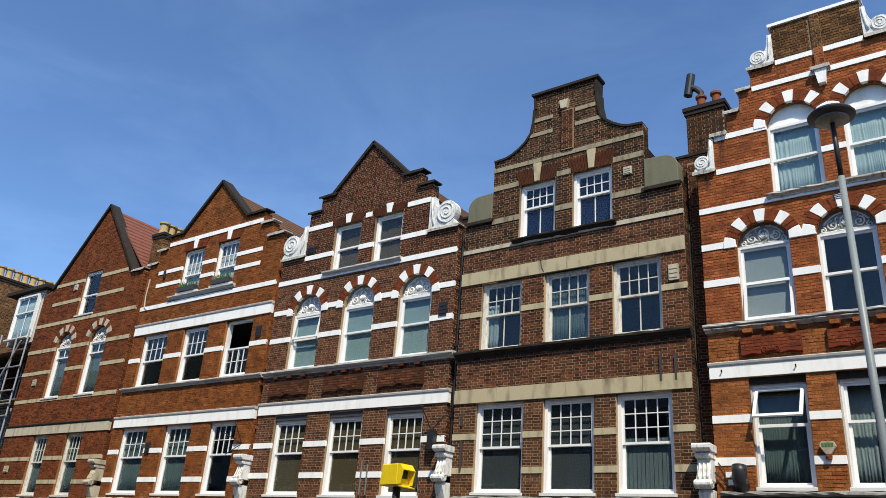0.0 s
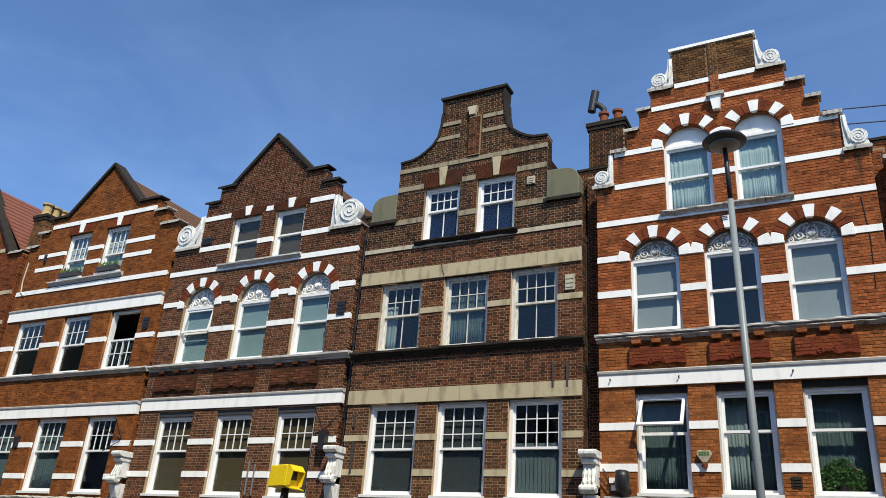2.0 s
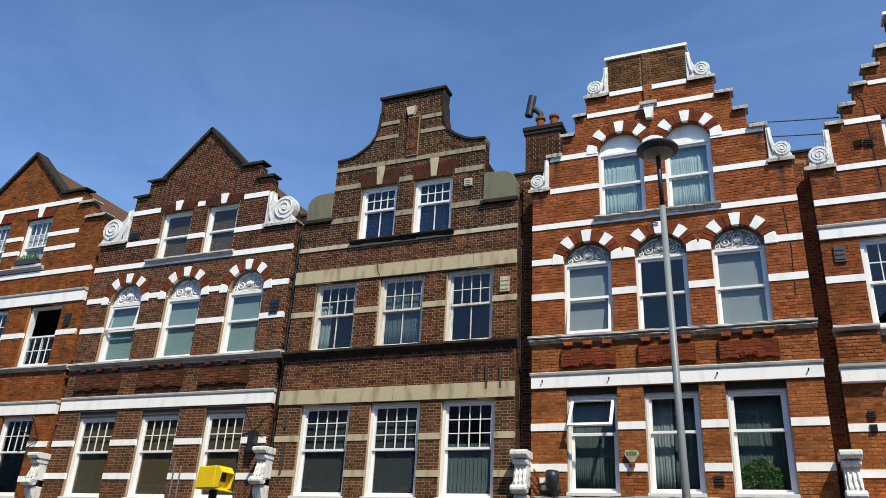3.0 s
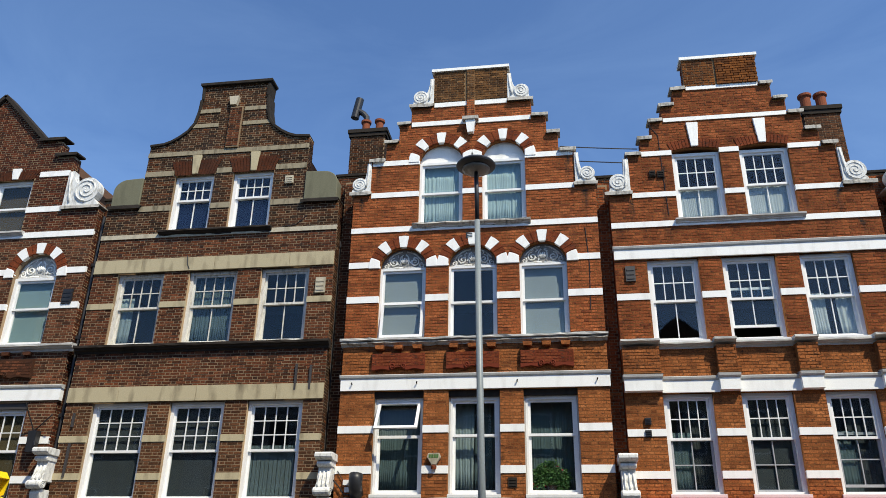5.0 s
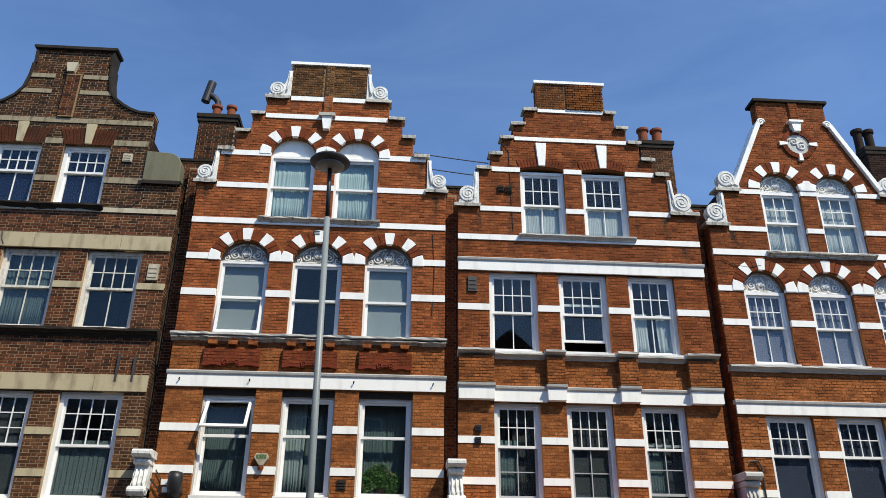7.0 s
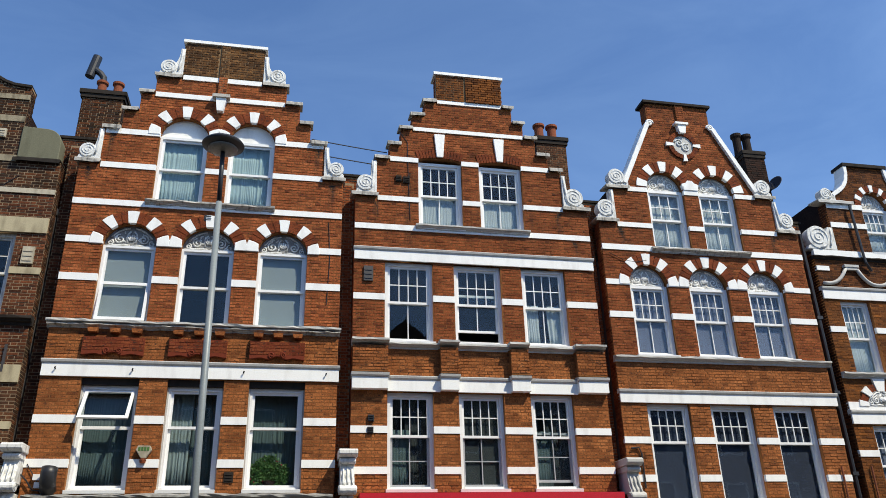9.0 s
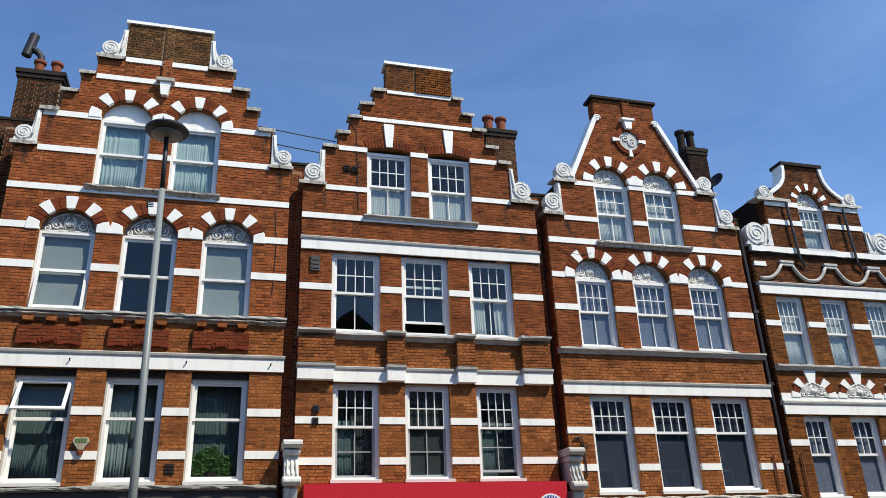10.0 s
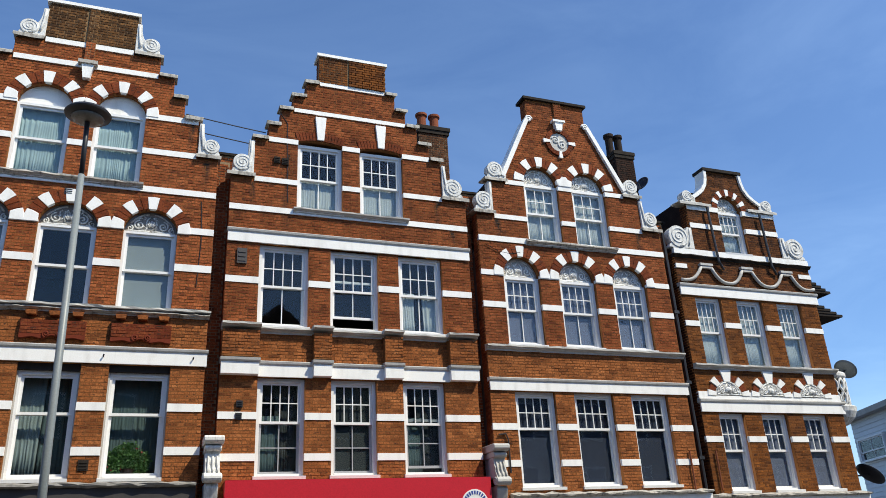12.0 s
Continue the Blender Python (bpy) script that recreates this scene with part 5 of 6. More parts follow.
for i, w in enumerate(f3):
    window(F, *w, up=(4, 2), low=(2, 1), split=0.5, curtain="cafe", seed=81 + i)
    flat_arch(F, w[0], w[1], w[3] + 0.03, 0.21, M_RUBBED, M_WHITE, 0.26, 0.49, 0.07, 0.07)
window(F, *f2[0], up=(4, 2), low=(2, 1), split=0.5, seed=83)
window(F, *f2[1], up=(4, 2), low=(2, 1), split=0.5, state="raised", curtain="", seed=84)
window(F, *f2[2], up=(4, 2), low=(2, 1), split=0.5, curtain="sides", seed=85)
for i, w in enumerate(f1):
    # lower sashes: recess shade and dirt both put into a greyer paint
    window(F, *w, up=(4, 2), low=(2, 2), split=0.55, curtain=("dusk", "gloom", "dusk")[i], state="ajar" if i == 2 else "", seed=86 + i, low_frame=M_FRAME_SHADED)
# piers that stand forward between the two lower storeys
for x0, x1 in ((fx0, 6.55), (7.64, 8.02), (9.15, 9.55), (10.62, fx1)):
    bm = bmesh.new()
    box(bm, x0 + 0.003, x1 - 0.003, -0.15, 0.04, 5.78, 6.32)
    pier = part("pier", bm, M_MORTAR_WARM, F)
    pb = bricks(F, [(x0, 5.78), (x1, 5.78), (x1, 6.34), (x0, 6.34)], [], 5.78, 6.34, M_TANBRICK, 90 + int(x0), -0.158)
    lintel(F, x0, x1, 5.43, 5.66, M_WHITE)
    bm = bmesh.new()
    box(bm, x0, x1, -0.16, -0.03, 5.432, 5.664)
    part("pier_block", bm, M_WHITE, F, bevel=0.006)
    bm = bmesh.new()
    along_x(bm, [(0.03, 5.67), (-0.17, 5.67), (-0.2, 5.7), (-0.21, 5.75), (0.03, 5.78)], x0 - 0.02, x1 + 0.02)
    part("lintel_moulding", bm, M_GREYPAINT, F)
    cornice(F, x0 - 0.02, x1 + 0.02, 6.47, M_GREYPAINT, 0.25, 0.14)
for x0, x1 in ((6.55, 7.64), (8.02, 9.15), (9.55, 10.62)):
    lintel(F, x0, x1, 5.41, 5.64, M_WHITE)
    cornice(F, x0 + 0.02, x1 - 0.02, 6.42, M_GREYPAINT, 0.14, 0.12)
stepped_top(F, f_steps, (7.72, 9.34, 13.27), None)
coping(F, fx0 - 0.1, 6.33, 9.9, M_COPING)
coping(F, 10.66, fx1 + 0.08, 9.87, M_COPING)
scroll_pad(F, 6.29, 5.8, 9.91, 0.82, 10.14, 0.2, neck=0.12)
scroll_pad(F, 10.7, 11.24, 9.88, 0.82, 10.12, 0.23, neck=0.1)
bm = bmesh.new()
box(bm, 7.71, 9.35, -0.03, 0.05, 12.56, 13.268)
part("gable_block", bm, M_OCHREMORTAR, F)
bricks(F, [(7.71, 12.56), (8.4, 12.56), (8.4, 13.268), (7.71, 13.268)], [], 12.56, 13.3, M_TAWNY, 95, -0.04)
bricks(F, [(8.44, 12.56), (9.35, 12.56), (9.35, 13.268), (8.44, 13.268)], [], 12.56, 13.3, M_TAWNY, 96, -0.07)
vent(F, 6.79, 10.31, 0.13, 0.15, M_DARKSTONE)
vent(F, 6.97, 10.29, 0.15, 0.16, M_DARKSTONE)
vent(F, 6.13, 7.95, 0.2, 0.34, M_DARKWOOD)
vent(F, 6.22, 4.86, 0.12, 0.13, M_BLACK)
vent(F, 6.21, 4.62, 0.12, 0.13, M_BLACK)

# ---- orange brick house with pointed gable and roundel ----
gx0, gx1 = 11.57, 16.78
g_mid = 14.07
g_out = [(gx0, 0), (gx1, 0), (gx1, 9.55), (16.25, 9.55), (16.25, 10.48), (15.82, 10.48), (15.82, 10.62), (14.92, 12.4), (14.92, 13.05), (13.2, 13.05), (13.2, 12.4), (12.36, 10.62), (12.36, 10.48),
         (12.0, 10.48), (12.0, 9.57), (gx0, 9.57)]
g3 = row(((12.91, 13.88), (14.27, 15.26)), 8.93, 10.56)
g2 = row(((12.14, 13.09), (13.62, 14.62), (15.12, 16.1)), 6.35, 8.02)
g1 = row(((12.17, 13.17), (13.66, 14.69), (15.18, 16.2)), 3.2, 5.26)
g_holes = [opening(w) for w in g1] + [opening(w, 0.5) for w in g3 + g2]
G = house_base("orange brick house with pointed gable and white roundel", gx0, gx1, g_out, g_holes, M_MORTAR_WARM, M_RUSSET, 17, (3.0, 6.0), 8.53, tiers=((6.2, M_TANBRICK),), pieces=(3.828, 5.28))
for z in (7.27, 4.48, 3.7):
    band(G, g_out, g_holes, z - 0.07, z + 0.07, M_WHITE)
band(G, g_out, g_holes, 7.99, 8.12, M_WHITE)
for z, lim in ((10.5, (12.4, 15.8)), (9.53, (12.03, 16.22))):
    band(G, g_out, g_holes, z - 0.06, z + 0.06, M_WHITE, 0.024, lim)
band(G, g_out, [], 8.86, 9.0, M_WHITE, 0.026)
cornice(G, 12.8, 15.36, 8.95, M_COPING, 0.13, 0.12, "sill_course")
cornice(G, gx0 - 0.02, gx1 + 0.08, 6.3, M_GREYPAINT, 0.13, 0.13)
lintel(G, gx0, gx1 + 0.04, 5.27, 5.47, M_WHITE)
for w in g3 + g2:
    arch(G, w[0], w[1], w[3], 0.5, M_WHITE, M_RUBBED, (12, 52, 90, 128, 168) if w in g3 else (52, 90, 128), springers=w not in g3)
    tympanum(G, w[0], w[1], w[3], 0.5, True, 9, M_GREYPAINT)
bm = bmesh.new()
prism(bm, [(13.885, 10.565), (14.265, 10.565), (14.265, 10.66), (14.14, 10.84), (14.01, 10.84), (13.885, 10.66)], -0.045, 0.05)
part("springer", bm, M_WHITE, G, bevel=0.008)
for i, w in enumerate(g3):
    window(G, *w, up=(3, 2), low=(2, 1), split=0.52, curtain="net", seed=101 + i)
for i, w in enumerate(g2):
    window(G, *w, up=(4, 2), low=(2, 1), split=0.52, curtain="lilac", seed=103 + i)
for i, w in enumerate(g1):
    window(G, *w, up=(4, 2), low=(1, 1), split=0.62, curtain="navy", seed=106 + i)
for sgn, p, q in ((-1, (12.36, 10.62), (13.2, 12.4)), (1, (15.82, 10.62), (14.92, 12.4))):
    verge(G, p, q, M_WHITE, 0.1, 0.08, 0.34, "gable_capping")
    bm = bmesh.new()
    tube(bm, spiral(q[0] + sgn * -0.02, q[1] + 0.03, 0.1, -0.05, 1.5, 0 if sgn < 0 else math.pi, -sgn), 0.03, 6)
    part("capping_curl", bm, M_WHITE, G, smooth=True)
bm = bmesh.new()
box(bm, 13.12, 15.0, -0.08, 0.38, 13.05, 13.12)
part("coping", bm, M_DARKSTONE, G, bevel=0.01)
bm = bmesh.new()
box(bm, g_mid - 0.07, g_mid + 0.16, -0.05, 0.05, 12.3, 13.045)
part("pilaster_strip", bm, M_MORTAR_WARM, G)
bricks(G, [(g_mid - 0.065, 12.31), (g_mid + 0.155, 12.31), (g_mid + 0.155, 13.04), (g_mid - 0.065, 13.04)], [], 12.31, 13.04, M_RUSSET, 98, -0.058)
bm = bmesh.new()
box(bm, g_mid - 0.12, g_mid + 0.12, -0.13, 0.05, 12.18, 12.42, 0.04)
box(bm, g_mid - 0.18, g_mid + 0.18, -0.16, 0.05, 12.42, 12.48)
part("keystone", bm, M_WHITE, G, bevel=0.01)
# the roundel: ring of rubbed bricks with four white stones round a moulded disc
for k in range(24):
    a0, a1 = 2 * math.pi * (k - 0.5) / 24 + 0.012, 2 * math.pi * (k + 0.5) / 24 - 0.012
    bm = bmesh.new()
    white = k in (0, 12, 18)
    r0, r1 = (0.27, 0.47) if white else (0.28, 0.4)
    prism(bm, [(g_mid + r * math.cos(a), 11.86 + r * math.sin(a)) for r, a in ((r0, a0), (r1, a0), (r1, a1), (r0, a1))], -0.06 if white else -0.045, 0.03)
    part("voussoir", bm, M_WHITE if white else M_RUBBED, G)
bm = bmesh.new()
prism(bm, [(g_mid + 0.28 * math.cos(2 * math.pi * k / 24), 11.86 + 0.28 * math.sin(2 * math.pi * k / 24)) for k in range(24)], -0.014, 0.03)
disc = part("roundel", bm, M_GREYPAINT, G, "white moulded roundel")
bm = bmesh.new()
tube(bm, spiral(g_mid + 0.08, 11.8, 0.13, -0.02, 1.5, 1), 0.022, 6)
tube(bm, spiral(g_mid - 0.1, 11.92, 0.12, -0.02, 1.5, 3, -1), 0.022, 6)
part("relief", bm, M_STUCCO, disc, smooth=True)
coping(G, 11.82, 12.44, 10.56, M_COPING)
coping(G, 15.76, 16.36, 10.56, M_COPING)
coping(G, gx0 - 0.1, 12.05, 9.65, M_COPING)
coping(G, 16.2, gx1 + 0.06, 9.63, M_COPING)
scroll_pad(G, 12.42, 11.88, 10.57, 0.2, 10.8, 0.2, neck=0.2)
scroll_pad(G, 15.8, 16.3, 10.57, 0.2, 10.8, 0.2, neck=0.2)
scroll_pad(G, 12.0, 11.5, 9.66, 0.78, 9.92, 0.22, neck=0.1)
scroll_pad(G, 16.25, 16.76, 9.64, 0.78, 9.9, 0.2, neck=0.1)

# ---- corner house with curved gable and swags ----
hx0, hx1 = 17.12, 21.62
h_mid = 19.22
hc = [(0.56, 11.64), (0.58, 11.4), (0.64, 11.18), (0.76, 11.0), (0.92, 10.86), (1.14, 10.72)]
h_out = [(hx0, 0), (hx1, 0), (hx1, 9.1), (20.79, 9.1), (20.79, 10.5), (h_mid + 1.14, 10.5)] + [(h_mid + w, z) for w, z in hc[::-1]] + [(h_mid - w, z) for w, z in hc] + [(h_mid - 1.14, 10.5), (17.81, 10.5), (17.81, 9.1), (hx0, 9.1)]
h3 = row(((18.85, 19.68),), 9.2, 10.46)
h2 = row(((17.55, 18.36), (18.86, 19.7), (20.2, 21.02)), 6.03, 7.86)
h1 = row(((17.62, 18.4), (18.93, 19.74), (20.25, 21.07)), 3.03, 4.86)
h_holes = [opening(w) for w in h2 + h1] + [opening(w, 0.48) for w in h3]
Hh = house_base("orange brick corner house with curved gable and swags", hx0, hx1, h_out, h_holes, M_MORTAR_WARM, M_TAWNYGABLE, 18, (2.9, 5.8), 8.78, 2.8, tiers=((7.9, M_TAWNY),))
for z in (7.12, 4.23):
    band(Hh, h_out, h_holes, z - 0.07, z + 0.07, M_WHITE)
for z, hh, lim in ((10.44, 0.07, (17.82, 20.78)), (9.9, 0.07, (17.82, 20.78))):
    band(Hh, h_out, h_holes, z - hh, z + hh, M_WHITE, 0.03, lim)
band(Hh, h_out, [], 9.0, 9.17, M_WHITE, 0.05)
cornice(Hh, hx0 - 0.05, hx1 + 0.05, 9.0, M_DARKSTONE, 0.1, 0.08)
cornice(Hh, hx0, hx1 + 0.08, 6.06, M_GREYPAINT, 0.14, 0.13)
lintel(Hh, hx0, hx1 + 0.04, 7.88, 8.1, M_WHITE)
lintel(Hh, hx0, hx1 + 0.06, 4.88, 5.1, M_WHITE)
band(Hh, h_out, [], 5.2, 5.38, M_WHITE, 0.03)
for lim in ((17.12, 17.46), (21.2, 21.62)):
    band(Hh, h_out, [], 8.62, 8.74, M_WHITE, 0.03, lim)
for i, w in enumerate(h3):
    arch(Hh, w[0], w[1], w[3], 0.48, M_WHITE, M_RUBBED, (28, 58, 90, 122, 152), 0.17, springers=False, wide=6)
    tympanum(Hh, w[0], w[1], w[3], 0.48, True, 10, M_GREYPAINT)
    window(Hh, *w, up=(4, 2), low=(1, 1), split=0.5, curtain="net", frame=M_FRAME, seed=111)
for i, w in enumerate(h2):
    window(Hh, *w, up=(4, 2), low=(1, 1), split=0.5, curtain="net", seed=112 + i)
for i, w in enumerate(h1):
    window(Hh, *w, up=(3, 2), low=(1, 1), split=0.52, curtain="lilac", seed=115 + i)
for cx in (18.03, 19.36, 20.7):
    for ang, half, reach, white in ((90, 13, 0.74, True), (66, 9, 0.6, False), (114, 9, 0.6, False), (46, 9, 0.64, True), (134, 9, 0.64, True), (26, 9, 0.6, False), (154, 9, 0.6, False), (8, 7, 0.64, True), (172, 7, 0.64, True)):
        a0, a1 = radians(ang - half), radians(ang + half)
        bm = bmesh.new()
        prism(bm, [(cx + r * math.cos(a), 5.28 + r * math.sin(a) * 0.9) for r, a in ((0.4, a0), (reach, a0), (reach, a1), (0.4, a1))], -0.05 if white else -0.03, 0.03)
        part("voussoir", bm, M_WHITE if white else M_RUBBED, Hh)
    tb = tympanum(Hh, cx - 0.41, cx + 0.41, 5.28, 0.38, True, 12, M_GREYPAINT)
    tb.location.y = -0.19
# swags between small capitals
caps = (18.05, 19.38, 20.73)
for c in caps:
    bm = bmesh.new()
    box(bm, c - 0.2, c + 0.2, -0.1, 0.03, 8.72, 8.78)
    box(bm, c - 0.16, c + 0.16, -0.08, 0.03, 8.65, 8.72)
    part("swag_capital", bm, M_GREYPAINT, Hh, bevel=0.008)
ends = [hx0 - 0.1 - 0.5] + list(caps) + [hx1 + 0.45]
for p, q in zip(ends, ends[1:]):
    pts = []
    for i in range(15):
        t = i / 14
        x = p + 0.16 + (q - p - 0.32) * t
        if hx0 <= x <= hx1:
            pts.append((x, -0.045, 8.28 + 0.4 * abs(2 * t - 1) ** 2.6))
    bm = bmesh.new()
    tube(bm, pts, 0.045, 8)
    part("swag", bm, M_GREYPAINT, Hh, smooth=True)
for sgn in (-1, 1):
    for (wa, za), (wb, zb) in zip(hc, hc[1:]):
        verge(Hh, (h_mid + sgn * wa, za), (h_mid + sgn * wb, zb), M_WHITE, 0.08, 0.06, 0.33, "gable_capping")
    coping(Hh, *sorted((h_mid + sgn * 0.62, h_mid + sgn * 1.66)), 10.58, M_GREYPAINT)
    scroll_pad(Hh, h_mid + sgn * 1.1, h_mid + sgn * 1.56, 10.58, 0.2, 10.76, 0.16, neck=0.2)
bm = bmesh.new()
box(bm, h_mid - 0.66, h_mid + 0.66, -0.08, 0.38, 11.64, 11.73)
part("coping", bm, M_DARKSTONE, Hh, bevel=0.01)
scroll_pad(Hh, 17.81, 16.98, 9.18, 0.62, 9.5, 0.31, neck=0.16)
scroll_pad(Hh, 20.79, 21.6, 9.18, 0.62, 9.5, 0.3, neck=0.16)
for x, z0, z1 in ((18.42, 8.66, 10.45), (20.2, 8.66, 10.42)):
    bm = bmesh.new()
    tube(bm, [(x, -0.11, z1), (x + 0.02, -0.11, (z0 + z1) / 2), (x + 0.05, -0.1, z0 + 0.2), (x + 0.2, -0.05, z0)], 0.034, 8)
    part("downpipe", bm, M_BLACK, Hh, "slim black pipe hooked at its foot")

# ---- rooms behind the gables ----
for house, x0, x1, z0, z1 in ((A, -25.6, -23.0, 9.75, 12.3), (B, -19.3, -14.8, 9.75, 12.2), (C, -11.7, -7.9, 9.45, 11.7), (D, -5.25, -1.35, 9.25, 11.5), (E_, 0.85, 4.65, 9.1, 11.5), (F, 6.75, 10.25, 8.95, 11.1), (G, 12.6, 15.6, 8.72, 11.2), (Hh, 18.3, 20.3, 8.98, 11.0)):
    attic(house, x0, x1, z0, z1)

# ---- party walls between the houses ----
for x0, x1, zt, mat, seed in ((-28.4, -27.9, 11.0, M_RED, 1), (-20.87, -20.5, 11.2, M_RED, 2), (-13.4, -13.2, 10.6, M_DARK, 3), (-6.45, -6.2, 10.5, M_DARK, 4), (-0.36, 0.0, 10.8, M_BROWN, 5),
                              (5.53, 5.82, 10.35, M_ORANGE, 6), (11.28, 11.57, 10.1, M_ORANGE, 7), (16.78, 17.12, 9.9, M_ORANGE, 8)):
    pw = thing("party_wall", "brick party wall set back between two houses", "wall", kind="structure")
    bm = bmesh.new()
    box(bm, x0 + 0.002, x1 - 0.002, 0.44, 0.6, 0, zt)
    box(bm, x0 - 0.25, x1 + 0.25, 0.6, 6.5, 9.0, zt + 0.25)
    part("core", bm, M_MORTAR_GREY, pw)
    bricks(pw, [(x0 + 0.004, 2.9), (x1 - 0.004, 2.9), (x1 - 0.004, zt), (x0 + 0.004, zt)], [], 2.9, zt, mat, 200 + seed, 0.432)
    bricks(pw, [(x0 - 0.24, 9.0), (x1 + 0.24, 9.0), (x1 + 0.24, zt + 0.24), (x0 - 0.24, zt + 0.24)], [], 9.0, zt + 0.24, mat, 230 + seed, 0.592)
    bm = bmesh.new()
    box(bm, x0 - 0.3, x1 + 0.3, 0.55, 6.5, zt + 0.25, zt + 0.31)
    part("coping", bm, M_DARKSTONE, pw)

# ---- roofs behind the parapets ----
for x0, x1, z in ((-13.2, -6.45, 9.42), (-6.2, -0.36, 9.22), (0.0, 5.53, 9.07), (5.82, 11.28, 8.92), (11.57, 16.78, 8.69), (17.12, 21.6, 8.95)):
    bm = bmesh.new()
    box(bm, x0, x1, 0.3, 6.5, z - 0.15, z)
    tagged(part("roof", bm, M_SLATE, None), "dark flat roof behind the parapet", "roof", kind="structure")

# ---- scrolled brackets over the shop piers ----
def bracket(x, z, w, mat, label):
    br = thing("console_bracket", label, "bracket", "brackets over the shop piers", at=(x, 0, z))
    bm = bmesh.new()
    along_x(bm, [(0.15, 0), (-0.3, 0), (-0.33, -0.03), (-0.33, -0.1), (-0.26, -0.15), (0.15, -0.15)], -w / 2 - 0.03, w / 2 + 0.03)
    part("cap", bm, mat, br, bevel=0.01)
    bm = bmesh.new()
    along_x(bm, [(0.15, -0.152), (-0.2, -0.152), (-0.25, -0.18), (-0.265, -0.225), (-0.235, -0.27), (0.15, -0.27)], -w / 2, w / 2)
    part("neck", bm, mat, br, bevel=0.012)
    # the flared face, hollow at its top and swelling towards the roll
    bm = bmesh.new()
    prof = [(0.15, -0.272)] + [(-0.19 - 0.09 * (t / 8) ** 2, -0.272 - 0.05 * t) for t in range(9)] + [(0.15, -0.672)]
    worn_run(bm, prof, -w / 2 + 0.02, w / 2 - 0.02, 0.006, 3)
    part("face", bm, mat, br)
    for k in range(3):
        bm = bmesh.new()
        xx = (k - 1) * w * 0.26
        tube(bm, [(xx, -0.2, -0.36), (xx * 1.05, -0.222, -0.47), (xx * 1.12, -0.262, -0.6), (xx * 1.15, -0.275, -0.66)], 0.018, 6, True)
        part("leaf_rib", bm, mat, br, smooth=True)
    bm = bmesh.new()
    tube(bm, [(-w / 2 - 0.01, -0.25, -0.75), (-w / 4, -0.25, -0.755), (0, -0.25, -0.75), (w / 4, -0.25, -0.755), (w / 2 + 0.01, -0.25, -0.75)], 0.088, 14, True)
    part("roll", bm, mat, br, bevel=0.008)
    for sgn in (-1, 1):
        bm = bmesh.new()
        tube(bm, [(sgn * (w / 2 + 0.012), y, zz) for y, _, zz in [(p[0] - 0.25, 0, p[2] - 0.75) for p in spiral(0, 0, 0.075, 0, 2)]], 0.012, 6)
        part("spiral_moulding", bm, mat, br, smooth=True)
    bm = bmesh.new()
    along_x(bm, [(0.15, -0.84), (-0.2, -0.84), (-0.24, -0.92), (-0.2, -1.05), (-0.15, -1.2), (0.15, -1.2)], -w / 2 + 0.03, w / 2 - 0.03)
    part("tail", bm, mat, br, bevel=0.01)
    bm = bmesh.new()
    box(bm, -w / 2, w / 2, -0.14, 0.15, -z + 0.005, -1.2)
    part("pilaster", bm, mat, br, bevel=0.01)
    return br

for x, z, m, lab in ((-20.72, 4.36, M_PALE, "cream painted scrolled bracket between shop fronts"), (-13.33, 4.36, M_STUCCO, "white painted scrolled bracket between shop fronts"), (-6.3, 4.42, M_STUCCO, "white painted scrolled bracket between shop fronts"),
                     (-0.14, 4.27, M_STUCCO, "white painted scrolled bracket between shop fronts"), (5.76, 4.2, M_STUCCO, "white painted scrolled bracket between shop fronts"), (11.55, 4.06, M_GREYPAINT, "grey weathered scrolled bracket between shop fronts")):
    bracket(x, z, 0.3, m, lab).scale = (1.0, 1.35, 1.0)

# ---- shop fascias at the foot of the view ----
def fascia(x0, x1, z0, z1, mat, label, ledge=M_DARKSTONE):
    f = thing("shop_fascia", label, "shop sign", "shop fascias")
    bm = bmesh.new()
    box(bm, x0, x1, -0.16, -0.012, z0, z1)
    part("board", bm, mat, f, bevel=0.01)
    bm = bmesh.new()
    worn_run(bm, [(-0.012, z1 + 0.002), (-0.2, z1 + 0.002), (-0.26, z1 + 0.03), (-0.26, z1 + 0.06), (-0.012, z1 + 0.11)], x0, x1, 0.012)
    part("ledge", bm, ledge, f)
    return f

for x0, x1, z1, m, lab in ((-27.6, -21.0, 3.0, M_WHITE, "white shop fascia board under the windows"), (-20.45, -13.6, 3.05, M_WHITE, "white shop fascia board under the windows"), (-13.05, -6.6, 3.05, M_DARKWOOD, "dark shop fascia board under the windows"),
                           (-6.05, -0.4, 3.18, M_DARKWOOD, "dark shop fascia board under the windows"), (0.1, 5.5, 3.32, M_DARKWOOD, "dark shop fascia board under the windows"),
                           (11.85, 16.9, 2.98, M_WHITE, "long white shop fascia board under a lead ledge")):
    fascia(x0, x1, 2.2, z1, m, lab, M_COPING if m is M_WHITE else M_SOOTSHADEPAINT)
white_sign = fascia(17.0, 21.7, 2.2, 2.86, M_WHITE, "white shop fascia with a line of small lettering", M_COPING)
bm = bmesh.new()
rng = random.Random(5)
x = 19.2
while x < 21.4:
    w = rng.uniform(0.08, 0.3)
    box(bm, x, x + w, -0.166, -0.158, 2.7, 2.76)
    x += w + 0.06
part("lettering", bm, M_SLATE, white_sign)
red = thing("shop_sign", "bright red shop sign board with a white badge", "shop sign")
bm = bmesh.new()
box(bm, 6.0, 11.3, -0.3, -0.012, 2.3, 3.4)
part("board", bm, M_REDSIGN, red, bevel=0.015)
bm = bmesh.new()
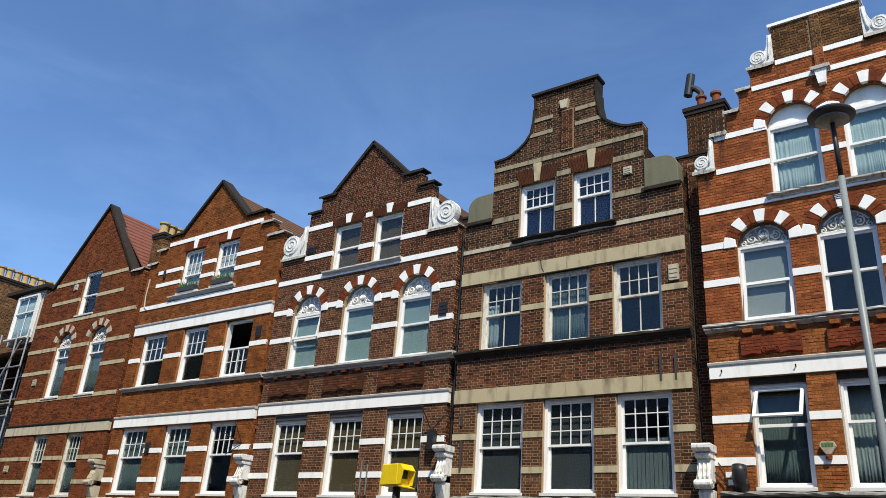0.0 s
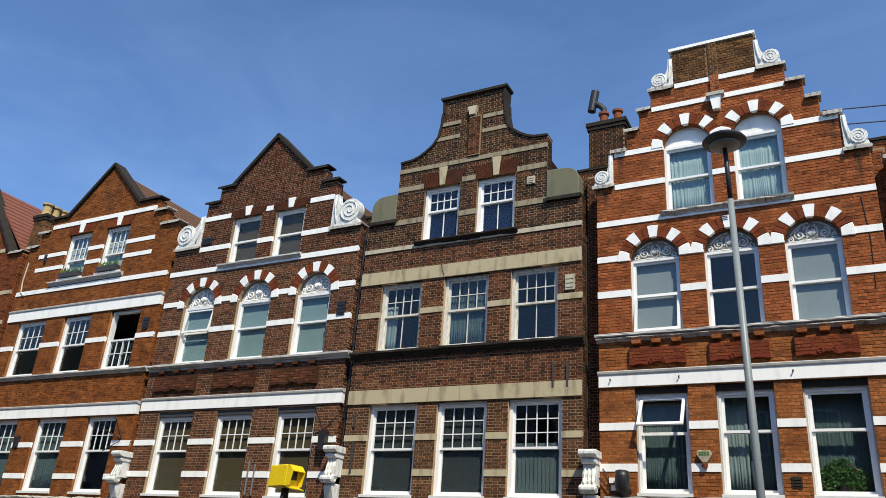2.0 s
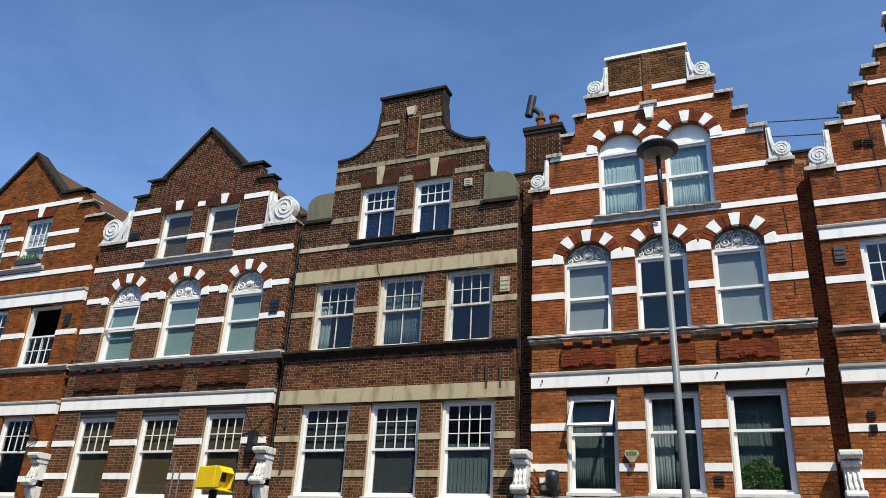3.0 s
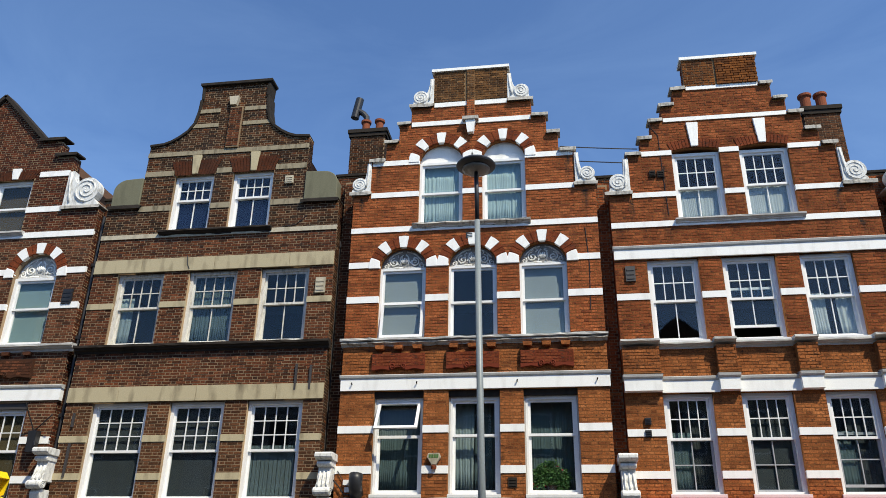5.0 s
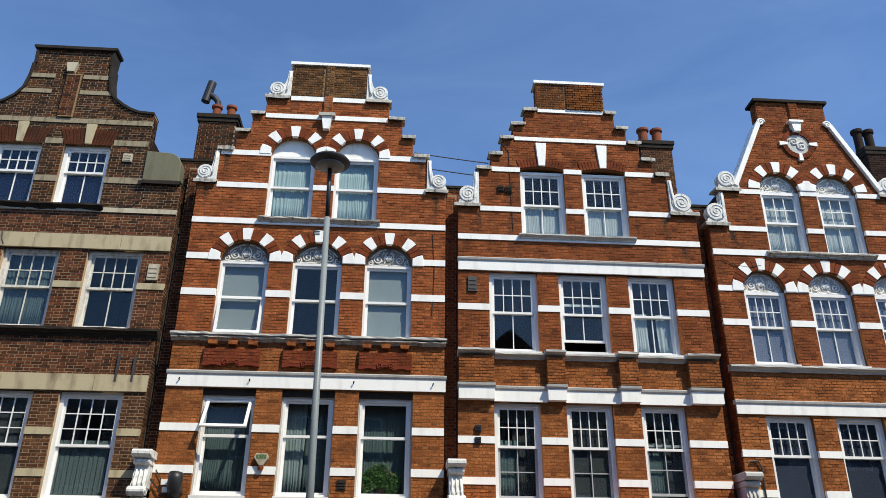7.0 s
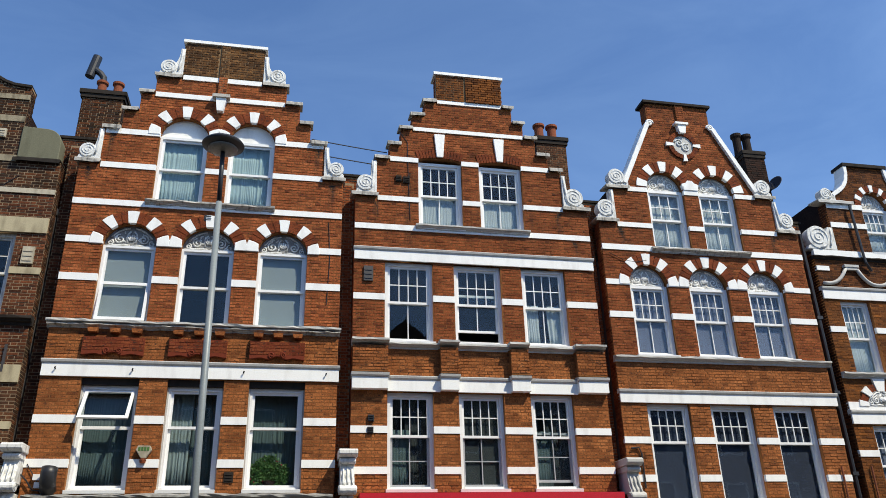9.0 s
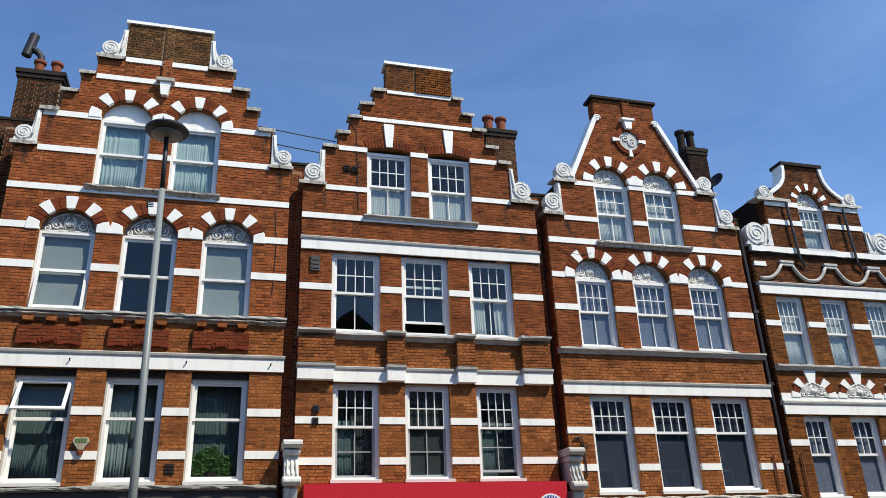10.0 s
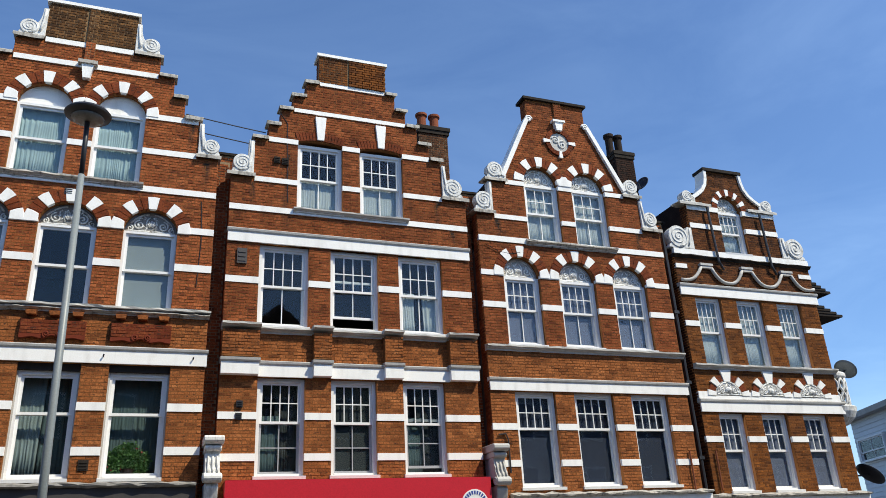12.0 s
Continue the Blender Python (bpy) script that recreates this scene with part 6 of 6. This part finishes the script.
prism(bm, [(10.92 + 0.3 * math.cos(2 * math.pi * k / 32), 2.86 + 0.3 * math.sin(2 * math.pi * k / 32)) for k in range(32)], -0.316, -0.298)
badge = part("badge", bm, M_FRAME, red, "round white badge")
M_BLUE = plain_material("blue_print", (0.03, 0.06, 0.3), (0.03, 0.05, 0.2), 0.5, 0.2)
for k in range(11):
    a = math.pi * (0.12 + 0.76 * k / 10)
    bm = bmesh.new()
    prism(bm, [(10.92 + r * math.cos(b), 2.86 + r * math.sin(b)) for r, b in ((0.2, a - 0.07), (0.27, a - 0.07), (0.27, a + 0.07), (0.2, a + 0.07))], -0.322, -0.314)
    part("letter_block", bm, M_BLUE, badge)

# ---- chimneys ----
cowl_chimney = chimney(-0.55, 0.36, 1.2, 2.0, 9.6, 12.72, M_BROWNGABLE, ((-0.27, 1.6), (0.1, 1.6)), M_TERRACOTTA, "sooty brick chimney with clay pots and cowl", 301, 0.54, 0.12)
bm = bmesh.new()
tube(bm, [(-0.26, 1.6, 13.28), (-0.27, 1.6, 13.42), (-0.36, 1.6, 13.54), (-0.5, 1.6, 13.64)], 0.08, 12)
tube(bm, [(-0.6, 1.6, 13.42), (-0.49, 1.6, 14.02)], 0.11, 14)
part("cowl", bm, M_BLACK, cowl_chimney, "black bent metal cowl")
chimney(10.62, 11.42, 1.2, 2.0, 9.5, 12.5, M_UMBER, ((10.82, 1.5), (11.18, 1.5)), M_TERRACOTTA, "brown brick chimney with two clay pots", 302, 0.56, 0.14)
g_ch = chimney(16.42, 17.02, 0.9, 1.7, 9.3, 12.42, M_SOOTBRICK, ((16.57, 1.3), (16.87, 1.3)), M_DARKPOT, "narrow dark chimney with two tall pots", 303, 0.78, 0.13, 0.05)
chimney(-21.3, -20.65, 0.35, 2.6, 11.0, 12.98, M_OCHRE, [(-20.98, 0.5 + 0.33 * k) for k in range(7)], M_BUFFPOT, "chimney with a row of buff clay pots", 304, 0.52, 0.18)
chimney(-34.4, -33.7, 0.3, 3.6, 8.0, 13.3, M_OCHRE, [(-34.05, 0.55 + 0.4 * k) for k in range(8)], M_BUFFPOT, "long chimney with a row of buff pots", 305, 0.6, 0.18)


M_DISH = plain_material("dark_dish_coating", (0.022, 0.026, 0.04), (0.015, 0.017, 0.025), 0.55, 0.3)


def dish(x, y, z, r, face, label, arm_to, mat):
    d = thing("satellite_dish", label, "satellite dish", "satellite dishes", at=(x, y, z))
    bm = bmesh.new()
    rings = []
    for i in range(1, 6):
        q = r * i / 5
        rings.append([bm.verts.new((q * math.cos(2 * math.pi * k / 24), q * math.sin(2 * math.pi * k / 24), 0.18 * r * (i / 5) ** 2)) for k in range(24)])
    c = bm.verts.new((0, 0, 0))
    for k in range(24):
        bm.faces.new((c, rings[0][k], rings[0][(k + 1) % 24]))
    for a, b in zip(rings, rings[1:]):
        for k in range(24):
            bm.faces.new((a[k], b[k], b[(k + 1) % 24], a[(k + 1) % 24]))
    turn = Vector(face).to_track_quat("Z", "Y").to_matrix()
    bmesh.ops.rotate(bm, verts=bm.verts, matrix=turn)
    ob = part("reflector", bm, mat, d, smooth=True)
    md = ob.modifiers.new("sheet", "SOLIDIFY")
    md.thickness = 0.012
    bm = bmesh.new()
    q = Vector(face).normalized() * r * 0.9
    tube(bm, [turn @ Vector((0, -r, 0.15 * r)), tuple(q + Vector((0, 0, -0.1)))], 0.014, 6)
    part("feed_arm", bm, M_BLACK, d)
    bm = bmesh.new()
    tube(bm, [(0, 0, 0), tuple(Vector(arm_to) - Vector((x, y, z)))], 0.022, 8)
    part("mount", bm, M_BLACK, d)
    return d

dish(17.06, 0.72, 11.4, 0.22, (-0.8, -0.3, 0.35), "dark grey satellite dish beside the chimney", (16.98, 1.0, 11.2), M_DISH)
dish(22.42, 0.3, 6.16, 0.29, (0.75, 0.2, 0.62), "mid grey satellite dish on the corner turret", (21.9, 0.6, 5.7), M_LAMPPOST)
dish(22.35, 0.3, 3.36, 0.36, (0.7, -0.1, 0.7), "dark grey satellite dish on the return wall", (21.7, 0.7, 3.4), M_DISH)

# ---- return side of the corner house ----
ret = thing("corner_turret", "white moulded corner balcony with brick return wall", "balcony")
bm = bmesh.new()
box(bm, 21.3, 21.6, 0.32, 8, 0, 9.0)
part("return_wall", bm, M_TAWNY, ret)
bm = bmesh.new()
lathe(bm, [(0.08, 4.6), (0.26, 4.66), (0.43, 4.82), (0.51, 4.97), (0.53, 5.1), (0.44, 5.14), (0.1, 5.15)], (21.84, 0.42, 0), 28)
part("bowl", bm, M_STUCCO, ret, bevel=0.01)
# added dark core that puts shade into the gaps between balusters
bm = bmesh.new()
lathe(bm, [(0.3, 5.15), (0.29, 5.5), (0.3, 5.86)], (21.84, 0.42, 0), 20)
part("shade_core", bm, M_DARKSTONE, ret)
bm = bmesh.new()
lathe(bm, [(0.3, 5.84), (0.41, 5.86), (0.45, 5.91), (0.45, 6.0), (0.4, 6.04), (0.1, 6.06)], (21.84, 0.42, 0), 28)
part("rail", bm, M_STUCCO, ret, bevel=0.01)
for k in range(10):
    for sway in (-1, 1):
        bm = bmesh.new()
        pts = []
        for i in range(7):
            t = i / 6
            a = math.pi * (-0.8 + 0.15 * k) + sway * 0.2 * math.sin(t * math.pi * 2)
            pts.append((21.84 + 0.4 * math.cos(a), 0.42 + 0.4 * math.sin(a), 5.14 + 0.72 * t))
        tube(bm, pts, 0.032, 6)
        part("baluster", bm, M_STUCCO, ret, smooth=True)
for z, w in ((8.3, 0.86), (7.62, 1.1)):
    bm = bmesh.new()
    for i in range(5):
        box(bm, 21.55, 21.62 + w * (i + 1) / 5, 0.12 + 0.02 * i, 3.0, z + 0.32 - 0.07 * i, z + 0.39 - 0.07 * i)
    part("tiled_eave", bm, M_DARKSTONE, ret)

# ---- pale weatherboarded house beyond the corner ----
wb = thing("weatherboard_house", "white weatherboarded house with a pale flat roof", "house")
wb.matrix_world = pose(32.96, 10.0, 0, 0, 0, -114)
bm = bmesh.new()
box(bm, 0, 9, 0, 8, 0, 6.6)
part("wall", bm, M_SIDING, wb)
for i in range(30):
    bm = bmesh.new()
    v = box(bm, -0.01, 9, -0.03, 0.02, 1.0 + i * 0.187, 1.18 + i * 0.187)
    for k in (4, 5):
        v[k].co.y += 0.025
    part("weatherboard", bm, M_SIDING, wb)
bm = bmesh.new()
along_x(bm, [(-0.4, 6.55), (-0.45, 6.75), (4, 8.0), (8.3, 6.75), (8.3, 6.55)], -0.4, 9.4)
part("roof", bm, M_GREYPAINT, wb)
for x in (0.5, 3.4):
    window(wb, x, x + 2.3, 4.8, 5.75, up=(2, 1), low=(2, 1), split=0.4, y=-0.16, curtain="gloom")

# ---- lower house with dormer, scaffold and clutter at the left end ----
lz = thing("neighbour_house", "low tiled house with a white dormer window", "house")
# wall coloured near black for the shadowed void behind the scaffold
bm = bmesh.new()
box(bm, -48, -28.4, 2.4, 8, 0, 9.6)
part("wall", bm, M_DARKWOOD, lz)
bm = bmesh.new()
along_x(bm, [(0.1, 9.06), (5.9, 12.65), (5.9, 12.5), (0.3, 9.04)], -48, -28.45)
lroof = part("roof", bm, M_BROWNTILE, lz)
for i in range(18):
    bm = bmesh.new()
    y, z = 0.1 + i * 0.32, 9.1 + i * 0.2
    box(bm, -48, -28.45, y, y + 0.4, z, z + 0.06)
    part("tile_course", bm, M_BROWNTILE, lroof)
bm = bmesh.new()
box(bm, -30.6, -28.42, 0.25, 4.0, 9.45, 11.8)
dormer = part("dormer", bm, M_GREYPAINT, lz)
bm = bmesh.new()
box(bm, -31.4, -28.0, 0.0, 4.2, 11.8, 11.95)
part("dormer_roof", bm, M_DARKSTONE, lz)
window(lz, -30.35, -28.6, 9.65, 11.6, up=(2, 1), low=(2, 1), split=0.62, y=0.1, curtain="teal", seed=400)
sc = thing("scaffold", "steel tube scaffold with boards at a house front", "scaffold")
for x in (-37.0, -34.6, -32.2, -30.6, -29.2, -28.25):
    for y in (-0.05, 1.2):
        bm = bmesh.new()
        tube(bm, [(x, y, 0.0), (x, y, 9.0 if y > 0 else 9.9)], 0.036, 8)
        part("standard", bm, M_GALV, sc)
for z in (3.0, 5.0, 6.25, 6.75, 7.3, 8.3):
    for y in (-0.05, 1.2):
        bm = bmesh.new()
        tube(bm, [(-40, y - 0.06, z), (-28.1, y - 0.06, z)], 0.034, 8)
        part("ledger", bm, M_GALV, sc)
for x in (-37.0, -34.6, -30.9):
    bm = bmesh.new()
    tube(bm, [(x, -0.17, 5.6), (x + 2.4, -0.17, 9.4)], 0.034, 8)
    part("brace", bm, M_GALV, sc)
for z in (4.9, 6.9):
    for k in range(4):
        bm = bmesh.new()
        box(bm, -40, -28.2, 0.05 + k * 0.26, 0.28 + k * 0.26, z, z + 0.045)
        part("board", bm, M_TAN, sc)

# ---- street lamp ----
lamp = thing("street_lamp", "grey steel street lamp with a round head", "street lamp", at=(3.45, -4.2, 0))
bm = bmesh.new()
tube(bm, [(0, 0, 0), (-0.02, 0, 1.2)], 0.085, 16)
part("base", bm, M_LAMPPOST, lamp, smooth=True)
bm = bmesh.new()
tube(bm, [(-0.02, 0, 1.2), (-0.06, 0, 3.5), (-0.11, 0, 7.35)], 0.062, 16, True, 0.046)
part("column", bm, M_LAMPPOST, lamp, smooth=True)
bm = bmesh.new()
tube(bm, [(-0.11, 0, 7.33), (-0.12, 0, 7.9), (-0.13, 0, 8.32)], 0.036, 12)
part("neck", bm, M_BLACK, lamp, smooth=True)
bm = bmesh.new()
lathe(bm, [(0.05, -0.02), (0.24, 0.0), (0.325, 0.03), (0.335, 0.055), (0.3, 0.1), (0.2, 0.15), (0.08, 0.17)], (-0.13, 0, 8.32), 32)
part("head", bm, M_BLACK, lamp, "black domed lamp head", smooth=False)
bm = bmesh.new()
lathe(bm, [(0.06, -0.055), (0.15, -0.05), (0.23, -0.02), (0.24, 0.004)], (-0.13, 0, 8.305), 28)
part("lens", bm, M_LENS, lamp, "clouded glass bowl", smooth=True)

# ---- roadside camera ----
gx, gy, gz = -4.4, -4.2, 3.02
rc = thing("speed_camera", "yellow box camera on a black post", "camera", at=(gx, gy, 0))
bm = bmesh.new()
tube(bm, [(0, 0, 0), (0, 0, gz - 0.02)], 0.07, 14)
part("post", bm, M_BLACK, rc, smooth=True)
turn = pose(0, 0, 0, 0, 0, -6)
bm = bmesh.new()
prism(bm, [(-0.3, gz - 0.01), (0.14, gz), (0.14, gz + 0.37), (-0.26, gz + 0.36)], -0.16, 0.16)
bmesh.ops.transform(bm, matrix=turn, verts=bm.verts)
hous = part("housing", bm, M_YELLOW, rc, bevel=0.015)
side = [(0.142, gz + 0.004), (0.23, gz + 0.02), (0.28, gz + 0.26), (0.2, gz + 0.36), (0.142, gz + 0.37)]
for ya, yb in ((-0.16, -0.145), (0.145, 0.16)):
    bm = bmesh.new()
    prism(bm, side, ya, yb)
    bmesh.ops.transform(bm, matrix=turn, verts=bm.verts)
    part("hood_cheek", bm, M_YELLOW, hous)
bm = bmesh.new()
prism(bm, [(0.142, gz + 0.355), (0.195, gz + 0.345), (0.268, gz + 0.255), (0.283, gz + 0.262), (0.205, gz + 0.365), (0.142, gz + 0.372)], -0.144, 0.144)
bmesh.ops.transform(bm, matrix=turn, verts=bm.verts)
part("hood_roof", bm, M_YELLOW, hous)
bm = bmesh.new()
prism(bm, [(0.142, gz - 0.005), (0.3, gz - 0.05), (0.305, gz - 0.036), (0.142, gz + 0.012)], -0.15, 0.15)
bmesh.ops.transform(bm, matrix=turn, verts=bm.verts)
part("lip", bm, M_YELLOW, hous)
bm = bmesh.new()
box(bm, 0.138, 0.148, -0.1, 0.1, gz + 0.12, gz + 0.27)
bmesh.ops.transform(bm, matrix=turn, verts=bm.verts)
part("lens_window", bm, M_BLACK, hous)

# ---- downpipes ----
for x, z0, z1, y, m, lab in ((-20.68, 2.6, 11.2, 0.14, M_TERRACOTTA, "red-brown painted downpipe between houses"), (-13.3, 4.3, 10.4, 0.14, M_TERRACOTTA, "red-brown painted downpipe between houses"), (-6.38, 4.3, 10.1, 0.2, M_BLACK, "black downpipe between houses"),
                           (16.92, 2.9, 9.6, 0.06, M_BLACK, "black downpipe between houses")):
    p = thing("downpipe", lab, "pipe")
    pipe(p, x, z0, z1, m, y, 0.045, "pipe")

# ---- wires between two gables ----
for z, sag in ((11.3, 0.02), (10.93, 0.02)):
    bm = bmesh.new()
    tube(bm, [(4.8 + 1.75 * t, 0.2, z - 0.2 * t - sag * 4 * t * (1 - t) * 0.4) for t in [i / 8 for i in range(9)]], 0.014, 6)
    tagged(part("wire", bm, M_BLACK, None), "black overhead wire between two gables", "wire")

# ---- alarm box, plant, boxes and satellite clutter ----
al = thing("alarm_box", "cream alarm box with green lettering on brick", "alarm box")
bm = bmesh.new()
prism(bm, [(1.91, 4.28), (2.13, 4.28), (2.16, 4.2), (2.06, 4.05), (1.98, 4.05), (1.88, 4.2)], -0.1, -0.008)
cover = part("cover", bm, M_PALE, al, bevel=0.01)
bm = bmesh.new()
for k in range(4):
    box(bm, 1.925 + k * 0.051, 1.963 + k * 0.051, -0.106, -0.098, 4.185, 4.25)
part("lettering", bm, M_LEAF, cover)
bm = bmesh.new()
lathe(bm, [(0.05, 0), (0.06, 0.05), (0.04, 0.08)], (2.02, -0.06, 3.97), 12)
part("beacon", bm, M_RUBBED, al)
plant = thing("pot_plant", "bushy green pot plant with red flowers indoors", "plant")
rng = random.Random(77)
bm, bf = bmesh.new(), bmesh.new()
for _ in range(2600):
    r = rng.random() ** 0.5
    a = rng.uniform(0, 6.283)
    x, z = 4.3 + 0.38 * r * math.cos(a), 3.86 + 0.36 * r * math.sin(a) - 0.05
    y = 0.3 + rng.uniform(-0.03, 0.05)
    if z > 4.02 and abs(x - 4.2) > 0.22 * rng.uniform(0.6, 1.2):
        continue
    s = rng.uniform(0.02, 0.045)
    q = Euler((rng.uniform(0, 6), rng.uniform(0, 6), rng.uniform(0, 6))).to_matrix()
    target = bf if rng.random() < 0.012 else bm
    v = [target.verts.new(Vector((x, y, z)) + q @ Vector(p)) for p in ((0, 0, 0), (s * 0.5, s * 0.6, 0.004), (0, s * 1.4, 0), (-s * 0.5, s * 0.6, 0.004))]
    target.faces.new(v)
part("leaves", bm, M_LEAF, plant)
part("flowers", bf, M_PETAL, plant)
bm = bmesh.new()
lathe(bm, [(0.1, 0), (0.14, 0.2), (0.15, 0.22)], (4.3, 0.36, 3.47), 16)
part("pot", bm, M_DARKPOT, plant)
flood = thing("floodlight", "black floodlight and white junction boxes on brick", "lamp")
bm = bmesh.new()
tube(bm, [(0.5, -0.1, 3.48), (0.5, -0.24, 3.62), (0.5, -0.24, 3.76), (0.5, -0.22, 3.86)], 0.135, 20)
part("lamp_body", bm, M_BLACK, flood, smooth=True)
for x, z in ((0.26, 3.72), (0.3, 3.58)):
    bm = bmesh.new()
    box(bm, x - 0.06, x + 0.06, -0.08, -0.01, z - 0.05, z + 0.05)
    part("junction_box", bm, M_FRAME, flood, bevel=0.008)
bm = bmesh.new()
tube(bm, [(-0.1, -0.06, 3.85), (0.1, -0.06, 3.66), (0.22, -0.06, 3.5), (0.5, -0.08, 3.46)], 0.014, 6)
part("cable", bm, M_BLACK, flood)
for x, z0, z1, lab in ((16.55, 3.05, 3.95, "slim red-brown conduit on brick"), (17.3, 3.05, 3.95, "slim red-brown conduit on brick"), (-8.95, 3.3, 4.15, "slim galvanised conduit on brick"), (-8.75, 3.3, 4.05, "slim galvanised conduit on brick")):
    bm = bmesh.new()
    tube(bm, [(x, -0.05, z0), (x, -0.05, z1)], 0.02, 8)
    tagged(part("conduit", bm, M_TERRACOTTA if x > 0 else M_STEEL, None), lab, "pipe")
bm = bmesh.new()
tube(bm, [(11.68, -0.04, 4.3), (11.85, -0.04, 4.32), (11.9, -0.04, 4.2), (11.9, -0.04, 3.5)], 0.02, 6)
tagged(part("cable", bm, M_BLACK, None), "black looped cable on brick", "cable")
bm = bmesh.new()
tube(bm, [(-20.3, -0.03, 10.9), (-20.32, -0.04, 10.2), (-20.25, -0.04, 9.8), (-20.05, -0.04, 9.65)], 0.025, 6)
tagged(part("cable", bm, M_PALE, None), "pale loose cable hanging on brick", "cable")

spot = thing("floodlight", "black floodlight on a bracket on brick", "lamp", at=(-6.72, 0, 4.55))
bm = bmesh.new()
box(bm, -0.1, 0.1, -0.22, -0.06, -0.2, 0.25, 0.02)
part("lamp_body", bm, M_BLACK, spot, bevel=0.02)
bm = bmesh.new()
box(bm, -0.04, 0.04, -0.06, 0.0, -0.12, 0.12)
part("wall_plate", bm, M_BLACK, spot)
for x, z, d in ((-6.85, 4.82, -1), (-13.75, 4.72, 1)):
    fb = thing("flag_bracket", "thin black iron rods fixed over a shop", "bracket", at=(x, 0, z))
    for q in ((-0.55 * d, -0.28, 0.3), (0.05 * d, -0.4, 0.55), (-0.3 * d, -0.3, -0.35)):
        bm = bmesh.new()
        tube(bm, [(0, 0.0, 0), q], 0.014, 6)
        part("rod", bm, M_BLACK, fb)
for pts, lab in (([(0.06, -0.03, 3.95), (0.3, -0.04, 3.6), (0.42, -0.06, 3.45)], "black loose cable on brick"), ([(-1.1, -0.012, 9.75), (-1.35, -0.012, 9.52), (-1.55, -0.012, 9.5), (-1.8, -0.012, 9.46)], "thin black cable on brick"),
                 ([(6.8, -0.012, 11.6), (7.0, -0.012, 11.3), (7.02, -0.012, 10.2), (7.05, -0.012, 9.3)], "thin black cable on brick"),
                 ([(-3.9, -0.05, 8.85), (-3.86, -0.05, 8.62), (-3.8, -0.05, 8.5)], "thin dark cable over stone"), ([(11.72, -0.03, 8.76), (12.05, -0.03, 8.6), (12.35, -0.03, 8.56), (12.62, -0.03, 8.62)], "black drooping cable on brick"), ([(5.25, -0.012, 9.1), (5.3, -0.012, 8.2), (5.26, -0.012, 7.2)], "thin dark cable on brick")):
    bm = bmesh.new()
    tube(bm, pts, 0.008, 5)
    tagged(part("cable", bm, M_BLACK, None), lab, "cable")

# ---- plain terrace across the street ----
opp = thing("opposite_terrace", "plain brick terrace across the street", "house", kind="structure")
for k in range(13):
    x = -80 + k * 9.5
    bm = bmesh.new()
    top = 15.5 if x < -32 else (11.4, 12.0, 11.1)[k % 3]
    prism(bm, [(x, 0), (x + 9.4, 0), (x + 9.4, top), (x, top)], -26.0, -20.0)
    part("house_block", bm, (M_STONE, M_GREYPAINT, M_OCHREMORTAR)[k % 3], opp)
    for z in (4.2, 7.4):
        for q in (1.3, 4.1, 6.9):
            bm = bmesh.new()
            box(bm, x + q, x + q + 1.2, -20.02, -19.94, z, z + 1.9)
            win = part("window", bm, M_FRAME, opp)
            bm = bmesh.new()
            box(bm, x + q + 0.1, x + q + 1.1, -19.945, -19.93, z + 0.1, z + 1.8)
            part("pane", bm, M_SLATE, win)
bm = bmesh.new()
prism(bm, [(6.6, 11.0), (13.4, 11.0), (10.1, 13.8)], -26.0, -19.98)
part("gable", bm, M_BROWNTILE, opp)

# ---- single bricks on the first-floor piers ----
for house, outline, holes, z0, z1, mat, seed in ((E_, e_out, e_holes, 4.0261, 5.5439, M_TANBRICK_PIECE, 515), (F, f_out, f_holes, 3.9601, 5.4119, M_TANBRICK_PIECE, 516), (G, g_out, g_holes, 3.8281, 5.2799, M_TANBRICK_PIECE, 517),
                                                  (D, d_out, d_holes, 3.9601, 5.4119, M_UMBER_PIECE, 518), (C, c_out, c_holes, 4.0261, 5.4119, M_DARK_PIECE, 519)):
    brick_pieces(house, outline, holes, z0, z1, mat, seed)
